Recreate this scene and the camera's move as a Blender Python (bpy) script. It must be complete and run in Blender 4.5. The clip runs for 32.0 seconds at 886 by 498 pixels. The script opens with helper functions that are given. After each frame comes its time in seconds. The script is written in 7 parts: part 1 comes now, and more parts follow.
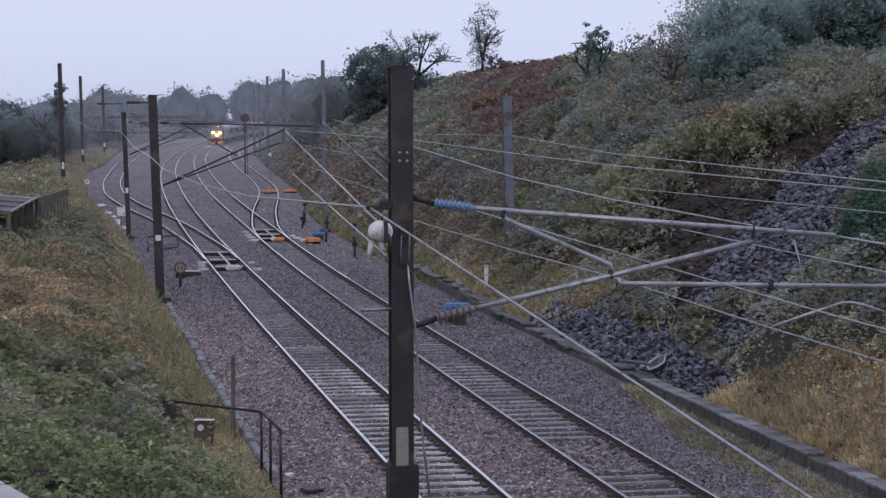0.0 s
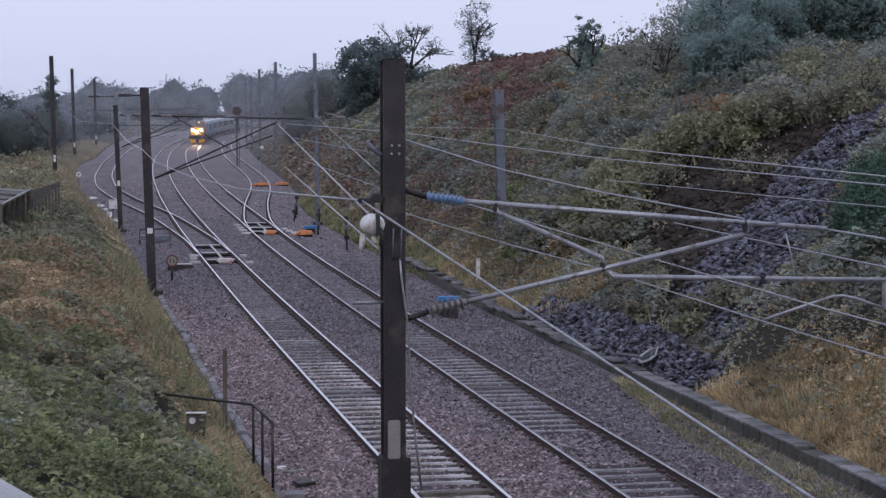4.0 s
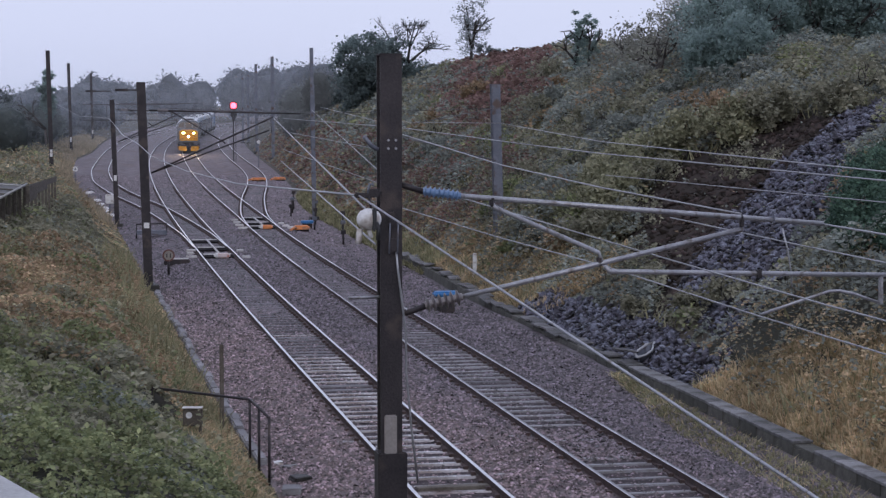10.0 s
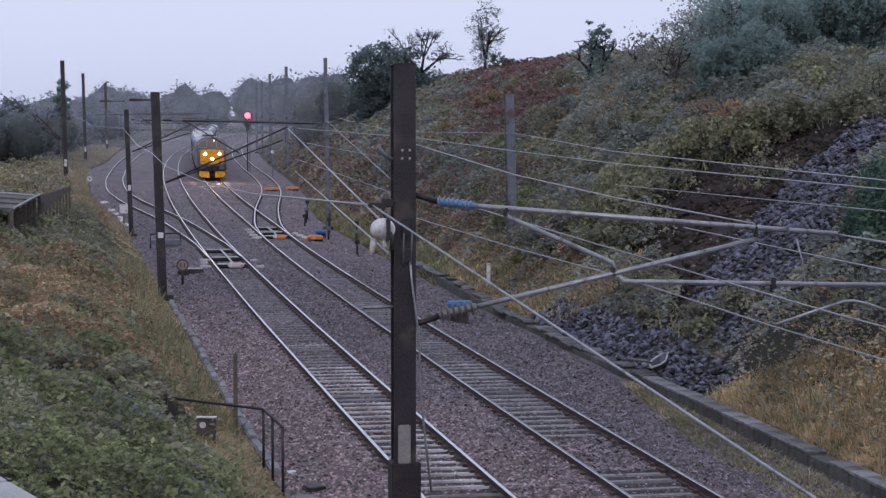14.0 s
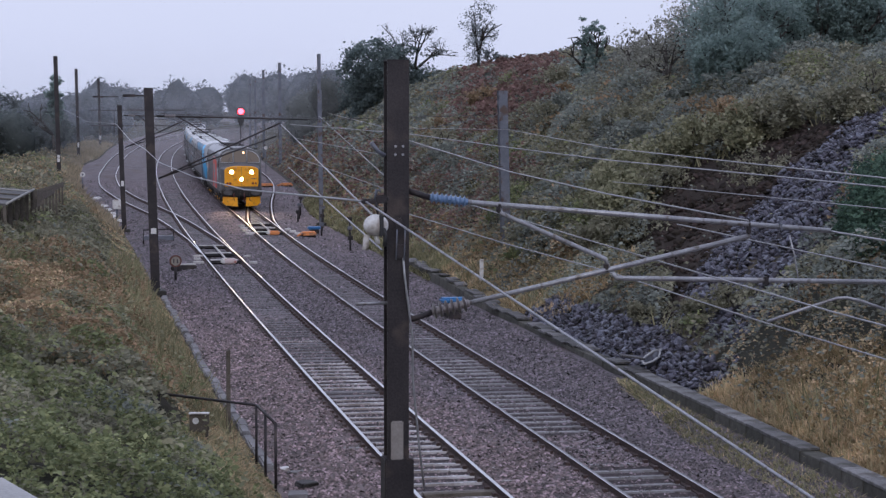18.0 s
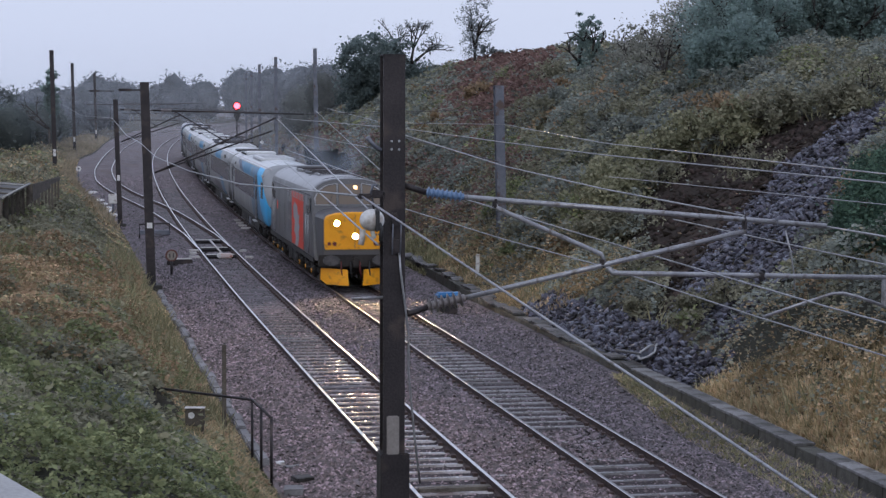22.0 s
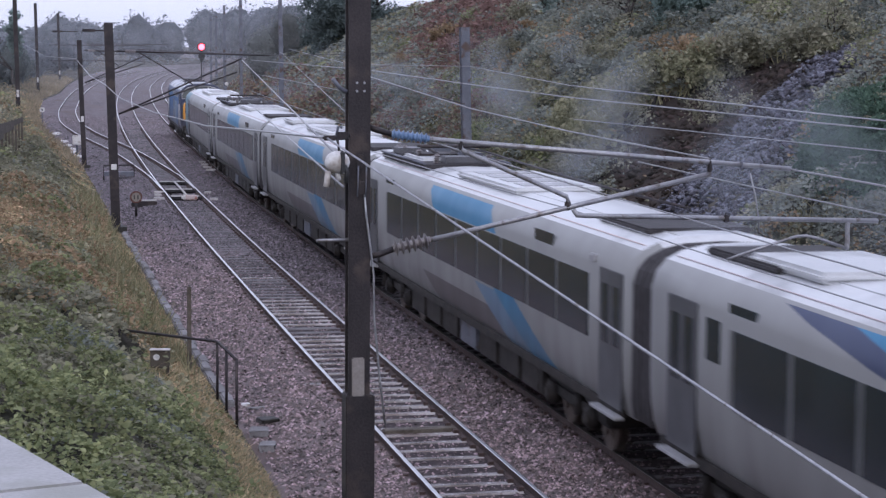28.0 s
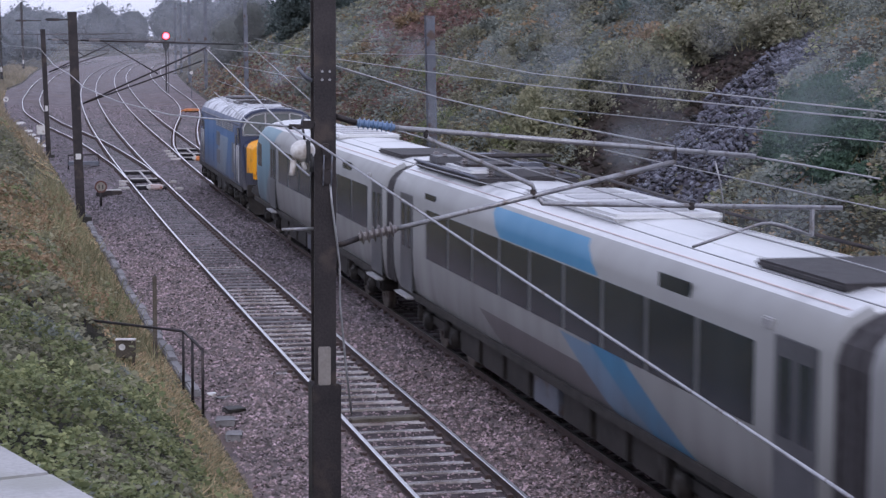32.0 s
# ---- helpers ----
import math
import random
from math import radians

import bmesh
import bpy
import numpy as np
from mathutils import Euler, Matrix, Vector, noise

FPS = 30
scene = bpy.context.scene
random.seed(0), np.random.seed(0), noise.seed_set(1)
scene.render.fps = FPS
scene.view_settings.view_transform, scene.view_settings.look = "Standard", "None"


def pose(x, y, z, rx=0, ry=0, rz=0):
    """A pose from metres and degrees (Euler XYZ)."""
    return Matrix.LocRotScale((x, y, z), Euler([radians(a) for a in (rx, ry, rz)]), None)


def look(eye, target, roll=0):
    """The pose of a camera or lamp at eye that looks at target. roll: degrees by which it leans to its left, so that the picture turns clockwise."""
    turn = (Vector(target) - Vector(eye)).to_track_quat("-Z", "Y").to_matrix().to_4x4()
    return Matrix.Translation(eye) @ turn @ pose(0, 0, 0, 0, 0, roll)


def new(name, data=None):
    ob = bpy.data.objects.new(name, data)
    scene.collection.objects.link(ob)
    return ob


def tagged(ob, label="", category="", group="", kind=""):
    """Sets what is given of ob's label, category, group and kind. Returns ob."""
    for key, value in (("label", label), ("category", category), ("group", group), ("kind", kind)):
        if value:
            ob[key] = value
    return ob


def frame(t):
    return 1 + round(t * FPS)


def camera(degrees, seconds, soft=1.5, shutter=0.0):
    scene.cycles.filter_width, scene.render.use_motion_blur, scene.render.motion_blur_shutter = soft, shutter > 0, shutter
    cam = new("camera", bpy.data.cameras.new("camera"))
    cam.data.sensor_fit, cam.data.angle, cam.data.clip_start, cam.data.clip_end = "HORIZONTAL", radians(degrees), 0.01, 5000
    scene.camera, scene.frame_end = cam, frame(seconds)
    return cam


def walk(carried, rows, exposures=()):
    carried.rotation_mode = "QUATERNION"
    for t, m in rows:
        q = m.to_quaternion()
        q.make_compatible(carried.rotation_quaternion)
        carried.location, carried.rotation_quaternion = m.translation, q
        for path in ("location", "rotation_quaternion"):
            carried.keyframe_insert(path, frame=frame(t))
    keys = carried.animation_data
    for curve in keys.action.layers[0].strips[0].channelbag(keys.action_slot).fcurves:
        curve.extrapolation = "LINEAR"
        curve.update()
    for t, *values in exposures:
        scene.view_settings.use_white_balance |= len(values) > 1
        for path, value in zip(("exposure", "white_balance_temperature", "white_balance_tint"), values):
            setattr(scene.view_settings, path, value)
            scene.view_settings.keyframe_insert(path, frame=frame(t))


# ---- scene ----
# The camera: hand-held on the bridge, eye 6.44 m over the rails, turning a little.
EYE = (0.0, 0.0, 6.44)
cam = camera(25.25, 32.0, soft=1.38, shutter=0.5)
TURNS = [  # seconds, turn to the right of the track, tilt down, lean
    (0, 10.731, 3.832, -0.08),
    (0.5, 10.762, 3.862, -0.08),
    (1, 10.795, 3.906, -0.06),
    (1.5, 10.836, 3.940, -0.04),
    (2, 10.862, 3.959, -0.06),
    (2.5, 10.891, 3.995, -0.02),
    (3, 10.925, 4.026, 0.02),
    (3.5, 10.942, 4.033, 0.00),
    (5.5, 10.924, 3.956, -0.14),
    (6, 10.853, 3.917, -0.18),
    (6.5, 10.855, 3.930, -0.15),
    (7, 10.888, 3.966, -0.11),
    (7.5, 10.904, 3.992, -0.13),
    (8, 10.925, 4.016, -0.13),
    (8.5, 10.962, 4.056, -0.05),
    (9, 10.990, 4.093, -0.02),
    (9.5, 11.024, 4.132, -0.00),
    (10, 11.061, 4.183, 0.00),
    (10.5, 11.013, 4.178, -0.00),
    (11, 10.917, 4.143, 0.00),
    (11.5, 10.814, 4.079, -0.06),
    (12, 10.730, 4.014, -0.02),
    (12.5, 10.697, 4.002, 0.01),
    (13, 10.702, 4.017, 0.02),
    (13.5, 10.676, 3.949, -0.00),
    (14, 10.662, 3.896, 0.01),
    (14.5, 10.669, 3.878, -0.01),
    (16.5, 10.752, 3.895, 0.01),
    (17, 10.785, 3.925, 0.08),
    (17.5, 10.820, 3.964, 0.08),
    (18, 10.861, 4.004, 0.11),
    (18.5, 10.893, 4.030, 0.14),
    (19, 10.914, 4.048, 0.13),
    (19.5, 10.910, 4.024, 0.12),
    (20, 10.867, 4.006, 0.12),
    (20.5, 10.890, 4.035, 0.12),
    (21, 10.923, 4.081, 0.13),
    (21.5, 10.951, 4.115, 0.19),
    (22, 10.977, 4.154, 0.20),
    (22.5, 10.932, 4.022, 0.14),
    (23, 10.758, 3.623, 0.09),
    (23.5, 10.751, 3.567, 0.09),
    (24, 10.772, 3.622, 0.12),
    (24.5, 11.016, 4.507, 0.17),
    (25, 11.151, 4.980, 0.19),
    (25.5, 11.229, 5.244, 0.19),
    (27.5, 11.833, 5.722, 0.35),
    (28, 11.993, 5.824, 0.38),
    (28.5, 12.029, 5.867, 0.42),
    (29, 12.064, 5.898, 0.48),
    (29.5, 12.192, 5.934, 0.43),
    (30, 12.355, 5.972, 0.37),
    (30.5, 12.487, 6.016, 0.33),
    (31, 12.666, 6.053, 0.33),
    (31.5, 12.783, 6.104, 0.31),
    (32, 12.986, 6.151, 0.26),
]


def aim(turn, tilt, lean):
    a, b = radians(turn), radians(tilt)
    way = Vector((math.sin(a) * math.cos(b), math.cos(a) * math.cos(b), -math.sin(b)))
    return look(EYE, Vector(EYE) + way * 10, lean)


walk(cam, [(t, aim(a, b, r)) for t, a, b, r in TURNS],
     exposures=[(0, 0.16, 6150, 9), (20.5, 0.16, 6150, 9), (21.0, 0.12, 6150, 6), (24.0, 0.11, 6100, 4), (24.8, 0.2, 5950, 4), (25.5, 0.3, 5600, 2), (27.0, 0.36, 6200, 10), (28.0, 0.53, 6200, 11), (32, 0.55, 6200, 12)])

# ---------------------------------------------------------------- world and light: a dull, wet, overcast dusk
world = bpy.data.worlds.new("overcast")
scene.world = world
world.use_nodes = True
wn, wl = world.node_tree.nodes, world.node_tree.links
sky = wn.new("ShaderNodeTexSky")
sky.sky_type, sky.sun_disc = "NISHITA", False
sky.sun_elevation, sky.sun_rotation = radians(24), radians(200)
sky.air_density, sky.dust_density, sky.ozone_density = 1.4, 4.0, 2.0
grey = wn.new("ShaderNodeMix")
grey.data_type = "RGBA"
grey.inputs["Factor"].default_value = 0.9
grey.inputs["B"].default_value = (6.6, 6.8, 8.6, 1)
wl.new(sky.outputs[0], grey.inputs["A"])
wl.new(grey.outputs["Result"], wn["Background"].inputs[0])
wn["Background"].inputs[1].default_value = 0.1
sun_data = bpy.data.lights.new("sun", "SUN")
sun_data.energy, sun_data.angle, sun_data.color = 0.5, radians(40), (1.0, 0.97, 0.95)
sun_ob = new("sun", sun_data)
sun_ob.matrix_world = look((0, -40, 60), (12, 40, 0))

# ---------------------------------------------------------------- materials


def mat(name, c1, c2, scale=4.0, rough=0.8, metal=0.0, bump=0.3, fine=40.0, vary=0.0, island=False, spots=None, spec=0.4, rough2=None):
    """Two mottled colours at two scales, a bump, an optional spread from piece to piece, optional stains."""
    m = bpy.data.materials.new(name)
    m.use_nodes = True
    n, l = m.node_tree.nodes, m.node_tree.links
    b = n["Principled BSDF"]
    tc = n.new("ShaderNodeTexCoord")
    na, nb = n.new("ShaderNodeTexNoise"), n.new("ShaderNodeTexNoise")
    na.inputs["Scale"].default_value, nb.inputs["Scale"].default_value = scale, fine
    na.inputs["Detail"].default_value = nb.inputs["Detail"].default_value = 4
    l.new(tc.outputs["Object"], na.inputs["Vector"]), l.new(tc.outputs["Object"], nb.inputs["Vector"])
    add = n.new("ShaderNodeMath")
    add.operation = "MULTIPLY_ADD"
    add.inputs[1].default_value = 0.45
    half = n.new("ShaderNodeMath")
    half.operation = "MULTIPLY"
    half.inputs[1].default_value = 0.55
    l.new(nb.outputs["Fac"], add.inputs[0]), l.new(na.outputs["Fac"], half.inputs[0]), l.new(half.outputs[0], add.inputs[2])
    ramp = n.new("ShaderNodeValToRGB")
    ramp.color_ramp.elements[0].position, ramp.color_ramp.elements[1].position = 0.36, 0.64
    ramp.color_ramp.elements[0].color, ramp.color_ramp.elements[1].color = (*c1, 1), (*c2, 1)
    l.new(add.outputs[0], ramp.inputs[0])
    out = ramp.outputs[0]
    if spots:
        col, amount, size = spots
        ns = n.new("ShaderNodeTexNoise")
        ns.inputs["Scale"].default_value, ns.inputs["Detail"].default_value = size, 6
        l.new(tc.outputs["Object"], ns.inputs["Vector"])
        rs = n.new("ShaderNodeValToRGB")
        rs.color_ramp.elements[0].position, rs.color_ramp.elements[1].position = 0.62 - amount * 0.25, 0.72 - amount * 0.2
        l.new(ns.outputs["Fac"], rs.inputs[0])
        mx = n.new("ShaderNodeMix")
        mx.data_type = "RGBA"
        mx.inputs["B"].default_value = (*col, 1)
        l.new(rs.outputs[0], mx.inputs["Factor"]), l.new(out, mx.inputs["A"])
        out = mx.outputs["Result"]
    if vary:
        hs = n.new("ShaderNodeHueSaturation")
        src = n.new("ShaderNodeNewGeometry" if island else "ShaderNodeObjectInfo")
        rnd = src.outputs["Random Per Island" if island else "Random"]
        mr = n.new("ShaderNodeMapRange")
        mr.inputs["To Min"].default_value, mr.inputs["To Max"].default_value = 1 - vary, 1 + vary
        l.new(rnd, mr.inputs["Value"]), l.new(mr.outputs[0], hs.inputs["Value"])
        hu = n.new("ShaderNodeMapRange")
        hu.inputs["To Min"].default_value, hu.inputs["To Max"].default_value = 0.5 + vary * 0.06, 0.5 - vary * 0.06
        l.new(rnd, hu.inputs["Value"]), l.new(hu.outputs[0], hs.inputs["Hue"])
        l.new(out, hs.inputs["Color"])
        out = hs.outputs[0]
    l.new(out, b.inputs["Base Color"])
    b.inputs["Metallic"].default_value, b.inputs["Roughness"].default_value = metal, rough
    b.inputs["Specular IOR Level"].default_value = spec
    if rough2 is not None:
        rr = n.new("ShaderNodeMapRange")
        rr.inputs["From Min"].default_value, rr.inputs["From Max"].default_value = 0.35, 0.65
        rr.inputs["To Min"].default_value, rr.inputs["To Max"].default_value = rough, rough2
        l.new(na.outputs["Fac"], rr.inputs["Value"]), l.new(rr.outputs[0], b.inputs["Roughness"])
    if bump:
        bp = n.new("ShaderNodeBump")
        bp.inputs["Strength"].default_value, bp.inputs["Distance"].default_value = bump, 0.03
        l.new(add.outputs[0], bp.inputs["Height"]), l.new(bp.outputs[0], b.inputs["Normal"])
    return m


def glow(name, col, power):
    m = bpy.data.materials.new(name)
    m.use_nodes = True
    b = m.node_tree.nodes["Principled BSDF"]
    b.inputs["Base Color"].default_value = (*col, 1)
    b.inputs["Emission Color"].default_value = (*col, 1)
    b.inputs["Emission Strength"].default_value = power
    return m


M_GROUND = mat("soil_and_litter", (0.05, 0.043, 0.034), (0.11, 0.093, 0.068), 0.5, 0.95, bump=1.0, fine=9, spots=((0.03, 0.029, 0.02), 0.8, 0.25))
# brown soil and its clods, with the shade under the bushes painted in
M_SOILSHADE = mat("bare_soil_with_shade", (0.026, 0.022, 0.020), (0.062, 0.05, 0.044), 0.8, 0.95, bump=1.0, fine=9, spec=0.1)
M_CLODSHADE = mat("soil_clod_with_shade", (0.024, 0.019, 0.018), (0.07, 0.055, 0.048), 3, 0.95, bump=0.6, vary=0.5, island=True, spec=0.1)
M_BALLAST = mat("wet_ballast", (0.07, 0.054, 0.056), (0.21, 0.165, 0.165), 1.2, 0.75, bump=1.0, fine=26, spots=((0.12, 0.085, 0.075), 0.35, 0.35), rough2=0.7, spec=0.22)


def older_or_hazed_stone(m, y0, y1, shade):
    """Beyond and right of the fresh pink stone lies older, darker blue-grey stone; farther out the colour is lifted for
    haze.
    """
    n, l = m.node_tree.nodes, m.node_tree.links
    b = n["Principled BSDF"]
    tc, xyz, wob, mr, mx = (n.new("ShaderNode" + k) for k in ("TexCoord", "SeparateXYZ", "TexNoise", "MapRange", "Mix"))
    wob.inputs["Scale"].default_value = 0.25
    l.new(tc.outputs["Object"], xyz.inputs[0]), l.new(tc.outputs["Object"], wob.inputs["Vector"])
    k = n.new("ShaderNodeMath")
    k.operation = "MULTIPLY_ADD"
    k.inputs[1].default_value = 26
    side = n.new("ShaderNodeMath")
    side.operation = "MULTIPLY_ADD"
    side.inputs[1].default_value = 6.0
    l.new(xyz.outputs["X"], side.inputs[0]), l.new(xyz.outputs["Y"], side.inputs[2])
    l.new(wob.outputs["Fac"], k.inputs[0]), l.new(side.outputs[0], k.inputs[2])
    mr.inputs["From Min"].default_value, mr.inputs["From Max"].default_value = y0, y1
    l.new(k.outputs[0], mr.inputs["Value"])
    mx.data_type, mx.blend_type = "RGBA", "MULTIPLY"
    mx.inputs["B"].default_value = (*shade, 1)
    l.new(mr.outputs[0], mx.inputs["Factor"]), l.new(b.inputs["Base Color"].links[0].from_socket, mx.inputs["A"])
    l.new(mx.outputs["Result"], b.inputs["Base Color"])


older_or_hazed_stone(M_BALLAST, 94, 118, (0.78, 0.85, 0.93))
# far bed brightened: distance haze put into the ballast colour
older_or_hazed_stone(M_BALLAST, 165, 205, (1.3, 1.27, 1.24))
# darker ballast between the rails of the near stretch
M_BED = mat("dark_ballast_between_rails", (0.028, 0.023, 0.026), (0.085, 0.066, 0.07), 2.5, 0.85, bump=1.0, fine=26, spec=0.2)
M_STONE = mat("ballast_stone", (0.065, 0.048, 0.049), (0.37, 0.275, 0.27), 6, 0.62, bump=0.3, vary=0.85, island=True)
older_or_hazed_stone(M_STONE, 94, 118, (0.60, 0.67, 0.73))
# far stones get the same haze lift in their colour
older_or_hazed_stone(M_STONE, 165, 205, (1.35, 1.3, 1.26))
M_SLATE = mat("dark_rubble", (0.024, 0.023, 0.034), (0.15, 0.145, 0.19), 3, 0.55, bump=0.4, vary=0.9, island=True)
M_SLATE1 = mat("dark_rubble_stone", (0.03, 0.029, 0.045), (0.15, 0.145, 0.195), 3, 0.55, bump=0.4, vary=0.75)
M_SLEEPER = mat("wet_concrete_sleeper", (0.26, 0.24, 0.25), (0.58, 0.55, 0.57), 2, 0.32, bump=0.3, fine=50, vary=0.22, spots=((0.14, 0.105, 0.10), 0.6, 1.1), rough2=0.22, spec=0.6)
M_RAILTOP = mat("worn_rail_head", (0.62, 0.61, 0.62), (0.80, 0.79, 0.80), 3, 0.29, 1.0, bump=0.0, fine=60)
# darker copy of the rail head: missing sky reflection put into the steel colour
M_RAILNOSHEEN = mat("rail_head_without_sheen", (0.17, 0.165, 0.17), (0.30, 0.29, 0.30), 3, 0.38, 1.0, bump=0.0, fine=60)
M_RUST = mat("rusty_rail_side", (0.042, 0.030, 0.030), (0.105, 0.07, 0.064), 5, 0.7, 0.2, bump=0.4, fine=60)
M_STEEL = mat("weathered_dark_steel", (0.020, 0.018, 0.021), (0.052, 0.044, 0.047), 2.5, 0.55, 0.3, bump=0.3, fine=45, spots=((0.07, 0.055, 0.052), 0.3, 3))
M_STEELGREY = mat("grey_galvanised_mast", (0.10, 0.11, 0.14), (0.19, 0.20, 0.24), 2.5, 0.5, 0.3, bump=0.3, fine=45, spots=((0.10, 0.07, 0.06), 0.3, 3))
M_TUBE = mat("galvanised_tube", (0.24, 0.24, 0.265), (0.42, 0.42, 0.45), 5, 0.4, 0.5, bump=0.15, fine=60, spots=((0.17, 0.15, 0.14), 0.2, 9))
M_WIRE = mat("bright_wire", (0.27, 0.27, 0.285), (0.42, 0.42, 0.44), 8, 0.4, 0.6, bump=0.0)
M_WIREDARK = mat("dull_wire", (0.06, 0.055, 0.06), (0.13, 0.12, 0.13), 8, 0.6, 0.4, bump=0.0)
M_INS_B = mat("blue_glazed_insulator", (0.10, 0.17, 0.30), (0.18, 0.27, 0.44), 8, 0.3, bump=0.05, spec=0.6)
M_INS_G = mat("brown_grey_insulator", (0.13, 0.115, 0.118), (0.24, 0.215, 0.22), 8, 0.35, bump=0.05, spec=0.6)
M_WHITE = mat("dirty_white_paint", (0.55, 0.54, 0.54), (0.78, 0.77, 0.77), 4, 0.5, bump=0.1, spots=((0.35, 0.31, 0.28), 0.4, 4))
M_BLACK = mat("black_strap", (0.02, 0.02, 0.022), (0.05, 0.05, 0.055), 6, 0.6, bump=0.2)
M_CONC = mat("grey_precast_concrete", (0.055, 0.053, 0.055), (0.14, 0.135, 0.138), 2.0, 0.8, bump=0.5, fine=40, vary=0.3, spots=((0.045, 0.042, 0.038), 0.6, 1.6))
# olive-grey trough sides, darkened for the shade on the upright face
M_TROUGH = mat("olive_grey_trough_in_shade", (0.055, 0.053, 0.046), (0.125, 0.121, 0.105), 2.0, 0.85, bump=0.5, fine=40, vary=0.25, spots=((0.05, 0.047, 0.038), 0.6, 1.6))
# worn lids, paled for the light falling on top
M_LID = mat("worn_lit_concrete_lid", (0.11, 0.107, 0.11), (0.26, 0.255, 0.26), 3.0, 0.7, bump=0.5, fine=40, vary=0.35, spots=((0.07, 0.066, 0.06), 0.6, 2.2))
M_OLDLID = mat("old_dark_lid", (0.075, 0.072, 0.075), (0.18, 0.175, 0.178), 3.0, 0.75, bump=0.5, fine=40, vary=0.35, spots=((0.05, 0.046, 0.042), 0.6, 2.2))
M_COPING = mat("pale_coping_concrete", (0.29, 0.285, 0.285), (0.43, 0.425, 0.425), 1.5, 0.6, bump=0.3, fine=40, spots=((0.30, 0.30, 0.28), 0.4, 2))
M_BRICK = mat("dark_bridge_masonry", (0.12, 0.10, 0.09), (0.24, 0.20, 0.18), 2.0, 0.85, bump=0.6, fine=20)
M_ORANGE = mat("orange_cover", (0.60, 0.20, 0.06), (0.78, 0.32, 0.12), 4, 0.5, bump=0.1, spots=((0.30, 0.16, 0.1), 0.4, 4))
M_BLUEBOX = mat("blue_cover", (0.04, 0.16, 0.38), (0.08, 0.24, 0.50), 4, 0.5, bump=0.1)
M_PLATE = mat("grey_brown_enamel", (0.22, 0.20, 0.19), (0.32, 0.29, 0.28), 3, 0.5, bump=0.1)
M_WOOD = mat("weathered_wood", (0.06, 0.05, 0.04), (0.15, 0.13, 0.11), 4, 0.85, bump=0.4)
M_BARK = mat("dark_bark", (0.03, 0.027, 0.025), (0.08, 0.07, 0.065), 4, 0.9, bump=0.6)
M_TIMBER = mat("pale_crossing_timber", (0.40, 0.37, 0.36), (0.62, 0.60, 0.60), 3, 0.5, bump=0.3, vary=0.2)


def leaf(name, c1, c2, vary=0.34, scale=0.6, wet=0.7, patch=0.22, gloss=0.12, thin=0.35):
    m = mat(name, c1, c2, scale, wet, bump=0.0, fine=3, vary=vary, island=True, spec=gloss)
    n, l = m.node_tree.nodes, m.node_tree.links
    b, out = n["Principled BSDF"], n["Material Output"]
    tc, wide, span, tone = (n.new("ShaderNode" + k) for k in ("TexCoord", "TexNoise", "MapRange", "HueSaturation"))
    wide.inputs["Scale"].default_value, wide.inputs["Detail"].default_value = patch, 3
    l.new(tc.outputs["Object"], wide.inputs["Vector"]), l.new(wide.outputs["Fac"], span.inputs["Value"])
    span.inputs["From Min"].default_value, span.inputs["From Max"].default_value = 0.34, 0.66
    span.inputs["To Min"].default_value, span.inputs["To Max"].default_value = 0.74, 1.24
    l.new(span.outputs[0], tone.inputs["Value"])
    l.new(b.inputs["Base Color"].links[0].from_socket, tone.inputs["Color"]), l.new(tone.outputs[0], b.inputs["Base Color"])
    through_leaf, both = n.new("ShaderNodeBsdfTranslucent"), n.new("ShaderNodeMixShader")
    l.new(b.inputs["Base Color"].links[0].from_socket, through_leaf.inputs["Color"])
    both.inputs[0].default_value = thin
    l.new(b.outputs[0], both.inputs[1]), l.new(through_leaf.outputs[0], both.inputs[2])
    l.new(both.outputs[0], out.inputs["Surface"])
    return m


M_BRAMBLE = leaf("bramble_leaf", (0.172, 0.168, 0.124), (0.368, 0.356, 0.26), 0.22)
M_FRESH = leaf("fresh_green_leaf", (0.15, 0.168, 0.088), (0.33, 0.362, 0.19), 0.34)
M_BRACKEN = leaf("dead_bracken", (0.23, 0.168, 0.106), (0.41, 0.30, 0.192), 0.22, wet=0.7)
M_RED = leaf("russet_bracken", (0.165, 0.106, 0.096), (0.28, 0.182, 0.162), 0.2, wet=0.7)
M_STRAW = leaf("straw_grass", (0.35, 0.272, 0.165), (0.64, 0.515, 0.325), wet=0.7)
# olive leaf greyed and blued to carry the haze over the slope
M_DULL = leaf("dull_olive_leaf", (0.165, 0.18, 0.163), (0.315, 0.342, 0.308), 0.2)
M_SEDGE = leaf("olive_grass", (0.20, 0.195, 0.115), (0.38, 0.355, 0.215), 0.36, wet=0.7)
# crest tree leaves, dark and grey, are lightened and blued for haze
M_DARKLEAF = leaf("hazed_dark_tree_leaf", (0.20, 0.262, 0.248), (0.37, 0.465, 0.435), 0.12, wet=0.8, gloss=0.12, thin=0.6)
M_GREYLEAF = leaf("grey_green_leaf", (0.215, 0.237, 0.248), (0.36, 0.393, 0.398), 0.16, wet=0.8, gloss=0.12, thin=0.6)
M_BUSH = leaf("dark_bush_leaf", (0.066, 0.115, 0.085), (0.145, 0.22, 0.165), 0.3)
# grey-blue pallor of this thicket is distance haze put into the leaf colour
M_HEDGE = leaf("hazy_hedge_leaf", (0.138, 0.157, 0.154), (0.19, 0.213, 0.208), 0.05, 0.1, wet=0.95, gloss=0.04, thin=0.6)
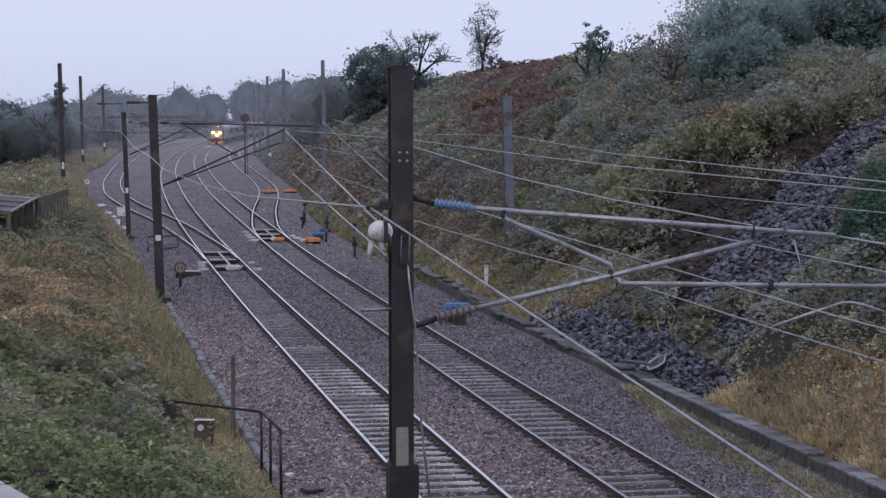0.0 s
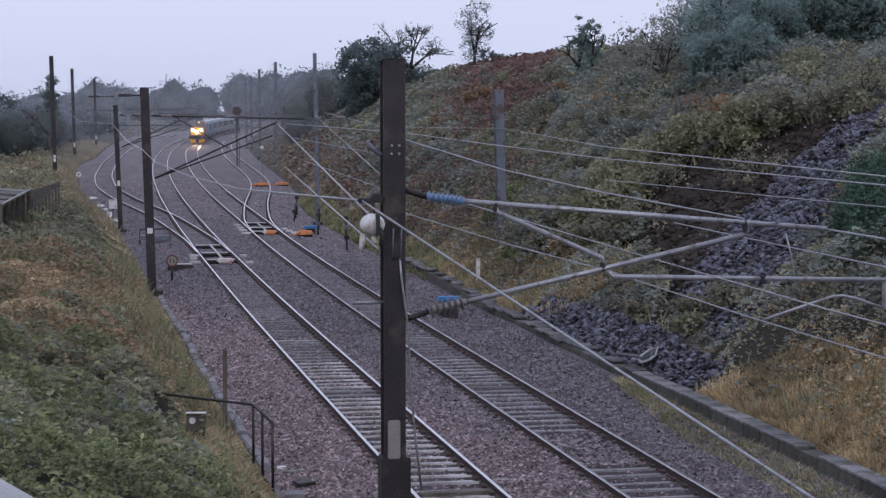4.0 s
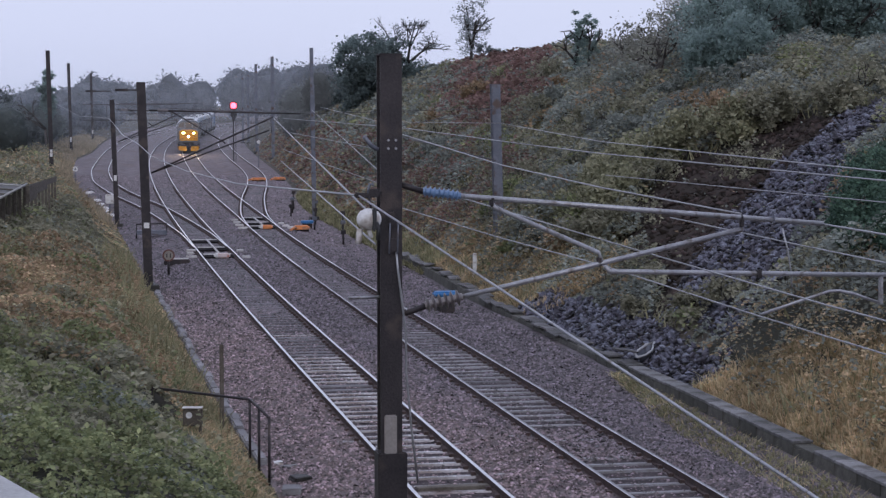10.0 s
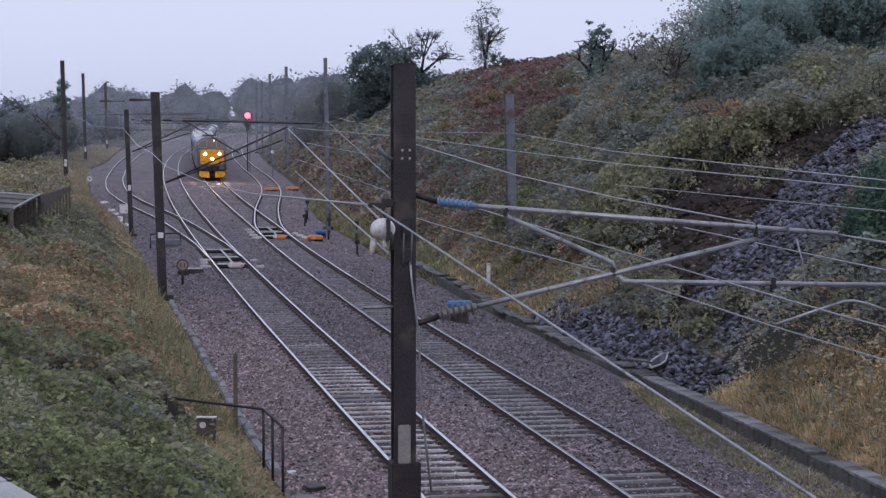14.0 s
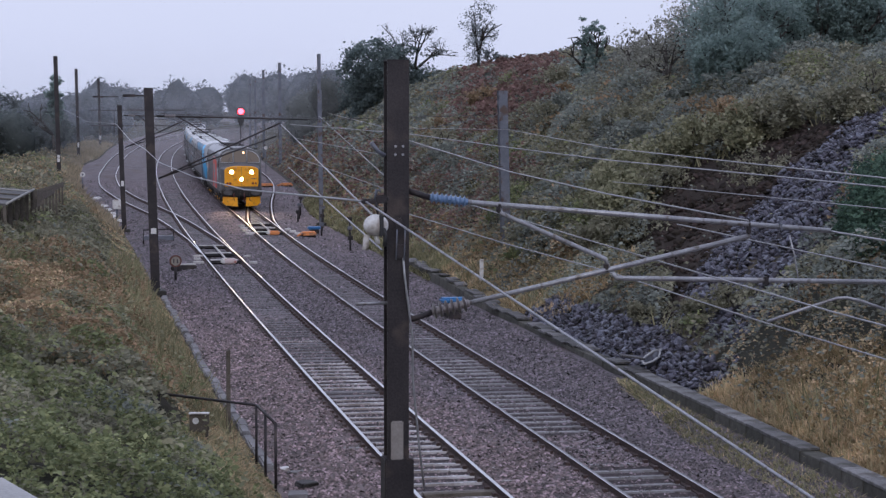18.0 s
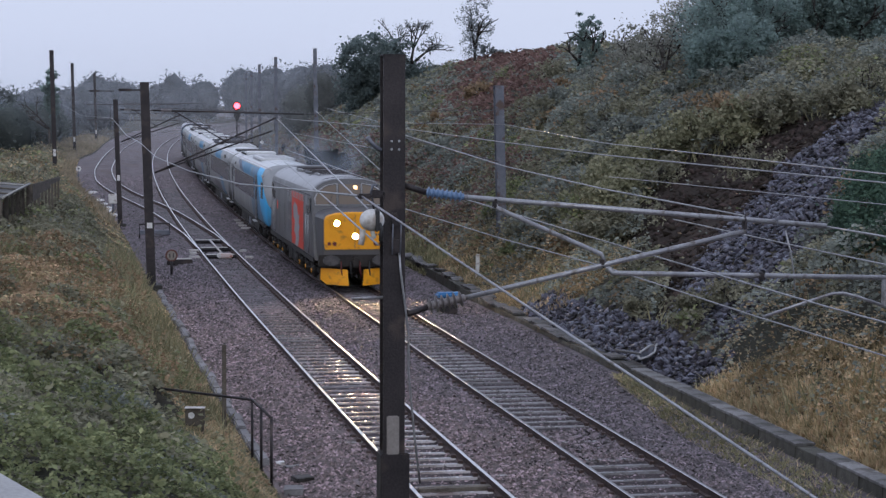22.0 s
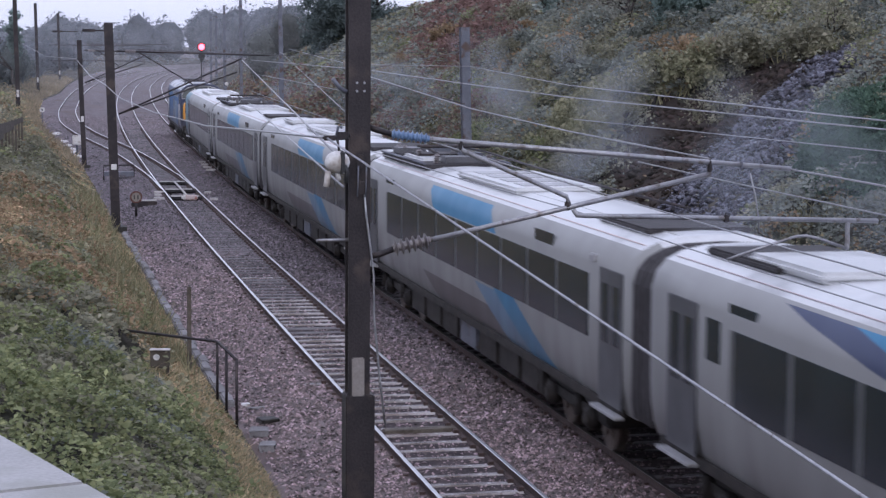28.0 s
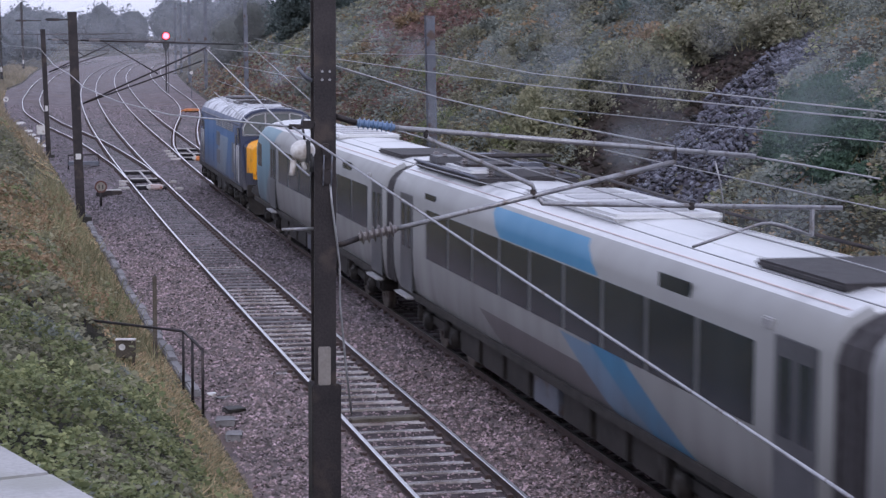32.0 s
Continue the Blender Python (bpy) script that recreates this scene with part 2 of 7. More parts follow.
M_FIELD = leaf("pale_field_grass", (0.26, 0.22, 0.155), (0.44, 0.375, 0.27), 0.3, wet=0.8)
# hill-end trees: leaf colour lifted for the haze before them
M_SOLIDTREE = leaf("hazed_solid_tree_leaf", (0.125, 0.158, 0.158), (0.235, 0.285, 0.275), 0.2, wet=0.95, gloss=0.04, thin=0.6)
# leaf colour paled for the haze on the outside of the curve
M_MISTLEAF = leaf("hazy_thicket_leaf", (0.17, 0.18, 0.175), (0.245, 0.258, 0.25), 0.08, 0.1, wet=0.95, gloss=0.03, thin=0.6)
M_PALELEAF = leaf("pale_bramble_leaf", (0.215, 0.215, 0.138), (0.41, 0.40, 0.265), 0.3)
M_THINLEAF = leaf("thin_tan_leaf", (0.21, 0.21, 0.18), (0.37, 0.37, 0.32), 0.26, wet=0.8, gloss=0.1)
# far woods: the haze before them is mixed into this leaf colour
M_FARLEAF = leaf("hazed_far_wood_leaf", (0.21, 0.23, 0.255), (0.26, 0.282, 0.31), 0.03, 0.05, wet=0.95, gloss=0.02, thin=0.6)

# ---------------------------------------------------------------- mesh helpers


def obj(name, verts, faces, mats, parent=None, label="", smooth=False, index=None):
    me = bpy.data.meshes.new(name)
    me.from_pydata([tuple(v) for v in verts], [], [tuple(f) for f in faces])
    for m in (mats if isinstance(mats, (list, tuple)) else [mats]):
        me.materials.append(m)
    if index is not None:
        me.polygons.foreach_set("material_index", list(index))
    if smooth:
        me.polygons.foreach_set("use_smooth", [True] * len(me.polygons))
        if smooth == "crisp":
            me.set_sharp_from_angle(angle=radians(32))
    me.update()
    ob = new(name, me)
    if parent:
        ob.parent = parent
    if label:
        tagged(ob, label)
    return ob


def part(name, bm, material, parent, label=""):
    me = bpy.data.meshes.new(name)
    bm.to_mesh(me)
    bm.free()
    for m in (material if isinstance(material, (list, tuple)) else [material]):
        me.materials.append(m)
    ob = new(name, me)
    if parent:
        ob.parent = parent
    if label:
        tagged(ob, label)
    return ob


def thing(name, at=(0, 0, 0), label="", category="", group="", kind="", rz=0.0):
    ob = new(name)
    ob.empty_display_size = 0.2
    ob.matrix_basis = pose(*at, 0, 0, rz)
    return tagged(ob, label, category, group, kind)


def add_box(bm, c, s, bevel=0.0, m=None):
    r = bmesh.ops.create_cube(bm, size=1.0, matrix=(m or Matrix.Identity(4)) @ Matrix.Translation(c) @ Matrix.Diagonal((*s, 1)))
    if bevel:
        es = list({e for v in r["verts"] for e in v.link_edges})
        bmesh.ops.bevel(bm, geom=es, offset=bevel, segments=2, affect="EDGES")
    return bm


def box(c, s, bevel=0.0, m=None):
    return add_box(bmesh.new(), c, s, bevel, m)


def rod(bm, a, b, r, r2=None, n=10):
    a, b = Vector(a), Vector(b)
    d = b - a
    m = Matrix.Translation((a + b) / 2) @ d.to_track_quat("Z", "Y").to_matrix().to_4x4()
    bmesh.ops.create_cone(bm, cap_ends=True, segments=n, radius1=r, radius2=r if r2 is None else r2, depth=d.length, matrix=m)
    for f in bm.faces:
        f.smooth = len(f.verts) == 4
    return bm


def tube(points, r, n=8):
    """One continuous round bar through the points."""
    pts = [Vector(q) for q in points]
    bm = bmesh.new()
    rings, side = [], None
    for i, q in enumerate(pts):
        way = (pts[min(i + 1, len(pts) - 1)] - pts[max(i - 1, 0)]).normalized()
        ref = side if side is not None else (Vector((0, 0, 1)) if abs(way.z) < 0.9 else Vector((1, 0, 0)))
        side = (ref - way * ref.dot(way)).normalized()
        up = way.cross(side)
        rings.append([bm.verts.new(q + side * r * math.cos(math.tau * k / n) + up * r * math.sin(math.tau * k / n)) for k in range(n)])
    for u, w in zip(rings, rings[1:]):
        for k in range(n):
            bm.faces.new((u[k], u[(k + 1) % n], w[(k + 1) % n], w[k])).smooth = True
    bm.faces.new(rings[0][::-1]), bm.faces.new(rings[-1])
    return bm


def lathe(a, b, radii, n=14):
    """A turned body from a to b: radii are pairs of (way along, radius)."""
    a, b = Vector(a), Vector(b)
    q = (b - a).to_track_quat("Z", "Y")
    verts, faces = [], []
    for t, r in radii:
        for i in range(n):
            w = math.tau * i / n
            verts.append(a + (b - a) * t + q @ Vector((r * math.cos(w), r * math.sin(w), 0)))
    k = len(radii)
    for j in range(k - 1):
        for i in range(n):
            faces.append((j * n + i, j * n + (i + 1) % n, (j + 1) * n + (i + 1) % n, (j + 1) * n + i))
    faces += [tuple(range(n))[::-1], tuple(range((k - 1) * n, k * n))]
    return verts, faces


def ribbed(name, a, b, core, rib, count, material, parent, label=""):
    radii = [(0, core * 0.9)]
    for i in range(count):
        t0 = (i + 0.25) / (count + 0.3)
        w = 0.55 / (count + 0.3)
        radii += [(t0, core), (t0 + w * 0.3, rib * 0.8), (t0 + w * 0.5, rib), (t0 + w * 0.65, rib * 0.9), (t0 + w, core)]
    radii.append((1, core * 0.9))
    v, f = lathe(a, b, radii)
    return obj(name, v, f, material, parent, label)


def smooth_table(xs, ys):
    xs, ys = np.array(xs, float), np.array(ys, float)
    d = np.diff(ys) / np.diff(xs)
    inner_slope = np.where(d[1:] * d[:-1] > 0, 2 * d[1:] * d[:-1] / np.where(d[1:] + d[:-1] == 0, 1, d[1:] + d[:-1]), 0)
    slope = np.concatenate([[d[0]], inner_slope, [d[-1]]])

    def at(x):
        x = np.clip(np.asarray(x, float), xs[0], xs[-1])
        i = np.clip(np.searchsorted(xs, x) - 1, 0, len(xs) - 2)
        h = xs[i + 1] - xs[i]
        t = (x - xs[i]) / h
        return ((1 + 2 * t) * (1 - t) ** 2 * ys[i] + t * (1 - t) ** 2 * h * slope[i]
                + t * t * (3 - 2 * t) * ys[i + 1] + t * t * (t - 1) * h * slope[i + 1])
    return at


# ---------------------------------------------------------------- the plan: y runs away along the straight, z = 0 is the rail head
LINE_Y = [-80, 0, 40, 60, 80, 88, 96.8, 105.9, 114, 122.7, 129.6, 143.1, 161.5, 180.5, 205.7, 232.8, 264, 296.3, 334.8, 378.6, 429, 500.3, 608, 760]
mid_left = smooth_table(LINE_Y, [6.54, 6.54, 6.54, 6.594, 6.754, 6.849, 6.96, 7.07, 7.187, 7.336, 7.468, 7.787, 8.334, 9.033, 10.17, 11.665, 13.709, 16.209, 19.703, 24.453, 30.866, 41.655, 60.804, 94.004])
mid_right = smooth_table(LINE_Y, [9.99, 9.99, 9.99, 10.044, 10.226, 10.359, 10.515, 10.701, 10.887, 11.05, 11.178, 11.479, 11.994, 12.702, 13.838, 15.286, 17.204, 19.651, 23.094, 27.776, 34.125, 44.843, 63.964, 97.164])
mid_loop = smooth_table([60, 80, 88, 96.8, 105.9, 114, 122.7, 129.6, 143.1, 161.5, 177.2, 205.7, 232.8, 264, 311.8, 356.9, 429],
                        [6.594, 6.754, 6.829, 6.84, 6.575, 6.254, 5.778, 5.245, 4.257, 3.639, 3.799, 4.801, 6.034, 7.794, 11.313, 15.604, 24.266])
mid_side = smooth_table([80, 97.7, 103.2, 108.6, 114, 121, 127.9, 134.6, 143.1, 152.4, 165.7, 182.1, 212.1, 248.8, 288.5, 342.2, 429],
                        [10.334, 10.541, 10.659, 10.868, 11.187, 11.794, 12.455, 13.156, 14.138, 15.191, 16.431, 17.512, 19.018, 21.073, 23.868, 28.578, 38.662])
# the line climbs gently beyond the turnouts
grade = smooth_table([-80, 90, 99.6, 111.3, 126.2, 139.7, 159.9, 181.3, 208.9, 238.4, 264.8, 294.7, 338.5, 382.2, 429, 560, 800, 4000],
                     [0, 0, 0.027, 0.097, 0.19, 0.277, 0.384, 0.483, 0.591, 0.689, 0.757, 0.824, 0.921, 1.03, 1.127, 1.288, 1.29, 1.29])
foot_left = smooth_table([-80, 30, 45, 108.6, 143.1, 168.1, 214.5, 250.4, 311.8, 429, 720, 4000], [3.8, 3.7, 3.5, 3.16, 1.81, 1.4, 1.99, 4.44, 7.36, 16.5, 68, 68])
toe_right = smooth_table([-80, 30, 60, 75, 99.6, 117.5, 151.5, 184.6, 232.8, 311.8, 429, 720, 4000], [13.3, 13.4, 13.6, 14.2, 14.74, 15.08, 17.81, 20.12, 23.11, 29.02, 42.08, 104, 116])
rise_left = smooth_table([-80, 5, 20, 40, 60, 99.6, 126.2, 159.9, 208.9, 4000], [4.7, 4.6, 3.7, 3.1, 2.9, 2.79, 1.75, 0.66, 0.45, 0.4])
rise_right = smooth_table([-80, 30, 60, 90, 117.5, 143.1, 184.6, 208.9, 232.8, 264.8, 311.8, 486, 4000], [8, 8, 8.3, 9.4, 10.09, 10.5, 11.26, 10.72, 7.88, 4.41, 2.6, 2.43, 2.4])


def rough_noise(x, y, s, seed=0):
    """A cheap smooth noise for whole arrays."""
    x, y = np.asarray(x) * s + seed * 17.3, np.asarray(y) * s - seed * 9.1
    return (np.sin(x * 1.3 + 1.7 * np.sin(y * 0.9)) + np.sin(y * 1.7 + 1.3 * np.sin(x * 1.1 + 2)) + np.sin((x + y) * 2.3 + np.sin(x * 2.9)) * 0.5) / 2.5


def ground_z(x, y):
    x, y = np.asarray(x, float), np.asarray(y, float)
    fl, tr = foot_left(y), toe_right(y)
    d = np.minimum(abs(x - mid_left(y)), abs(x - mid_right(y)))
    d = np.where(y > 84, np.minimum(d, abs(x - mid_loop(y))), d)
    d = np.where(y > 100, np.minimum(d, abs(x - mid_side(y))), d)
    bed = np.where(d < 0.69, -0.176, -0.132) - np.clip((d - 1.5) / 1.0, 0, 1) * 0.16
    bed = bed + 0.21 * np.clip((x - tr + 1.0) / 0.8, 0, 1) * np.clip((70 - y) / 10, 0, 1)
    dl, dr = np.maximum(0, fl - x), np.maximum(0, x - tr)
    steep = 0.55 + 0.7 * np.exp(-np.maximum(y, 0) / 14)
    hl = rise_left(y)
    left = hl * (1 - np.exp(-dl * steep * 1.15 / hl))
    hr = rise_right(y)
    right = 1 / ((1 / (0.66 * dr + 1e-3)) ** 4 + (1 / hr) ** 4) ** 0.25
    lump = (rough_noise(x, y, 0.9) * 0.16 + rough_noise(x, y, 0.33, 3) * 0.3) * np.clip((dl + dr) / 3, 0, 1)
    return grade(y) + np.where(dl > 0, -0.31 + left + lump, np.where(dr > 0, -0.31 + right + lump, bed))


# extent of the dark stone tipped down the slope
scree_hi = smooth_table([2.2, 3.2, 4.5, 5.5, 7.1, 8.5, 10.3, 12], [48.8, 50.7, 52.6, 53.6, 55.2, 56.2, 58.0, 59])
scree_lo = smooth_table([2.2, 3.8, 5.2, 6.6, 8.1, 9.5, 11.3, 12], [44.4, 45.4, 47.4, 49, 51.4, 53, 54.8, 55.4])


soil_wide = smooth_table([1.5, 2.6, 3.6, 4.8, 6.2, 7.4, 9.3, 11], [0.3, 2.5, 6, 9.5, 9.5, 7, 5, 0.8])


def soil_band(y, d):
    """Bare brown soil beside the far edge of the tipped stone, coloured darker for the shade under the bushes."""
    return (d > 1.8) & (d < 11) & (y > scree_hi(d) - 0.5) & (y < scree_hi(d) + soil_wide(d))


# ---------------------------------------------------------------- ground: one sheet to the horizon
ys = np.concatenate([np.arange(-80, 12, 8), np.arange(12, 120, 1.0), np.arange(120, 260, 4), np.arange(260, 600, 20), [650, 750, 900, 1200, 1700, 2500, 3900]])
lo = -np.array([3000, 1500, 700, 350, 180, 90, 50, 35, 25, 18, 14, 11, 9, 7.5, 6, 5, 4.2, 3.5, 2.9, 2.4, 1.9, 1.5, 1.1, 0.8, 0.5, 0.25])
ro = -lo[::-1]
ro = np.sort(np.concatenate([ro, [10, 12.5, 16, 20, 22, 28]]))
inner = np.linspace(0, 1, 100)
gv, gi = [], []
for y in ys:
    fl, tr = float(foot_left(y)), float(toe_right(y))
    row = np.concatenate([fl + lo, fl + (tr - fl) * inner, tr + ro])
    z = ground_z(row, np.full(len(row), y))
    gv += list(zip(row, np.full(len(row), y), z))
nc = len(lo) + 100 + len(ro)
gf = []
for j in range(len(ys) - 1):
    for i in range(nc - 1):
        gf.append((j * nc + i, j * nc + i + 1, (j + 1) * nc + i + 1, (j + 1) * nc + i))
        stony = len(lo) <= i < len(lo) + 99
        xa, ya = gv[j * nc + i][0] + 0.05, gv[j * nc + i][1]
        bare_here = not stony and i >= len(lo) + 99 and bool(soil_band(ya + 0.5, xa - float(toe_right(ya)) + 0.2))
        between_rails = stony and ya < 62 and min(abs(xa - float(mid_left(ya))), abs(xa - float(mid_right(ya)))) < 0.7
        gi.append(3 if bare_here else 2 if between_rails else 1 if stony else 0)
ground = obj("ground", gv, gf, [M_GROUND, M_BALLAST, M_BED, M_SOILSHADE], smooth=True, index=gi)
tagged(ground, "earth banks and wet brown-grey ballast bed of a railway cutting", "ground", kind="structure")

# ---------------------------------------------------------------- tracks
RAIL = [(-0.07, -0.155), (-0.07, -0.14), (-0.015, -0.125), (-0.012, -0.04), (-0.035, -0.03), (-0.035, -0.006), (-0.026, 0),
        (0.026, 0), (0.035, -0.006), (0.035, -0.03), (0.012, -0.04), (0.015, -0.125), (0.07, -0.14), (0.07, -0.155)]


def rail(mid, side, y0, y1, parent, name="rail", no_sheen_to=-100):
    yy = np.concatenate([np.arange(y0, min(y1, 200), 3.0), np.arange(max(y0, 200), y1, 6.0), [y1]])
    yy = np.unique(yy)
    v, f, idx = [], [], []
    n = len(RAIL)
    for y in yy:
        x = float(mid(y)) + side * 0.7525
        up = float(grade(y))
        v += [(x + a, y, b + up) for a, b in RAIL]
    for j in range(len(yy) - 1):
        for i in range(n - 1):
            f.append((j * n + i, j * n + i + 1, (j + 1) * n + i + 1, (j + 1) * n + i))
            # near stretch: left corner kept bright as a painted sky glint, top darkened
            idx.append(1 if i not in (5, 6, 7) else 2 if i > 5 and yy[j] < no_sheen_to else 0)
    return obj(name, v, f, [M_RAILTOP, M_RUST, M_RAILNOSHEEN], parent, "wet steel rail with a worn shiny head and rusty web", index=idx)


def sleeper_mesh(name, material):
    """A concrete sleeper with its four rail clips."""
    bm = bmesh.new()
    add_box(bm, (0, 0, -0.2), (2.5, 0.21, 0.10))
    for v in bm.verts:
        if v.co.z > -0.18:
            v.co.y *= 0.60
            v.co.x *= 0.985
    n = len(bm.faces)
    for sx in (-1, 1):
        for q in (-0.105, 0.105):
            add_box(bm, (sx * 0.7525 + q, 0, -0.122), (0.085, 0.11, 0.07))
    for k, f in enumerate(bm.faces):
        f.material_index = 0 if k < n else 1
    me = bpy.data.meshes.new(name)
    bm.to_mesh(me)
    bm.free()
    me.materials.append(material)
    me.materials.append(M_RUST)
    return me


SLEEPER = sleeper_mesh("sleeper", M_SLEEPER)
M_OLDSLEEPER = mat("dark_old_sleeper", (0.095, 0.09, 0.098), (0.20, 0.19, 0.205), 2, 0.75, bump=0.3, fine=50, vary=0.3, rough2=0.6, spec=0.25)
OLDSLEEPER = sleeper_mesh("sleeper", M_OLDSLEEPER)
M_MIDSLEEPER = mat("dull_wet_sleeper", (0.11, 0.106, 0.115), (0.25, 0.24, 0.265), 2, 0.5, bump=0.3, fine=50, vary=0.3, spots=((0.10, 0.085, 0.085), 0.5, 2.5), rough2=0.25)
MIDSLEEPER = sleeper_mesh("sleeper", M_MIDSLEEPER)


def track(mid, y0, y1, piece_end, label, sleeper=None, no_sheen_to=-100):
    t = thing("railway_track", (0, 0, 0), label, "railway track", "running lines")
    rail(mid, -1, y0, y1, t, no_sheen_to=no_sheen_to), rail(mid, 1, y0, y1, t, no_sheen_to=no_sheen_to)
    far_v, far_f = [], []
    y, k = y0 + 0.3, 0
    rnd = random.Random(int(y0 * 7 + y1))
    while y < y1:
        slope = float(mid(y + 1) - mid(y - 1)) / 2
        if y < piece_end:
            s = new("sleeper", OLDSLEEPER if y > 44 + 14 * rnd.random() else sleeper or SLEEPER)
            s.parent = t
            s.matrix_basis = pose(float(mid(y)), y, float(grade(y)) + rnd.uniform(-0.012, 0.018) - 0.014 * min(1, max(0, (y - 48) / 14)), 0, rnd.uniform(-0.5, 0.5), -math.degrees(math.atan(slope)) + rnd.uniform(-0.5, 0.5))
        else:
            x, n, up = float(mid(y)), len(far_v), float(grade(y))
            for sx in (-1.25, 1.25):
                for sy in (-0.11, 0.11):
                    far_v.append((x + sx + slope * sy, y + sy - slope * sx, up - 0.178))
            for sx in (-1.25, 1.25):
                for sy in (-0.14, 0.14):
                    far_v.append((x + sx + slope * sy, y + sy - slope * sx, up - 0.25))
            far_f += [(n, n + 2, n + 3, n + 1), (n, n + 4, n + 6, n + 2), (n + 1, n + 3, n + 7, n + 5), (n, n + 1, n + 5, n + 4), (n + 2, n + 6, n + 7, n + 3)]
        y += 0.65
        k += 1
    if far_v:
        o = obj("sleeper", far_v, far_f, M_OLDSLEEPER, t)
        tagged(o, "distant grey concrete sleepers", kind="stuff")
    return t


track(mid_left, -30, 600, 150, "wet main-line track with pale concrete sleepers in ballast")
track(mid_right, -30, 600, 150, "wet main-line track with greyish sleepers under the passing train", MIDSLEEPER, 78)
track(mid_loop, 90, 425, 150, "loop track curving away beside the grassy bank")
track(mid_side, 103, 425, 150, "siding track joining the main line at a turnout")

M_DLENS = mat("dull_red_box", (0.09, 0.035, 0.03), (0.15, 0.06, 0.05), 4, 0.5, bump=0.1)
M_SILVERGREY = mat("weathered_pale_plastic", (0.26, 0.26, 0.28), (0.42, 0.42, 0.44), 4, 0.5, bump=0.1)
M_PINK = mat("faded_pink_cover", (0.52, 0.42, 0.42), (0.68, 0.58, 0.57), 4, 0.5, bump=0.1, spots=((0.40, 0.14, 0.10), 0.4, 4))
# ---------------------------------------------------------------- overhead line: masts, arms, wires


def h_column(w, d, h, lean=(0.0, 0.0), t=0.022):
    """A rolled H section, open sides along x."""
    x, y = w / 2, d / 2
    ring = [(-x, -y), (x, -y), (x, -y + t), (t / 2, -y + t), (t / 2, y - t), (x, y - t), (x, y), (-x, y), (-x, y - t), (-t / 2, y - t), (-t / 2, -y + t), (-x, -y + t)]
    v, f, n = [], [], len(ring)
    for k in range(7):
        z = h * k / 6
        v += [(a + lean[0] * z, b + lean[1] * z, z) for a, b in ring]
    for j in range(6):
        for i in range(n):
            f.append((j * n + i, j * n + (i + 1) % n, (j + 1) * n + (i + 1) % n, (j + 1) * n + i))
    f.append(tuple(range(6 * n, 7 * n)))
    return v, f


def mast(x, y, top, w=0.25, lean=(0.0, 0.0), material=None, base=None, label="dark steel overhead-line mast on a concrete foot", bands=()):
    z0 = float(ground_z(x, y)) if base is None else base
    m = thing("catenary_mast", (x, y, z0), label, "mast", "overhead line masts")
    v, f = h_column(w, w * 1.05, top - z0, lean)
    obj("column", v, f, material or M_STEEL, m)
    part("foundation", box((0, 0, 0.02), (w * 2.4, w * 2.4, 0.3), 0.02), M_CONC, m)
    for zb, hb in bands:
        s = zb - z0
        part("number_plate", box((lean[0] * s, -w * 0.54, s), (w * 0.62, 0.012, hb), 0.004), M_WHITE, m, "small pale number plate")
    part("cap_plate", box((lean[0] * (top - z0), 0, top - z0 + 0.008), (w * 1.04, w * 1.1, 0.016), 0.004), material or M_STEEL, m)
    return m


def wire(points, r, material, label="overhead wire hanging between masts"):
    pts = []
    for a, b in zip(points, points[1:]):
        a, b = Vector(a), Vector(b)
        n = max(2, int((b - a).length / 6))
        pts += [a.lerp(b, i / n) for i in range(n)]
    pts.append(Vector(points[-1]))
    return tagged(part("overhead_wire", tube(pts, r * 0.85, 8), material, None), label, "wire", "overhead wires")


# the mast beside the bridge, its arms carry the wires of the first track
MX, MY = 3.215, 19.2
m0 = mast(MX, MY, 6.92, 0.215, (0.0, 0), base=0.2, label="tall dark brown steel H-section mast with a pale plate and bolts")
part("jacket", box((0.01, 0, 1.4), (0.29, 0.27, 2.82), 0.012), M_STEEL, m0, "wider dark sleeve round the mast foot")
part("plate", box((-0.012, -0.125, 2.99), (0.125, 0.02, 0.39), 0.012), M_PLATE, m0, "grey enamel plate on the mast face")
for bx in (-0.03, 0.045):
    for bz in (5.81, 5.89):
        part("bolt", rod(bmesh.new(), (bx, -0.118, bz - 0), (bx, -0.135, bz), 0.013, n=6), M_TUBE, m0)
part("bracket", tube([(-0.1, -0.05, 4.35), (-0.42, -0.06, 4.345)], 0.016), M_TUBE, m0, "short pale side bracket")
part("clamp", box((0.02, -0.13, 4.86), (0.09, 0.05, 0.14), 0.01), M_STEEL, m0)
part("clamp", box((0.0, -0.13, 5.12), (0.07, 0.05, 0.14), 0.01), M_STEEL, m0)
for bx in (-0.03, 0.05):
    part("clamp_rod", tube([(bx, -0.165, 4.78), (bx + 0.01, -0.165, 5.08)], 0.008, 6), M_STEELGREY, m0)
part("earth_cable", tube([(0.04, -0.14, 4.85), (0.06, -0.15, 4.6), (0.10, -0.15, 4.3), (0.14, -0.13, 4.0), (0.145, -0.12, 3.6), (0.20, -0.13, 3.0), (0.26, -0.13, 2.5)], 0.011), M_WIRE, m0, "pale cable hanging down the mast")
part("fitting", tube([(-0.13, -0.1, 5.8), (-0.2, -0.12, 5.84), (-0.27, -0.14, 5.93)], 0.022), M_STEELGREY, m0)

arm = thing("cantilever_arm", (0, MY, 0), "grey tubular cantilever with ribbed blue and brown insulators", "cantilever", "overhead line arms")
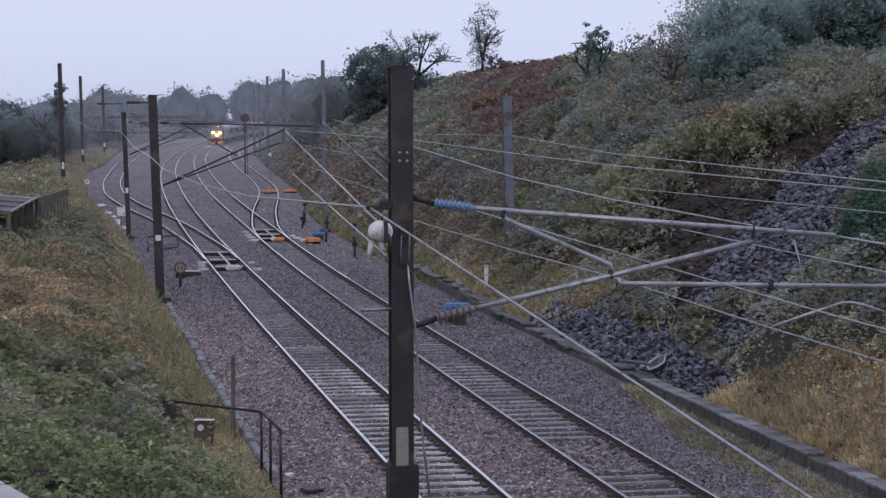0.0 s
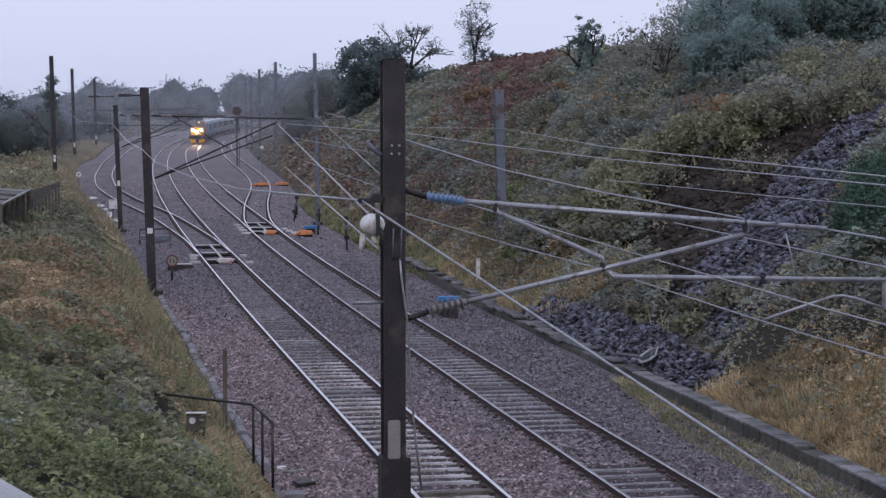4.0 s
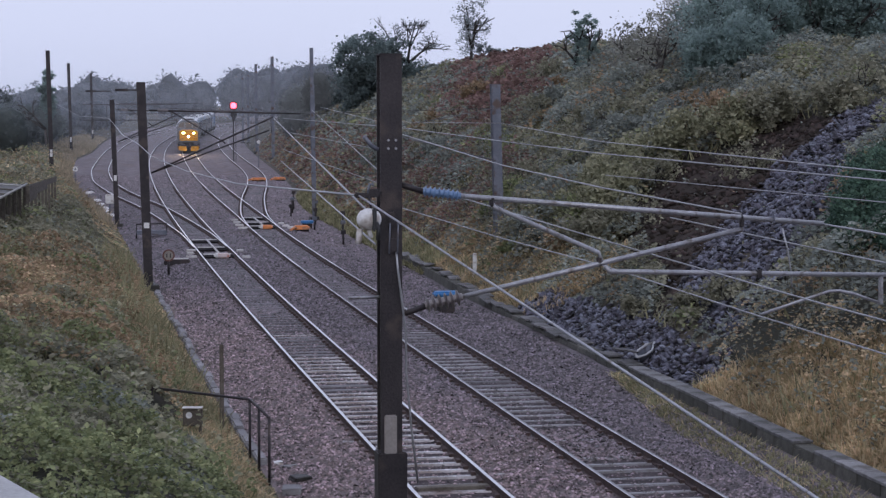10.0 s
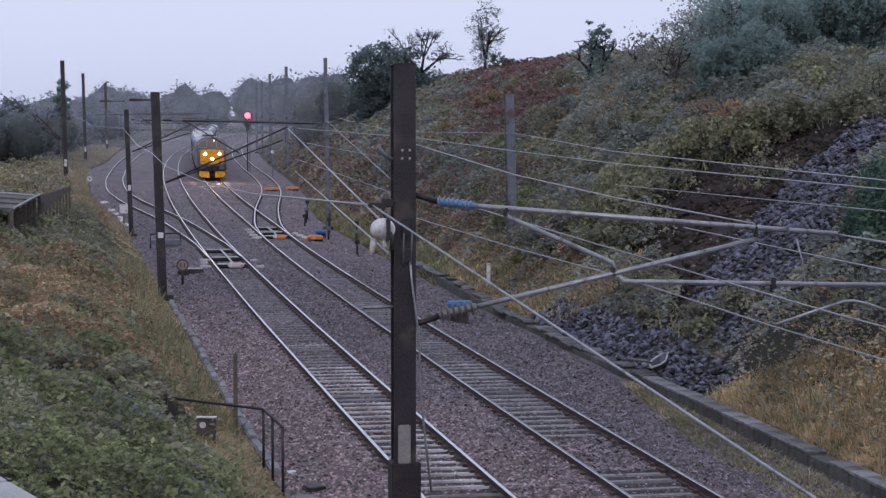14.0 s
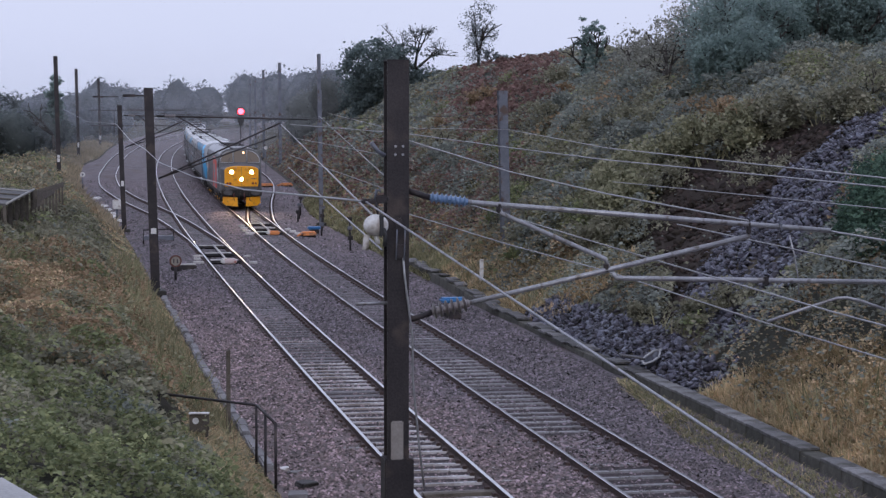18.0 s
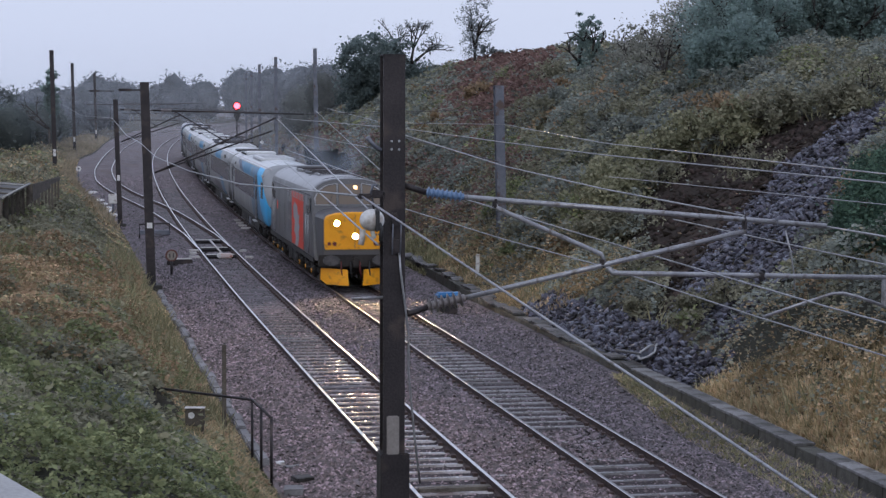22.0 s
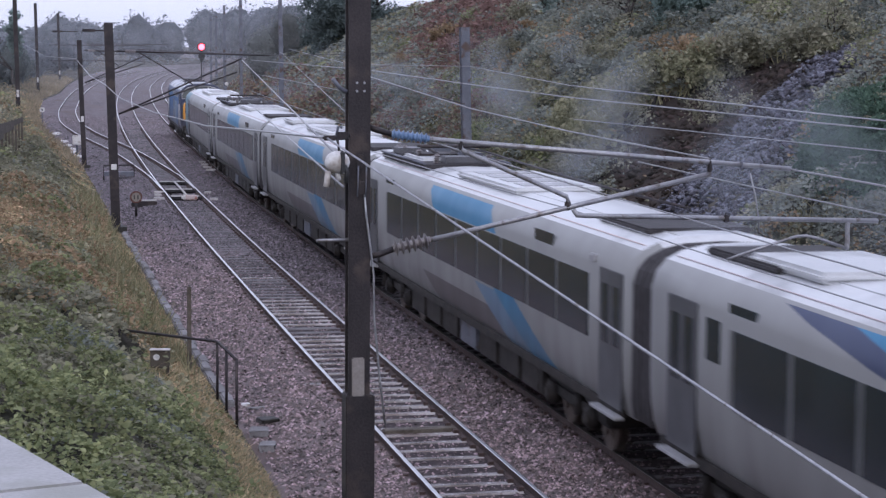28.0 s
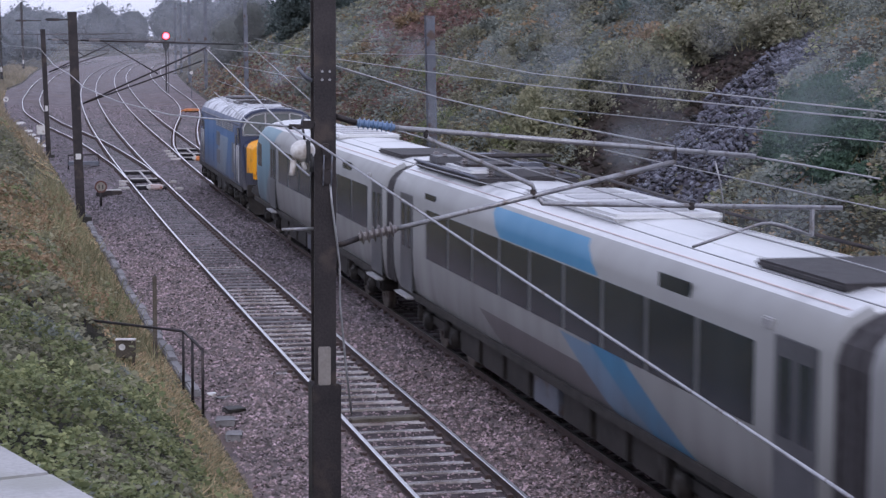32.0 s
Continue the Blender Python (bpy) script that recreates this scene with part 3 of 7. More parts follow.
part("bracket", tube([(MX + 0.1, 0, 5.655), (3.56, 0, 5.58)], 0.03), M_STEEL, arm)
ribbed("insulator", (3.55, 0, 5.585), (3.93, 0, 5.535), 0.036, 0.058, 8, M_INS_B, arm, "blue ribbed insulator")
part("top_tube", tube([(3.92, 0, 5.535), (7.74, 0, 5.215)], 0.026, 12), M_TUBE, arm, "long galvanised top tube")
part("bracket", tube([(MX + 0.1, 0, 4.37), (3.42, 0, 4.39), (3.59, 0, 4.45)], 0.03), M_STEEL, arm)
ribbed("insulator", (3.57, 0, 4.45), (3.95, 0, 4.53), 0.04, 0.085, 6, M_INS_G, arm, "brown-grey ribbed insulator")
part("strut", tube([(3.93, 0, 4.525), (6.87, 0, 5.17)], 0.026, 12), M_TUBE, arm, "inclined galvanised strut")
part("brace", tube([(4.25, 0, 5.49), (4.27, 0, 5.42), (5.35, 0, 4.95), (5.38, 0, 4.86)], 0.024, 10), M_TUBE, arm)
part("clamp", box((4.25, 0, 5.475), (0.05, 0.06, 0.1), 0.012), M_STEEL, arm)
part("clamp", box((5.36, 0, 4.86), (0.055, 0.05, 0.1), 0.012), M_STEEL, arm)
part("clamp", box((6.86, 0, 5.25), (0.045, 0.055, 0.13), 0.012), M_STEEL, arm)
part("clamp", box((7.2, 0, 5.262), (0.03, 0.065, 0.08), 0.01), M_STEELGREY, arm)
part("registration_tube", tube([(5.42, 0, 4.82), (5.46, 0, 4.76), (5.56, 0, 4.755), (8.72, 0, 4.665)], 0.025, 12), M_TUBE, arm, "level registration tube")
part("clamp", box((7.05, 0, 4.71), (0.06, 0.06, 0.08), 0.01), M_STEEL, arm)
part("drop_bracket", box((8.385, 0, 4.52), (0.045, 0.045, 0.30), 0.01), M_TUBE, arm)
part("steady_arm", tube([(7.07, 0, 4.285), (7.5, 0, 4.42), (7.82, 0, 4.515), (7.93, 0, 4.52), (8.08, 0, 4.485), (8.385, 0, 4.38)], 0.016, 8), M_TUBE, arm, "bent steady arm")
part("dropper", tube([(7.3, 0, 5.17), (7.36, 0, 4.95), (7.40, 0, 4.72), (7.41, 0, 4.56)], 0.009, 6), M_WIRE, arm)

pot = thing("balance_weight", (2.965, 18.9, 5.33), "dirty white round tensioning pot with a black strap", "line fitting")
bm = bmesh.new()
bmesh.ops.create_uvsphere(bm, u_segments=24, v_segments=14, radius=0.125)
for f in bm.faces:
    f.smooth = True
for v in bm.verts:
    v.co.x *= 0.98
    v.co.z *= 0.86
    v.co.y *= 0.8
part("drum", bm, M_WHITE, pot)
part("strap", box((0.04, -0.05, 0.0), (0.04, 0.13, 0.225), 0.015), M_BLACK, pot, "black strap round the drum")
part("hook", tube([(0.06, -0.06, -0.02), (0.08, -0.08, -0.1), (0.075, -0.08, -0.2)], 0.022), M_BLACK, pot)
part("shackle", tube([(-0.09, 0, -0.09), (-0.1, 0, -0.19), (-0.11, 0, -0.24)], 0.03), M_WHITE, pot)
part("shackle", tube([(0.0, 0, -0.1), (0.02, 0, -0.18)], 0.022), M_WHITE, pot)
part("hanger", tube([(0.02, 0, 0.1), (0.0, 0, 0.22)], 0.012), M_STEEL, pot)

clamp = thing("wire_clamp", (2.9, 18.95, 5.56), "dark wire clamp beside the mast", "line fitting")
part("body", box((0, 0, 0), (0.14, 0.06, 0.05), 0.012), M_STEEL, clamp)
part("body_plate", box((0.12, 0, 0.02), (0.12, 0.05, 0.08), 0.012), M_STEEL, clamp)
part("pin", tube([(0.06, 0, 0.0), (0.08, 0, 0.11), (0.12, 0, 0.1)], 0.014), M_STEELGREY, clamp)
part("link", tube([(0.15, 0, 0.02), (MX - 2.9 - 0.09, 0.2, 0.02)], 0.02), M_STEEL, clamp)
wire([(-0.046, 172.0, 6.57), (1.61, 143.1, 5.62), (2.83, 109.0, 5.69), (2.79, 85.0, 5.14), (2.9, 72.0, 5.03), (2.83, 60.0, 4.87), (2.88, 45.0, 4.94), (3.13, 35.0, 5.04), (3.19, 27.0, 5.28), (2.87, 18.95, 5.56)], 0.014, M_WIRE)
wire([(2.87, 18.95, 5.56), (3.9, 10.0, 4.39), (3.59, 7.5, 4.46)], 0.012, M_TUBE)
wire([(7.8, 72.0, 5.93), (3.03, 19.3, 5.37)], 0.013, M_WIRE)
wire([(7.37, 66.0, 4.56), (3.09, 19.3, 5.06)], 0.013, M_WIRE)
wire([(14.52, 110.0, 6.29), (11.7, 72.0, 5.8), (16.28, 72.0, 5.74), (12.56, 45.0, 5.57), (10.81, 25.0, 5.55), (9.5, 10.0, 5.56)], 0.012, M_WIRE)
wire([(8.15, 72.0, 5.93), (8.71, 50.0, 5.84), (9.05, 40.0, 5.68), (9.49, 34.0, 5.57), (10.38, 24.0, 5.47), (11.3, 13.5, 5.38)], 0.012, M_WIRE)
wire([(3.56, 74.0, 6.31), (9.11, 73.0, 6.09), (15.96, 72.0, 6.29)], 0.013, M_WIREDARK)
wire([(10.42, 60.0, 5.77), (15.96, 72.0, 6.29)], 0.013, M_WIREDARK)
wire([(6.95, 40.0, 5.83), (6.79, 30.0, 5.5), (6.7, 24.0, 5.4), (7.14, 20.0, 5.28)], 0.011, M_WIRE)
wire([(6.95, 40.0, 5.78), (6.92, 31.0, 5.54)], 0.013, M_WIREDARK)
wire([(3.82, 22.0, 5.55), (4.4, 21.0, 5.4), (6.02, 20.0, 4.9), (6.48, 16.0, 4.72), (6.51, 15.0, 4.71), (6.6, 11.0, 4.66)], 0.009, M_WIRE)
wire([(5.21, 30.0, 4.85), (5.88, 26.0, 4.64), (6.46, 23.0, 4.5), (6.97, 19.0, 4.3), (7.16, 16.5, 4.24), (7.6, 11.0, 4.1)], 0.009, M_WIRE)
wire([(11.29, 40.0, 4.96), (12.12, 28.0, 4.98), (13.0, 15.0, 5.0)], 0.009, M_WIRE)
wire([(7.74, 19.2, 5.21), (7.58, 17.5, 5.23), (7.62, 16.0, 5.21)], 0.011, M_WIRE)
wire([(10.18, 90.0, 4.39), (8.12, 50.0, 4.42)], 0.011, M_WIRE)
wire([(14.04, 110.0, 6.13), (6.5, 40.0, 5.06)], 0.011, M_WIRE)
wire([(10.45, 90.0, 5.16), (9.75, 60.0, 5.06)], 0.011, M_WIRE)
wire([(6.99, 22.0, 5.13), (7.06, 18.0, 5.08), (7.16, 12.0, 5.02)], 0.008, M_WIRE)

# the next masts on the near side, with their arms
mast(3.22, 71.8, 7.22, 0.31, (-0.028, 0), bands=((2.1, 0.2),), label="dark steel mast with a pale number plate")
mast(3.22, 109, 6.68, 0.25, (-0.03, 0), bands=((2.45, 0.3),), label="thin dark steel mast beside the loop")


def far_arm(x, y, z_low, reach, z_top, name_label):
    a = thing("cantilever_arm", (x, y, 0), name_label, "cantilever", "overhead line arms")
    part("top_tube", tube([(0.1, 0, z_top + 0.05), (reach + 1.0, 0, z_top - 0.08)], 0.028), M_STEEL, a)
    part("strut", tube([(0.15, 0, z_low), (reach, 0, z_top - 0.2)], 0.032), M_STEEL, a)
    part("registration_tube", tube([(0.2, 0, z_low + 0.02), (reach - 0.15, 0, z_top - 0.68)], 0.028), M_STEEL, a)
    part("brace", tube([(0.9, 0, z_top), (reach * 0.62, 0, z_low + (z_top - z_low) * 0.48)], 0.022), M_STEEL, a)
    ribbed("insulator", (reach * 0.06 + 0.12, 0, z_top + 0.045), (reach * 0.06 + 0.5, 0, z_top + 0.035), 0.045, 0.08, 6, M_INS_G, a)
    part("dropper", tube([(reach - 0.1, 0, z_top - 0.2), (reach - 0.05, 0, z_top - 0.75)], 0.014), M_WIREDARK, a)
    return a


far_arm(3.2, 71.8, 3.98, 4.55, 6.18, "dark tubular cantilever reaching over two tracks")
far_arm(3.15, 109, 4.4, 3.4, 6.1, "dark tubular cantilever of the second mast")
mast(16.3, 72.4, 7.17, 0.33, (-0.028, 0), M_STEELGREY, label="blue-grey steel mast standing on the slope foot")
mast(14.56, 113.1, 7.58, 0.22, (-0.012, 0), M_STEELGREY, label="thin grey mast beyond the turnout")
for sx, sy, top in ((-0.374, 172.0, 10.98), (1.79, 239.2, 11.27), (5.48, 302.5, 11.14)):
    mast(sx, sy, top, 0.36, (-0.02, 0), bands=((2.3, 0.6),), label="tall dark mast of the distant line")
# paler steel on these masts stands in for the haze before them
for sx, sy, top in ((22.56, 176.4, 11.46), (22.2, 205.7, 11.36), (23.83, 239.2, 11.27), (27.46, 287.7, 11.17), (27.84, 300.2, 11.15)):
    mast(sx, sy, top, 0.30, (-0.006, 0), M_STEELGREY, label="tall dark mast of the distant line")
for sx, sy, sz, reach in ((1.91, 143.1, 5.92, 6.7), (6.78, 216.9, 6.04, 9.0)):
    b = thing("cross_span", (sx, sy, 0), "dark distant cross span with droppers", "cross span", "overhead line arms")
    part("top_wire", tube([(0, 0, sz + 0.5), (reach, 0, sz + 0.5)], 0.03), M_WIREDARK, b)
    part("lower_wire", tube([(0, 0, sz - 0.6), (reach, 0, sz - 0.6)], 0.03), M_WIREDARK, b)
    for q in (0.25, 0.62):
        part("dropper", tube([(reach * q, 0, sz + 0.5), (reach * q, 0, sz - 1.1)], 0.025), M_WIREDARK, b)
bracket = thing("lamp_bracket", (2.45, 71.8, 6.95), "flat dark bracket at the mast head", "bracket")
part("arm", box((0.25, 0, 0), (0.5, 0.06, 0.05), 0.01), M_STEEL, bracket)
part("head", box((-0.12, 0, 0.0), (0.5, 0.2, 0.1), 0.03), M_STEEL, bracket)
bracket2 = thing("lamp_bracket", (2.0, 109, 7.15), "flat dark bracket at the mast head", "bracket")
part("arm", box((0.5, 0, 0), (0.9, 0.06, 0.05), 0.01), M_STEEL, bracket2)
part("head", box((-0.12, 0, 0.0), (0.6, 0.2, 0.1), 0.03), M_STEEL, bracket2)

# ---------------------------------------------------------------- signal: an added cover disc swings off its always-glowing red lens
M_REDLAMP = glow("red_signal_lens", (1.0, 0.035, 0.055), 13)
signal = thing("railway_signal", (18.23, 207.3, 0.25), "slim signal post with a round black head and red light", "signal")
part("post", tube([(0, 0, 0), (0, 0, 5.6)], 0.07), M_STEEL, signal)
part("head", rod(bmesh.new(), (0, -0.15, 6.06), (0, 0.12, 6.06), 0.46, n=28), M_BLACK, signal, "round black backboard")
part("lens", rod(bmesh.new(), (0, -0.22, 6.06), (0, -0.16, 6.06), 0.31, n=24), M_REDLAMP, signal, "glowing red lens")
part("ladder", tube([(0.25, 0.1, 0), (0.25, 0.1, 5.3)], 0.03), M_STEEL, signal)
part("sub_signal", box((0, -0.1, 4.95), (0.32, 0.15, 0.9), 0.03), M_BLACK, signal)
# made-up disc: swinging it aside makes the signal seem to light up
lens_cover = part("lens_cover", rod(bmesh.new(), (0, -0.02, 0.48), (0, 0.02, 0.48), 0.35, n=28), M_BLACK, signal, "added round black disc that hides the glowing lens")
lens_cover.matrix_basis = pose(0, -0.26, 5.58)

# ---------------------------------------------------------------- small trackside things


def on(x, y, dz=0.0):
    return (x, y, float(ground_z(x, y)) + dz)


sp = thing("speed_sign", on(4.3, 78.4), "round cream speed board on a short dark post", "sign")
part("post", tube([(0, 0, 0), (0, 0, 0.55)], 0.05), M_STEEL, sp)
part("board", rod(bmesh.new(), (0, 0.02, 0.78), (0, -0.02, 0.78), 0.24, n=28), M_DLENS, sp, "dull red ringed disc")
part("disc", rod(bmesh.new(), (0, -0.02, 0.78), (0, -0.035, 0.78), 0.18, n=28), mat("cream_disc", (0.20, 0.18, 0.16), (0.30, 0.27, 0.24), 3, 0.6), sp)
for q in (-0.07, 0.07):
    part("digit_bar", box((q, -0.04, 0.78), (0.045, 0.01, 0.16)), M_BLACK, sp)
cab = thing("trackside_cabinet", on(3.1, 119.5), "small white cabinet on a post beside a mast", "cabinet")
part("body", box((0, 0, 0.95), (0.5, 0.35, 0.55), 0.03), M_WHITE, cab)
part("post", tube([(0, 0, 0), (0, 0, 0.7)], 0.06), M_STEELGREY, cab)
part("door", box((0, -0.18, 0.95), (0.42, 0.012, 0.46), 0.004), M_WHITE, cab)
disc = thing("marker_disc", on(1.5, 161.5), "small round white marker on a thin post", "sign")
part("post", tube([(0, 0, 0), (0, 0, 0.9)], 0.04), M_STEELGREY, disc)
part("board", rod(bmesh.new(), (0, 0.02, 1.1), (0, -0.02, 1.1), 0.21, n=24), M_WHITE, disc)
part("boss", rod(bmesh.new(), (0, -0.02, 1.1), (0, -0.04, 1.1), 0.08, n=16), M_STEELGREY, disc)
for k, (px, py) in enumerate(((2.29, 143.1), (2.6, 133.8), (2.8, 129.6), (2.97, 122.7), (3.08, 118.4), (2.91, 125.3))):
    c = thing("ballast_bag", on(px, py), "crumpled pale bag of stone beside the track", "bag", "bags beside the loop", rz=k * 31)
    b = bmesh.new()
    bmesh.ops.create_icosphere(b, subdivisions=2, radius=0.3)
    rr = random.Random(k)
    for v in b.verts:
        v.co.z = max(-0.12, v.co.z * 0.55) + rr.uniform(-0.03, 0.03)
        v.co.x *= 1.4
    part("sack", b, M_WHITE, c)
trolley = thing("equipment_rack", on(3.9, 100), "low dark metal rack beside the turnout", "rack")
part("frame", tube([(0, 0, 0), (0, 0, 0.7), (1.5, 0, 0.75), (1.5, 0, 0)], 0.04), M_STEEL, trolley)
part("tray", box((0.75, 0, 0.3), (1.5, 0.5, 0.22), 0.02), M_STEELGREY, trolley)

pm = thing("point_machine", on(4.95, 82.4), "dark point machine with a pale wet cover", "point machine")
part("case", box((0, 0, 0.1), (0.85, 0.5, 0.24), 0.03), M_STEEL, pm)
part("lid", box((0, 0, 0.23), (0.8, 0.46, 0.05), 0.02), M_TIMBER, pm, "pale wet lid")
part("motor", box((-0.5, 0.05, 0.08), (0.25, 0.3, 0.2), 0.03), M_STEEL, pm)
def bearer_end(cx, cy, w, d=0.3):
    s = thing("crossing_plate", on(cx, cy), "pale flat bearer end beside the points", "track bearer", "bearers at the turnout")
    part("plate", box((0, 0, 0.05), (w, d, 0.10), 0.012), M_TIMBER, s)


for cx, cy, w in ((5.87, 88.8, 0.42), (5.64, 85.0, 0.46), (5.72, 87.0, 0.3), (8.02, 88.4, 0.3), (7.94, 84.6, 0.34), (9.72, 110.4, 0.36), (9.66, 108.2, 0.4), (9.6, 106.0, 0.44), (9.6, 103.9, 0.5), (11.95, 107.0, 0.3), (12.0, 105.2, 0.34), (12.08, 103.7, 0.3)):
    bearer_end(cx, cy, w)
M_DIRTYBLACK = mat("oily_black_plate", (0.010, 0.009, 0.010), (0.026, 0.023, 0.024), 5, 0.95, bump=0.3, spec=0.03)


def stretcher(mid, ys, cover_y, label):
    """Dark slide plates, pale stretcher bars and a linking rod between the rails of a set of points."""
    st = thing("point_stretcher", (0, 0, 0), label, "point rodding")
    for q in ys:
        x, up = float(mid(q)), float(grade(q))
        part("slide_plate", box((x, q - 0.5, up - 0.115), (1.36, 1.5, 0.05), 0.01), M_DIRTYBLACK, st)
        part("stretcher_bar", box((x + 0.03, q + 0.35, up - 0.085), (1.2, 0.30, 0.045), 0.01), M_TIMBER, st, "pale wet stretcher bar")
    part("link", tube([(float(mid(q)) + 0.1, q, float(grade(q)) - 0.05) for q in (ys[0], ys[-1])], 0.045), M_TIMBER, st)
    x, up = float(mid(cover_y)), float(grade(cover_y))
    part("cover", box((x + 0.12, cover_y, up - 0.03), (0.66, 0.5, 0.2), 0.05), M_ORANGE if cover_y > 95 else M_PINK, st, "plastic cover over the point lock")
    part("cover_band", box((x - 0.12, cover_y - 0.02, up - 0.02), (0.2, 0.52, 0.2), 0.05), M_WHITE, st, "pale end of the cover")


stretcher(mid_left, (86.0, 90.2, 95.2), 84.9, "dark slide plates and pale stretcher bars between rails")
stretcher(mid_right, (104.8, 107.9, 112.0), 103.6, "dark slide plates, pale bars and an orange point cover")
for cx, cy, w in ((12.5, 102.4, 0.8), (16.1, 160.5, 1.2), (17.9, 161.5, 1.0)):
    s = thing("clamp_lock_cover", on(cx, cy), "orange plastic cover over a point lock", "cover", "orange point covers")
    part("cover", box((0, 0, 0.16), (w, 0.6, 0.28), 0.07), M_ORANGE, s)
    part("hose_stub", tube([(-w * 0.4, -0.3, 0.2), (-w * 0.62, -0.4, 0.16), (-w * 0.8, -0.42, 0.04)], 0.06), M_ORANGE, s)
    part("skirt", box((0, -0.29, 0.05), (w * 0.9, 0.06, 0.1), 0.01), M_DIRTYBLACK, s)
for cx, cy, w, high in ((13.25, 106.0, 0.75, 0.34), (12.2, 62.0, 0.8, 0.62)):
    s = thing("blue_cover", on(cx, cy), "bright blue plastic sheet beside the track", "cover", "blue covers")
    part("sheet", box((0, 0, high), (w, 0.45, 0.16), 0.06), M_BLUEBOX, s)
    part("stand", box((0, 0, high / 2 - 0.04), (w * 0.7, 0.3, high - 0.08), 0.03), M_STEEL, s)
for k in range(9):
    s = thing("location_post", on(13.5 + 0.5 * (k % 3), 94 + k * 3.6), "short dark post with a box beside the siding", "post", "posts beside the siding")
    tall = 0.6 + 0.25 * (k % 3)
    part("post", tube([(0, 0, 0), (0, 0, tall)], 0.05), M_STEEL, s)
    part("head", box((0, 0, tall), (0.24, 0.16, 0.2), 0.02), M_STEELGREY if k % 2 else M_STEEL, s)
dm = thing("marker_disc", on(19.1, 190.0), "small round white marker on a thin post", "sign")
part("post", tube([(0, 0, 0), (0, 0, 2.3)], 0.035), M_STEELGREY, dm)
part("board", rod(bmesh.new(), (0, 0.02, 2.45), (0, -0.02, 2.45), 0.17, n=24), M_WHITE, dm)
wp = thing("marker_post", on(14.75, 69.5), "short white marker post in the dry grass", "post")
part("post", box((0, 0, 0.45), (0.13, 0.1, 0.95), 0.015), M_WHITE, wp)

# railing, posts and a small sign on the near bank
rl = thing("hand_railing", (0, 0, 0), "rusty thin tubular handrail at the foot of the bank", "railing")
part("top_rail", tube([(1.74, 38.0, 1.02), (3.5, 36.8, 0.92), (3.62, 34.5, 0.93)], 0.026), M_STEEL, rl)
for x, y, zt in ((3.5, 36.8, 0.92), (3.56, 35.7, 0.92), (3.62, 34.5, 0.93), (1.74, 38.0, 1.02)):
    part("post", tube([(x, y, float(ground_z(x, y)) - 0.1), (x, y, zt)], 0.026), M_STEEL, rl)
pp = thing("timber_post", on(3.15, 38.9), "thin weathered post standing in straw grass", "post")
part("post", box((0, 0, 0.85), (0.08, 0.08, 1.8), 0.01), M_WOOD, pp)
sg = thing("track_sign", on(2.45, 37.0), "small dark boxed sign with a pale round face", "sign", rz=-12)
part("box", box((0, 0, 0.28), (0.36, 0.14, 0.34), 0.02), M_WOOD, sg)
part("hood", box((0, -0.03, 0.46), (0.38, 0.18, 0.02), 0.005), M_TIMBER, sg, "pale sloping hood")
part("face", rod(bmesh.new(), (-0.06, -0.072, 0.32), (-0.06, -0.085, 0.32), 0.06, n=18), M_WHITE, sg)
part("leg", box((0.14, 0, 0.05), (0.05, 0.05, 0.3)), M_WOOD, sg)

M_FELT = mat("grey_felt_roof", (0.07, 0.068, 0.068), (0.15, 0.145, 0.145), 2, 0.8, bump=0.4, spots=((0.05, 0.052, 0.04), 0.5, 1.5))
M_BATTEN = mat("pale_weathered_batten", (0.30, 0.29, 0.28), (0.46, 0.45, 0.43), 4, 0.8, bump=0.3)
sh = thing("low_shed", (0, 0, 0), "low weathered shed with a grey roof and pale eaves batten", "shed")
ea, eb, deep = Vector((-2.0, 71, 3.14)), Vector((-1.2, 80.5, 3.26)), Vector((-3.2, 0.8, 0.22))
v = [ea, eb, eb + deep, ea + deep]
v = [tuple(q) for q in v] + [tuple(q - Vector((0, 0, 0.07))) for q in v]
obj("roof", v, [(0, 1, 2, 3), (7, 6, 5, 4), (0, 4, 5, 1), (1, 5, 6, 2), (2, 6, 7, 3), (3, 7, 4, 0)], M_FELT, sh, "grey felt roof")
part("eaves_batten", tube([ea + Vector((0.03, 0, 0.02)), eb + Vector((0.03, 0, 0.02))], 0.045, 6), M_BATTEN, sh, "pale eaves batten")
for k in range(3):
    q = ea.lerp(eb, 0.2 + 0.3 * k)
    part("roof_lath", tube([q + Vector((0, 0, 0.05)), q + deep * 0.8 + Vector((0, 0, 0.06))], 0.03, 6), M_BATTEN if k == 2 else M_WOOD, sh)
for k in range(6):
    q = ea.lerp(eb, k / 5)
    low = float(ground_z(q.x, q.y)) - 0.1
    part("post", box((q.x - 0.05, q.y, (q.z + low) / 2 - 0.03), (0.12, 0.12, q.z - low - 0.08), 0.01), M_WOOD, sh)
for k in range(22):
    q = ea.lerp(eb, (k + 0.5) / 22) + Vector((-0.18, 0, 0))
    low = float(ground_z(q.x, q.y)) - 0.1
    part("board", box((q.x, q.y, (q.z + low) / 2 - 0.1), (0.03, 0.34 + 0.04 * (k % 3), q.z - low - 0.2), 0), M_WOOD, sh)
fn = thing("timber_fence", (0, 0, 0), "dark weathered fence along the top of the bank", "fence")
fa, fb = Vector((-1.15, 81.2, 3.19)), Vector((-0.07, 97, 2.98))
prev = None
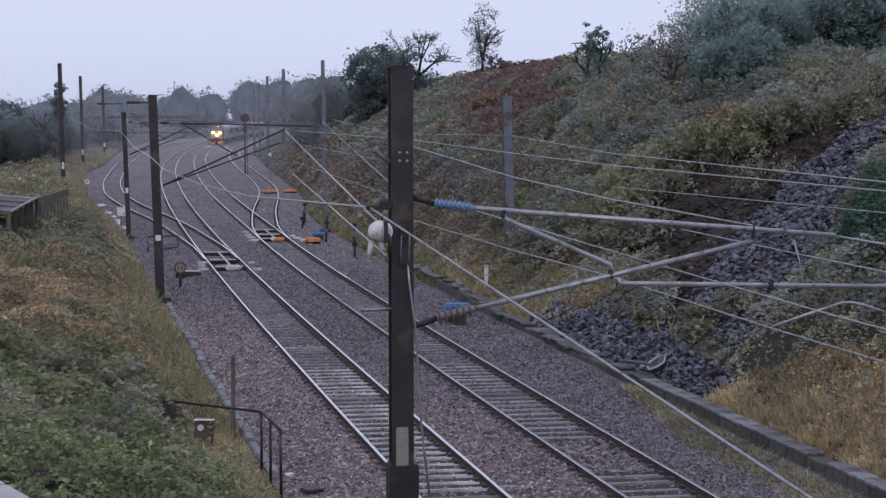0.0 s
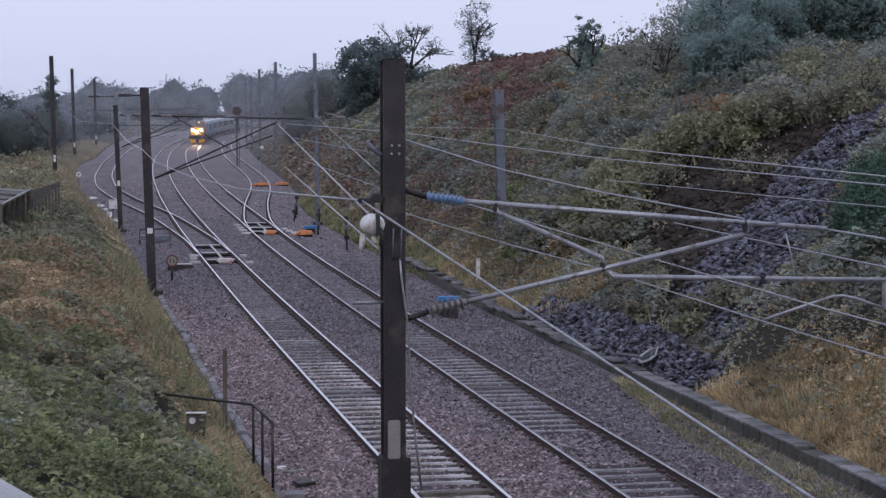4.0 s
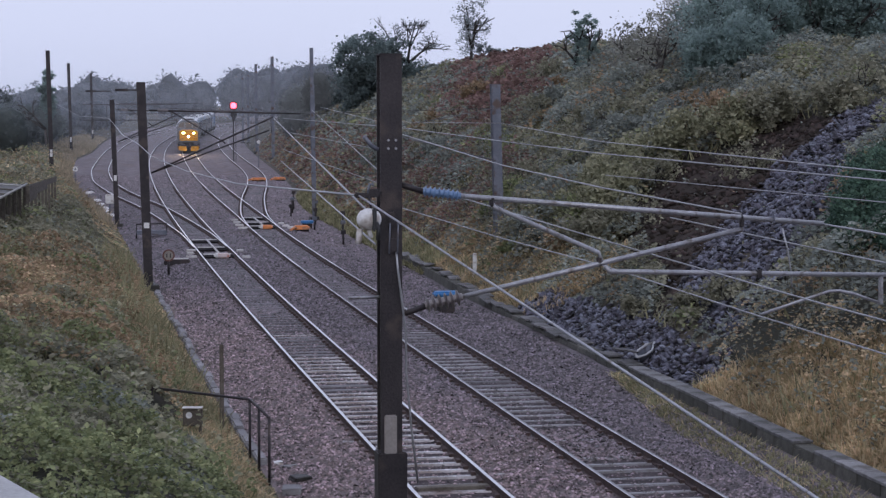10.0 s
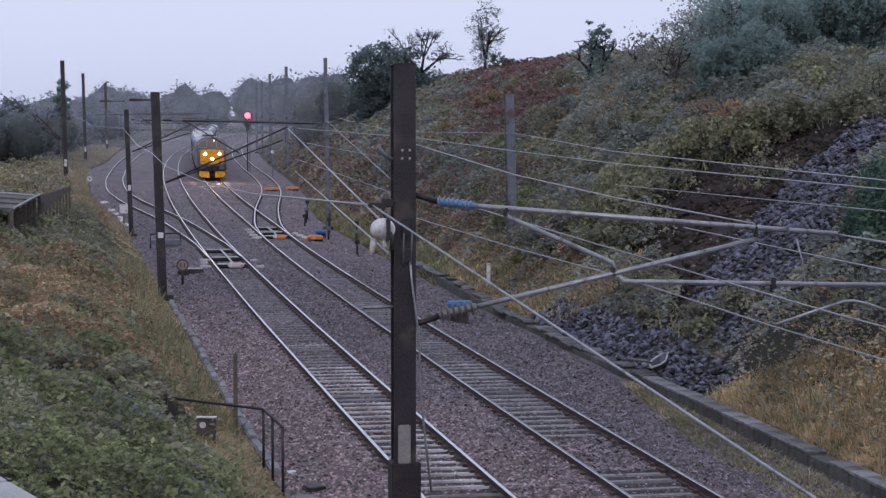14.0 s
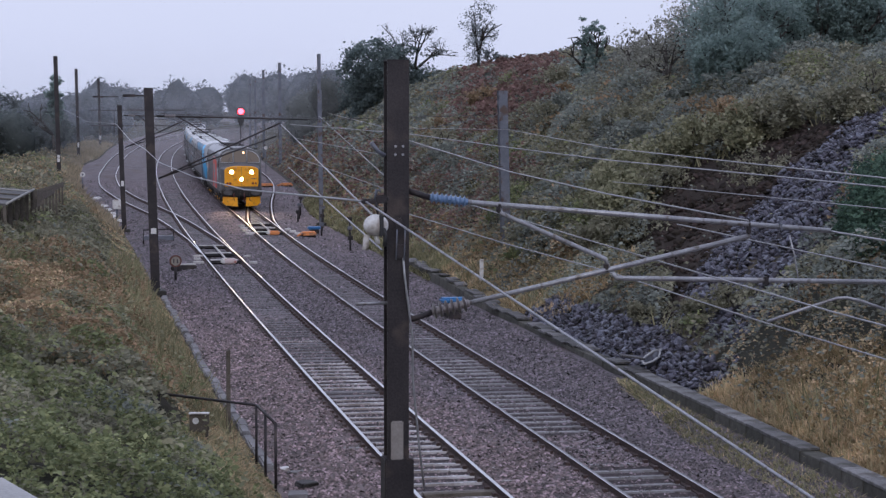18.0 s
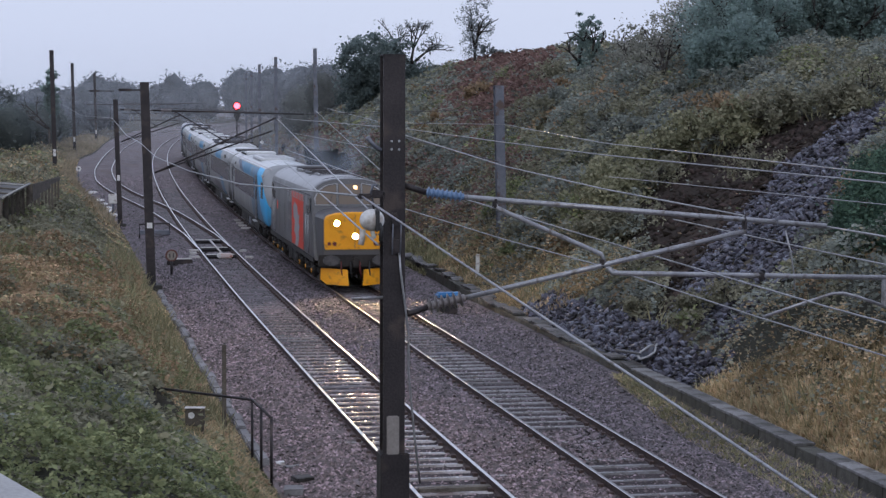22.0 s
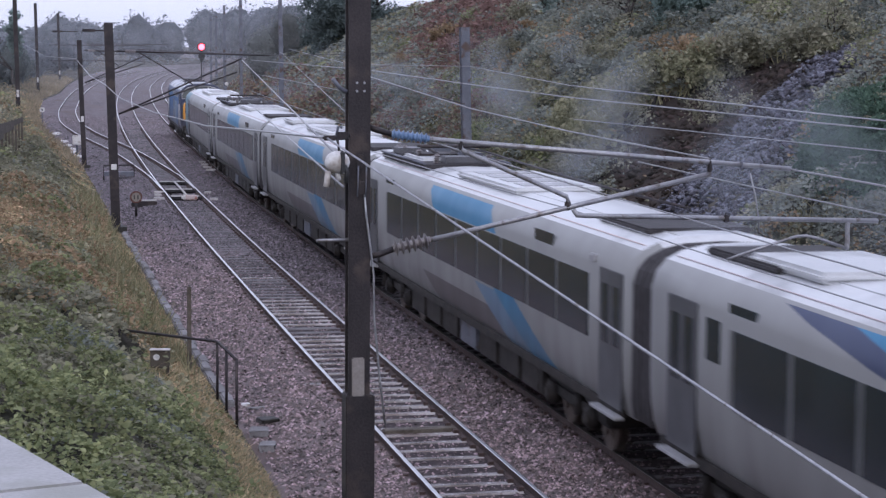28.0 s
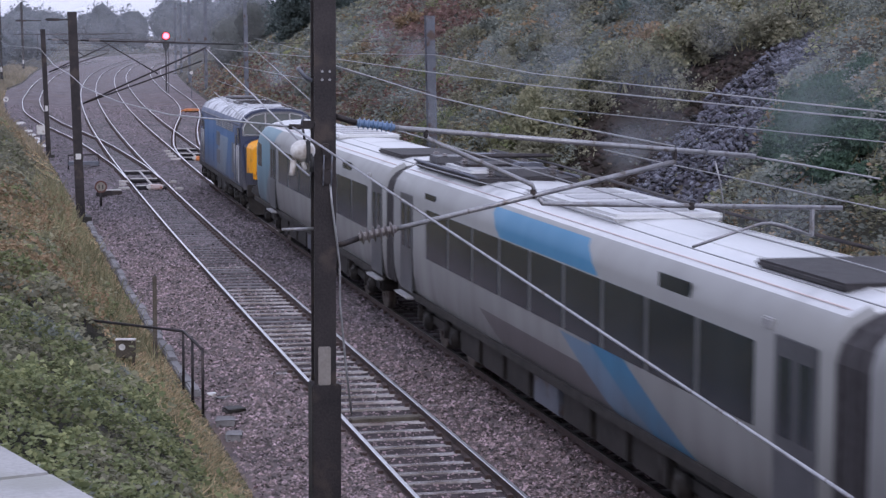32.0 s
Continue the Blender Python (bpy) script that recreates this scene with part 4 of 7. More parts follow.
for k in range(9):
    here = fa.lerp(fb, k / 8)
    low = min(float(ground_z(here.x, here.y)), here.z - 0.5) - 0.15
    part("post", box((here.x, here.y, (here.z + low) / 2), (0.10, 0.10, here.z - low), 0.01), M_WOOD, fn)
    if prev:
        deep_board = 0.17 * (1 - 0.05 * k)
        for j in range(4):
            lift = Vector((0.065, 0, -0.06 - (deep_board + 0.012) * j))
            if j > 3 - k // 3:
                continue
            part("board", box((0, 0, 0), (0.03, (here - prev).length, deep_board), 0, Matrix.Translation((here + prev) / 2 + lift) @ (here - prev).to_track_quat("Y", "Z").to_matrix().to_4x4()), M_WOOD, fn)
    prev = here

# cable trough: concrete units end to end, each with its lid
tr = thing("cable_trough", (0, 0, 0), "grey concrete cable trough along the foot of the slope", "cable trough")
bm = box((0, 0, 0.14), (0.38, 0.994, 0.42), 0.012)
TROUGH = bpy.data.meshes.new("trough_unit")
bm.to_mesh(TROUGH), bm.free()
TROUGH.materials.append(M_TROUGH)
bm = box((0, 0, 0), (0.405, 0.99, 0.05), 0.008)
LID = bpy.data.meshes.new("lid")
bm.to_mesh(LID), bm.free()
LID.materials.append(M_LID)
OLDLID = LID.copy()
OLDLID.materials[0] = M_OLDLID
rt = random.Random(4)
y = 24.0
while y < 84:
    x = float(toe_right(y)) + 0.16
    slope = float(toe_right(y + 1) - toe_right(y - 1)) / 2
    u = new("trough_unit", TROUGH)
    u.parent = tr
    u.matrix_basis = pose(x + rt.uniform(-0.006, 0.006), y, -0.21 - 0.1 * min(1, max(0, (y - 42) / 10)) + rt.uniform(-0.004, 0.004), 0, 0, -math.degrees(math.atan(slope)) + rt.uniform(-0.4, 0.4))
    loose = y > 45
    if rt.random() < (0.72 if loose else 0.96):
        d = new("lid", OLDLID if loose else LID)
        d.parent = tr
        k = 4.0 if loose else 0.3
        d.matrix_basis = pose(x + k * rt.uniform(-0.03, 0.03), y, 0.165 - 0.1 * min(1, max(0, (y - 42) / 10)) + k * rt.uniform(-0.003, 0.004) + (0.03 if loose else 0), k * rt.uniform(-0.6, 0.6), k * rt.uniform(-1.2, 1.2), -math.degrees(math.atan(slope)) + k * rt.uniform(-0.8, 0.8))
    y += 1.0
M_EDGE = mat("pale_edging_stone", (0.14, 0.135, 0.14), (0.27, 0.26, 0.27), 2, 0.8, bump=0.5, vary=0.25)
kb = thing("kerb_edging", (0, 0, 0), "pale stone edging between ballast and grass", "kerb")
y = 37.0
while y < 76:
    s = part("edging_stone", box((float(foot_left(y)) + 0.10 + rt.uniform(-0.05, 0.05), y, -0.29 + rt.uniform(-0.03, 0.03)), (0.2, 0.9, 0.22), 0.03), M_EDGE, kb)
    y += 0.95

sack = thing("torn_sack", on(14.1, 46.3, 0.22), "torn pale plastic sack lying open on the stones", "litter")
rim = [(-0.52, -0.72, 0.0), (-0.15, -0.55, 0.08), (0.3, 0.05, 0.2), (0.72, 1.15, 0.42), (0.35, 0.95, 0.36), (-0.15, 0.35, 0.2), (-0.5, -0.3, 0.1)]
rim = [(x * 0.62, y * 0.62, z * 0.5) for x, y, z in rim]
part("rim", tube(rim + rim[:1], 0.03), M_SILVERGREY, sack, "pale rolled edge of the sack")
v = [(x * 0.92, y * 0.92, z - 0.02) for x, y, z in rim] + [(x * 0.5 + 0.02, y * 0.5 + 0.05, z * 0.5 - 0.16) for x, y, z in rim]
n = len(rim)
obj("lining", v, [(i, (i + 1) % n, (i + 1) % n + n, i + n) for i in range(n)] + [tuple(range(n, 2 * n))], M_STEELGREY, sack, "grey inside of the sack")
part("flap", box((-0.55, -0.05, 0.05), (0.6, 0.4, 0.03), 0.01, Matrix.Rotation(radians(9), 4, "Y")), M_CONC, sack, "grey loose flap")

for cx, cy, w, d, h, m in ((4.01, 36.6, 0.14, 0.22, 0.06, M_WHITE), (4.2, 34.8, 0.34, 0.3, 0.09, M_CONC), (4.18, 36.2, 0.3, 0.12, 0.04, M_EDGE), (3.92, 32.5, 0.26, 0.4, 0.12, M_EDGE), (3.93, 33.8, 0.3, 0.42, 0.12, M_EDGE)):
    c = thing("slab_fragment", on(cx, cy), "broken piece of pale slab lying at the ballast edge", "rubble", "slab pieces by the handrail", rz=cx * 90)
    b = box((0, 0, h / 2), (w, d, h), 0.012)
    rr = random.Random(int(cy * 10))
    for q in b.verts:
        q.co.x += rr.uniform(-0.03, 0.03)
        q.co.y += rr.uniform(-0.03, 0.03)
    part("slab", b, m, c)

plank = thing("loose_plank", (6.6, 32.9, -0.13), "dark wet timber plank lying between the rails", "plank", rz=3)
part("plank", box((0, 0, 0), (1.28, 0.24, 0.09), 0.012), M_WOOD, plank)

# ---------------------------------------------------------------- bridge under the camera and its wing wall
br = thing("road_bridge", (0, 0, 0), "masonry road bridge over the cutting with a pale coping", "bridge", kind="structure")
part("deck", box((8, -5.2, 4.98), (44, 10.0, 0.3)), M_CONC, br)
part("parapet", box((8, -0.42, 5.5), (44, 0.35, 0.75)), M_BRICK, br)
part("coping", box((8, -0.42, 5.92), (44, 0.45, 0.1), 0.02), M_COPING, br)
part("parapet", box((8, -10.0, 5.5), (44, 0.35, 0.75)), M_BRICK, br)
part("abutment", box((-4, -5.2, 1.9), (6, 9.6, 5.6)), M_BRICK, br)
part("abutment", box((20, -5.2, 1.9), (6, 9.6, 5.6)), M_BRICK, br)
wing = thing("wing_wall", (0, 0, 0), "bridge wing wall with pale flat concrete coping slabs", "wall", kind="structure")
wing.matrix_basis = pose(0.42, 7.8, 0, 0, 0, 17.8)
part("wall", box((-0.75, 1.4, 2.1), (1.3, 16, 4.7)), M_BRICK, wing)
for k in range(9):
    part("coping_slab", box((-0.75, -5.79 + k * 1.82, 4.53), (1.5, 1.8, 0.14), 0.015), M_COPING, wing)

# ---------------------------------------------------------------- the train


def loft(sections):
    """Skin through closed rings of equal length, ends capped."""
    n = len(sections[0])
    v = [p for s in sections for p in s]
    f = []
    for j in range(len(sections) - 1):
        for i in range(n):
            f.append((j * n + i, j * n + (i + 1) % n, (j + 1) * n + (i + 1) % n, (j + 1) * n + i))
    f += [tuple(range(n))[::-1], tuple(range((len(sections) - 1) * n, len(sections) * n))]
    return v, f


def livery(name, base, patches, rough=0.36, dirt_and_shade=(0.11, 0.10, 0.098), spec=0.36):
    """Body paint: slanted colour patches along the side (colour, y0, y1, z0, z1, slant), road dirt with painted
    lower-side shade, wet gloss.
    """
    m = bpy.data.materials.new(name)
    m.use_nodes = True
    n, l = m.node_tree.nodes, m.node_tree.links
    b = n["Principled BSDF"]
    tc, xyz = n.new("ShaderNodeTexCoord"), n.new("ShaderNodeSeparateXYZ")
    l.new(tc.outputs["Object"], xyz.inputs[0])

    def op(kind, a, c, d=None):
        k = n.new("ShaderNodeMath")
        k.operation = kind
        for i, q in enumerate((a, c) if d is None else (a, c, d)):
            if isinstance(q, (int, float)):
                k.inputs[i].default_value = q
            else:
                l.new(q, k.inputs[i])
        return k.outputs[0]

    def blend(fac, a, c):
        k = n.new("ShaderNodeMix")
        k.data_type = "RGBA"
        l.new(fac, k.inputs["Factor"])
        for s, q in (("A", a), ("B", c)):
            if isinstance(q, tuple):
                k.inputs[s].default_value = (*q, 1)
            else:
                l.new(q, k.inputs[s])
        return k.outputs["Result"]

    out = base
    y, z = xyz.outputs["Y"], xyz.outputs["Z"]
    for col, y0, y1, z0, z1, slant in patches:
        s = op("MULTIPLY_ADD", z, slant, y)
        f = op("MULTIPLY", op("MULTIPLY", op("GREATER_THAN", s, y0), op("LESS_THAN", s, y1)), op("MULTIPLY", op("GREATER_THAN", z, z0), op("LESS_THAN", z, z1)))
        out = blend(f, out, col)
    no = n.new("ShaderNodeTexNoise")
    no.inputs["Scale"].default_value, no.inputs["Detail"].default_value = 1.3, 6
    mp = n.new("ShaderNodeMapping")
    mp.inputs["Scale"].default_value = (1, 1.0, 0.35)
    l.new(tc.outputs["Object"], mp.inputs[0]), l.new(mp.outputs[0], no.inputs["Vector"])
    # stronger towards the bottom: road dirt plus shade where the side curves under
    low = n.new("ShaderNodeMapRange")
    low.inputs["From Min"].default_value, low.inputs["From Max"].default_value = 2.4, 1.0
    l.new(z, low.inputs["Value"])
    fac = op("MULTIPLY", op("MULTIPLY_ADD", low.outputs[0], 0.85, 0.16), op("MULTIPLY", no.outputs["Fac"], 1.2))
    out = blend(fac, out, dirt_and_shade)
    l.new(out, b.inputs["Base Color"])
    rr = n.new("ShaderNodeMapRange")
    rr.inputs["To Min"].default_value, rr.inputs["To Max"].default_value = rough - 0.08, rough + 0.2
    l.new(no.outputs["Fac"], rr.inputs["Value"]), l.new(rr.outputs[0], b.inputs["Roughness"])
    b.inputs["Specular IOR Level"].default_value = spec
    return m


M_GLASS = mat("dark_window_glass", (0.014, 0.021, 0.027), (0.03, 0.041, 0.05), 1, 0.14, bump=0.0, spec=0.4)
M_UNDER = mat("dirty_underframe", (0.012, 0.011, 0.011), (0.05, 0.043, 0.04), 3, 0.7, 0.2, bump=0.4)
M_WHEEL = mat("wheel_steel", (0.10, 0.08, 0.07), (0.22, 0.19, 0.17), 4, 0.5, 0.6, bump=0.2)
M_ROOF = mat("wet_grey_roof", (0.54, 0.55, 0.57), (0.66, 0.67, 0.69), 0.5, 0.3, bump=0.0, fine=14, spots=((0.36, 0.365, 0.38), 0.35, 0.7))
M_LROOF = mat("wet_loco_roof", (0.25, 0.25, 0.275), (0.32, 0.32, 0.35), 0.6, 0.3, bump=0.0, fine=14, spots=((0.16, 0.16, 0.175), 0.25, 0.9))
M_YELLOW = mat("warning_yellow", (0.80, 0.335, 0.010), (0.89, 0.40, 0.016), 2, 0.42, bump=0.03, spots=((0.5, 0.22, 0.03), 0.2, 3))
M_BUFFER = mat("greasy_buffer_steel", (0.05, 0.05, 0.055), (0.13, 0.125, 0.13), 3, 0.45, 0.4, bump=0.1)
M_GANG = mat("black_rubber_gangway", (0.02, 0.018, 0.02), (0.055, 0.05, 0.055), 6, 0.7, bump=0.3)
M_DGREY = mat("dark_grey_paint", (0.075, 0.075, 0.085), (0.13, 0.13, 0.145), 2, 0.4, bump=0.1)
M_DOORG = mat("dark_grey_door_paint", (0.055, 0.058, 0.066), (0.10, 0.103, 0.115), 2, 0.35, bump=0.03)
M_MULLION = mat("grey_window_post", (0.095, 0.098, 0.10), (0.15, 0.154, 0.158), 2, 0.35, bump=0.03)
M_SILVER = mat("pale_grille", (0.34, 0.34, 0.36), (0.50, 0.50, 0.52), 6, 0.4, 0.4, bump=0.2)
M_ORPANEL = mat("orange_red_panel", (0.70, 0.04, 0.018), (0.82, 0.065, 0.03), 2, 0.35, bump=0.05)
M_GREYPANEL = mat("mid_grey_panel", (0.30, 0.30, 0.32), (0.38, 0.38, 0.40), 2, 0.4, bump=0.05)
M_LAMP = glow("headlamp", (1.0, 0.64, 0.34), 2000)
# opaque pane that glows itself, standing in for light seen through the cab
M_CABGLOW = glow("glowing_windscreen", (0.12, 0.09, 0.07), 0.12)
M_LAMPSOFT = glow("warm_cab_lamp", (1.0, 0.6, 0.3), 3)
M_DLAMP = mat("unlit_lens", (0.10, 0.02, 0.02), (0.2, 0.05, 0.05), 4, 0.3)
M_SEAM = mat("pink_seam", (0.62, 0.52, 0.53), (0.72, 0.62, 0.63), 3, 0.4)
BLUE, DBLUE, PLUM = (0.008, 0.18, 0.36), (0.018, 0.035, 0.105), (0.085, 0.072, 0.08)


def ring_at(y, w, z0, side, top, crown=None):
    """Half-width, floor, top of the straight side, roof height; a rounded roof."""
    low = [(0.90, 0.0), (0.955, 0.2), (0.985, 0.48), (1.0, 0.85)] if crown else [(0.97, 0.0), (0.985, 0.1), (1.0, 0.25), (1.0, 0.85)]
    pts = [(-w * a, y, z0 + min(b, (side - z0) * 0.7)) for a, b in low] + [(-w, y, side)]
    for k in range(1, 10):
        a = math.pi * (1 - k / 10)
        pts.append((w * 0.985 * math.copysign(abs(math.cos(a)) ** 0.72, math.cos(a)), y, side + (top - side) * math.sin(a) ** 0.85))
    pts += [(w, y, side)] + [(w * a, y, z0 + min(b, (side - z0) * 0.7)) for a, b in low[::-1]]
    return pts


wheels = []


def bogie(parent, yc, axles, gap, wide=1.15, big=0.55, cap=None):
    b = part("bogie", box((0, yc, 0.62), (wide * 2, gap * (axles - 1) + 1.5, 0.26), 0.05), M_UNDER, parent)
    for k in range(axles):
        y = yc + (k - (axles - 1) / 2) * gap
        bm = bmesh.new()
        for s in (-1, 1):
            rod(bm, (s * 0.70, 0, 0), (s * 0.83, 0, 0), big, n=22)
            rod(bm, (s * 0.66, 0, 0), (s * 0.70, 0, 0), big + 0.03, n=22)
            for q in range(4):
                a = math.tau * q / 4
                add_box(bm, (s * 0.835, math.cos(a) * big * 0.5, math.sin(a) * big * 0.5), (0.02, 0.1, 0.1))
        rod(bm, (-0.7, 0, 0), (0.7, 0, 0), 0.09)
        w = part("wheelset", bm, M_WHEEL, b)
        w.matrix_basis = Matrix.Translation((0, y, big))
        wheels.append((w, y, big))
        for s in (-1, 1):
            bm = box((s * (wide + 0.02), y, 0.55), (0.22, 0.34, 0.34), 0.04)
            rod(bm, (s * (wide + 0.12), y, 0.55), (s * (wide + 0.16), y, 0.55), 0.11)
            part("axle_box", bm, M_UNDER, b)
            if cap:
                part("axle_cap", rod(bmesh.new(), (s * (wide + 0.155), y, 0.55), (s * (wide + 0.18), y, 0.55), 0.085, n=14), cap, b, "yellow axle end cap")
            part("spring", rod(bmesh.new(), (s * wide, y + gap * 0.34, 0.45), (s * wide, y + gap * 0.34, 0.8), 0.1), M_UNDER, b)
    return b


def locomotive(name, label, paint, roof, nose_paint, panel, lit, hood, bonnet):
    """A nosed diesel, 18.7 m over the buffers; its front is at -y."""
    L = thing(name, (0, 0, 0), label, "locomotive")
    v, f = loft([ring_at(y, 1.35, 1.0, 3.16, 3.84) for y in (-7.15, -6.2, -3, 0, 3, 6.2, 7.15)])
    idx = []
    for face in f:
        zs = [v[i][2] for i in face]
        idx.append(1 if len(face) == 4 and min(zs) > 3.2 else 0)
    obj("body", v, f, [paint, roof], L, index=idx, smooth="crisp")
    for e in (-1, 1):
        # cab front raked back, nose in front of it
        back = ring_at(e * 7.15, 1.35, 1.0, 3.16, 3.84)
        face = [(x * 0.99, e * (7.36 + (3.82 - z) * 0.30), z - 0.02) for x, y, z in back]
        v, f = loft([back, face])
        obj("cab", v, f, hood, L, "cab front with raked windscreens")
        v, f = loft([ring_at(e * y, w, 1.0, s, t) for y, w, s, t in ((7.6, 1.30, 2.5, 2.84), (8.2, 1.22, 2.5, 2.82), (8.75, 1.13, 2.48, 2.77), (8.95, 1.08, 2.46, 2.72))])
        nose = obj("nose", v, f, bonnet, L, "rounded bonnet nose")
        face_ring = ring_at(e * 8.94, 1.085, 1.42, 2.46, 2.725)
        wrap = [] if panel else [ring_at(e * 8.3, 1.212, 1.42, 2.5, 2.823), ring_at(e * 8.76, 1.134, 1.42, 2.483, 2.775)]
        v, f = loft(wrap + [face_ring, [(x * 0.992, e * 8.985, z - 0.012 * (z > 2.4)) for x, y, z in face_ring], [(x * 0.955, e * 9.0, z - 0.05 * (z > 2.4)) for x, y, z in face_ring]])
        obj("nose_panel", v, f, nose_paint, nose, "bright yellow warning panel")
        part("door_seam", box((0, e * 9.004, 2.04), (0.016, 0.012, 1.2)), M_DGREY, nose)
        for s in (-1, 1):
            part("marker_lamp", rod(bmesh.new(), (s * 0.90, e * 8.99, 1.62), (s * 0.90, e * 9.03, 1.62), 0.065, n=14), M_DLAMP, nose, "small round red lamp")
            part("marker_lamp", rod(bmesh.new(), (s * 0.72, e * 8.99, 1.62), (s * 0.72, e * 9.03, 1.62), 0.075, n=14), M_DLAMP, nose, "small round red lamp")
            part("nose_handrail", tube([(s * 0.3, e * 9.0, 2.62), (s * 0.3, e * 9.05, 2.6), (s * 0.42, e * 9.05, 2.6), (s * 0.42, e * 9.0, 2.62)], 0.012, 6), M_SILVER, nose)
            part("headcode_lamp", rod(bmesh.new(), (s * 0.64, e * 8.98, 2.33), (s * 0.64, e * 9.03, 2.33), 0.082, n=20), M_LAMP if lit and e < 0 else M_SILVER, nose, "round lamp")
            v, f = lathe((s * 0.64, e * 8.96, 2.33), (s * 0.64, e * 9.10, 2.33), [(0, 0.115), (1, 0.115), (1, 0.088), (0.2, 0.088)], 20)
            obj("lamp_rim", v, f[:-1], M_DGREY, nose)
            if s > 0:
                for k in range(4):
                    part("number_bar", box((0.66 + 0.085 * k, e * 9.004, 1.93), (0.055, 0.012, 0.075)), M_DGREY, nose)
        part("headlight", rod(bmesh.new(), (0.0, e * 8.98, 1.88), (0.0, e * 9.05, 1.88), 0.085, n=20), M_LAMP if lit and e < 0 else M_SILVER, nose, "central headlight")
        v, f = lathe((0, e * 8.96, 1.88), (0, e * 9.12, 1.88), [(0, 0.118), (1, 0.118), (1, 0.09), (0.2, 0.09)], 20)
        obj("lamp_rim", v, f[:-1], M_DGREY, nose)
        # windscreens lie on the raked cab face, under the arch of the roof

        def on_face(pts, off):
            return [(x, e * (7.36 + (3.82 - z) * 0.30 + off), z) for x, z in pts]

        def pane(name, pts, material, note, off=0.012):
            v = on_face(pts, off) + on_face(pts, off - 0.05)
            n = len(pts)
            fs = [tuple(range(n)), tuple(range(n, 2 * n))[::-1]] + [(i, (i + 1) % n, (i + 1) % n + n, i + n) for i in range(n)]
            return obj(name, v, fs, material, L, note)

        # front panes of the lit engine emit faintly; no cab is built behind
        glass = M_CABGLOW if lit and e < 0 else M_GLASS
        pane("windscreen_surround", [(-1.28, 2.86), (1.28, 2.86), (1.29, 3.16), (1.16, 3.44), (0.9, 3.62), (0.5, 3.72), (-0.5, 3.72), (-0.9, 3.62), (-1.16, 3.44), (-1.29, 3.16)], M_DGREY, "dark surround", 0.004)
        pane("windscreen", [(-0.38, 2.93), (0.38, 2.93), (0.38, 3.63), (-0.38, 3.63)], glass, "middle windscreen")
        for s in (-1, 1):
            pane("windscreen", [(s * 0.48, 2.93), (s * 1.20, 2.93), (s * 1.21, 3.14), (s * 1.08, 3.38), (s * 0.82, 3.55), (s * 0.48, 3.62)], glass, "side windscreen")
            part("wiper", tube(on_face([(s * 0.75, 2.92), (s * 0.62, 3.25)], 0.03), 0.012, 6), M_BLACK, L)
            part("window_seal", tube(on_face([(s * 0.44, 2.9), (s * 1.23, 2.9), (s * 1.24, 3.16), (s * 1.10, 3.41), (s * 0.84, 3.585), (s * 0.44, 3.66), (s * 0.44, 2.9)], 0.02), 0.018, 6), M_SILVER, L, "pale window seal")
        if lit and e < 0:
            part("cab_lamp", rod(bmesh.new(), (0.22, e * 7.47, 3.52), (0.22, e * 7.50, 3.52), 0.07, n=14), M_LAMPSOFT, L, "warm lamp behind the glass")
        part("buffer_beam", box((0, e * 8.95, 1.02), (2.55, 0.25, 0.42), 0.03), M_UNDER, L)
        for s in (-1, 1):
            bm = rod(bmesh.new(), (s * 0.87, e * 9.05, 1.06), (s * 0.87, e * 9.32, 1.06), 0.1)
            bmesh.ops.create_cone(bm, cap_ends=True, segments=24, radius1=0.3, radius2=0.3, depth=0.05, matrix=Matrix.Translation((s * 0.87, e * 9.34, 1.06)) @ Matrix.Diagonal((1, 1, 0.62, 1)) @ Matrix.Rotation(radians(90), 4, "X"))
            part("buffer", bm, M_BUFFER if e < 0 else M_UNDER, L, "oval dark grey buffer")
            v = [(s * 0.28, e * 9.2, 0.72), (s * 1.18, e * 8.9, 0.78), (s * 1.2, e * 8.9, 0.38), (s * 1.0, e * 8.98, 0.20), (s * 0.25, e * 9.25, 0.16)]
            v += [(a, b - e * 0.05, c) for a, b, c in v]
            obj("snow_plough", v, [(0, 1, 2, 3, 4), (9, 8, 7, 6, 5)] + [(i, (i + 1) % 5, (i + 1) % 5 + 5, i + 5) for i in range(5)], nose_paint if e < 0 and panel else M_UNDER, L, "snowplough blade")
        part("coupling", box((0, e * 9.15, 0.98), (0.22, 0.36, 0.36), 0.04), M_UNDER, L)
        for k in range(4):
            part("brake_pipe", tube([(-0.5 + k * 0.33, e * 9.08, 1.0), (-0.5 + k * 0.33, e * 9.18, 0.7), (-0.46 + k * 0.33, e * 9.1, 0.45)], 0.025), M_BLACK if k % 2 else M_DLAMP, L)
        for s in (-1, 1):
            part("cab_door", box((s * 1.352, e * 6.25, 2.0), (0.02, 0.62, 1.75), 0.008), M_DGREY if e > 0 else paint, L)
            part("side_window", box((s * 1.358, e * 6.95, 2.85), (0.02, 0.5, 0.55), 0.008), M_GLASS, L)
            part("side_window", box((s * 1.362, e * 6.25, 2.6), (0.02, 0.42, 0.5), 0.008), M_GLASS, L)
            part("handrail", tube([(s * 1.38, e * 5.85, 1.2), (s * 1.38, e * 5.85, 2.5)], 0.02), M_SILVER, L)
            part("handrail", tube([(s * 1.38, e * 6.65, 1.2), (s * 1.38, e * 6.65, 2.5)], 0.02), M_SILVER, L)
            part("step", box((s * 1.3, e * 6.3, 0.6), (0.2, 0.5, 0.05), 0.01), M_UNDER, L)
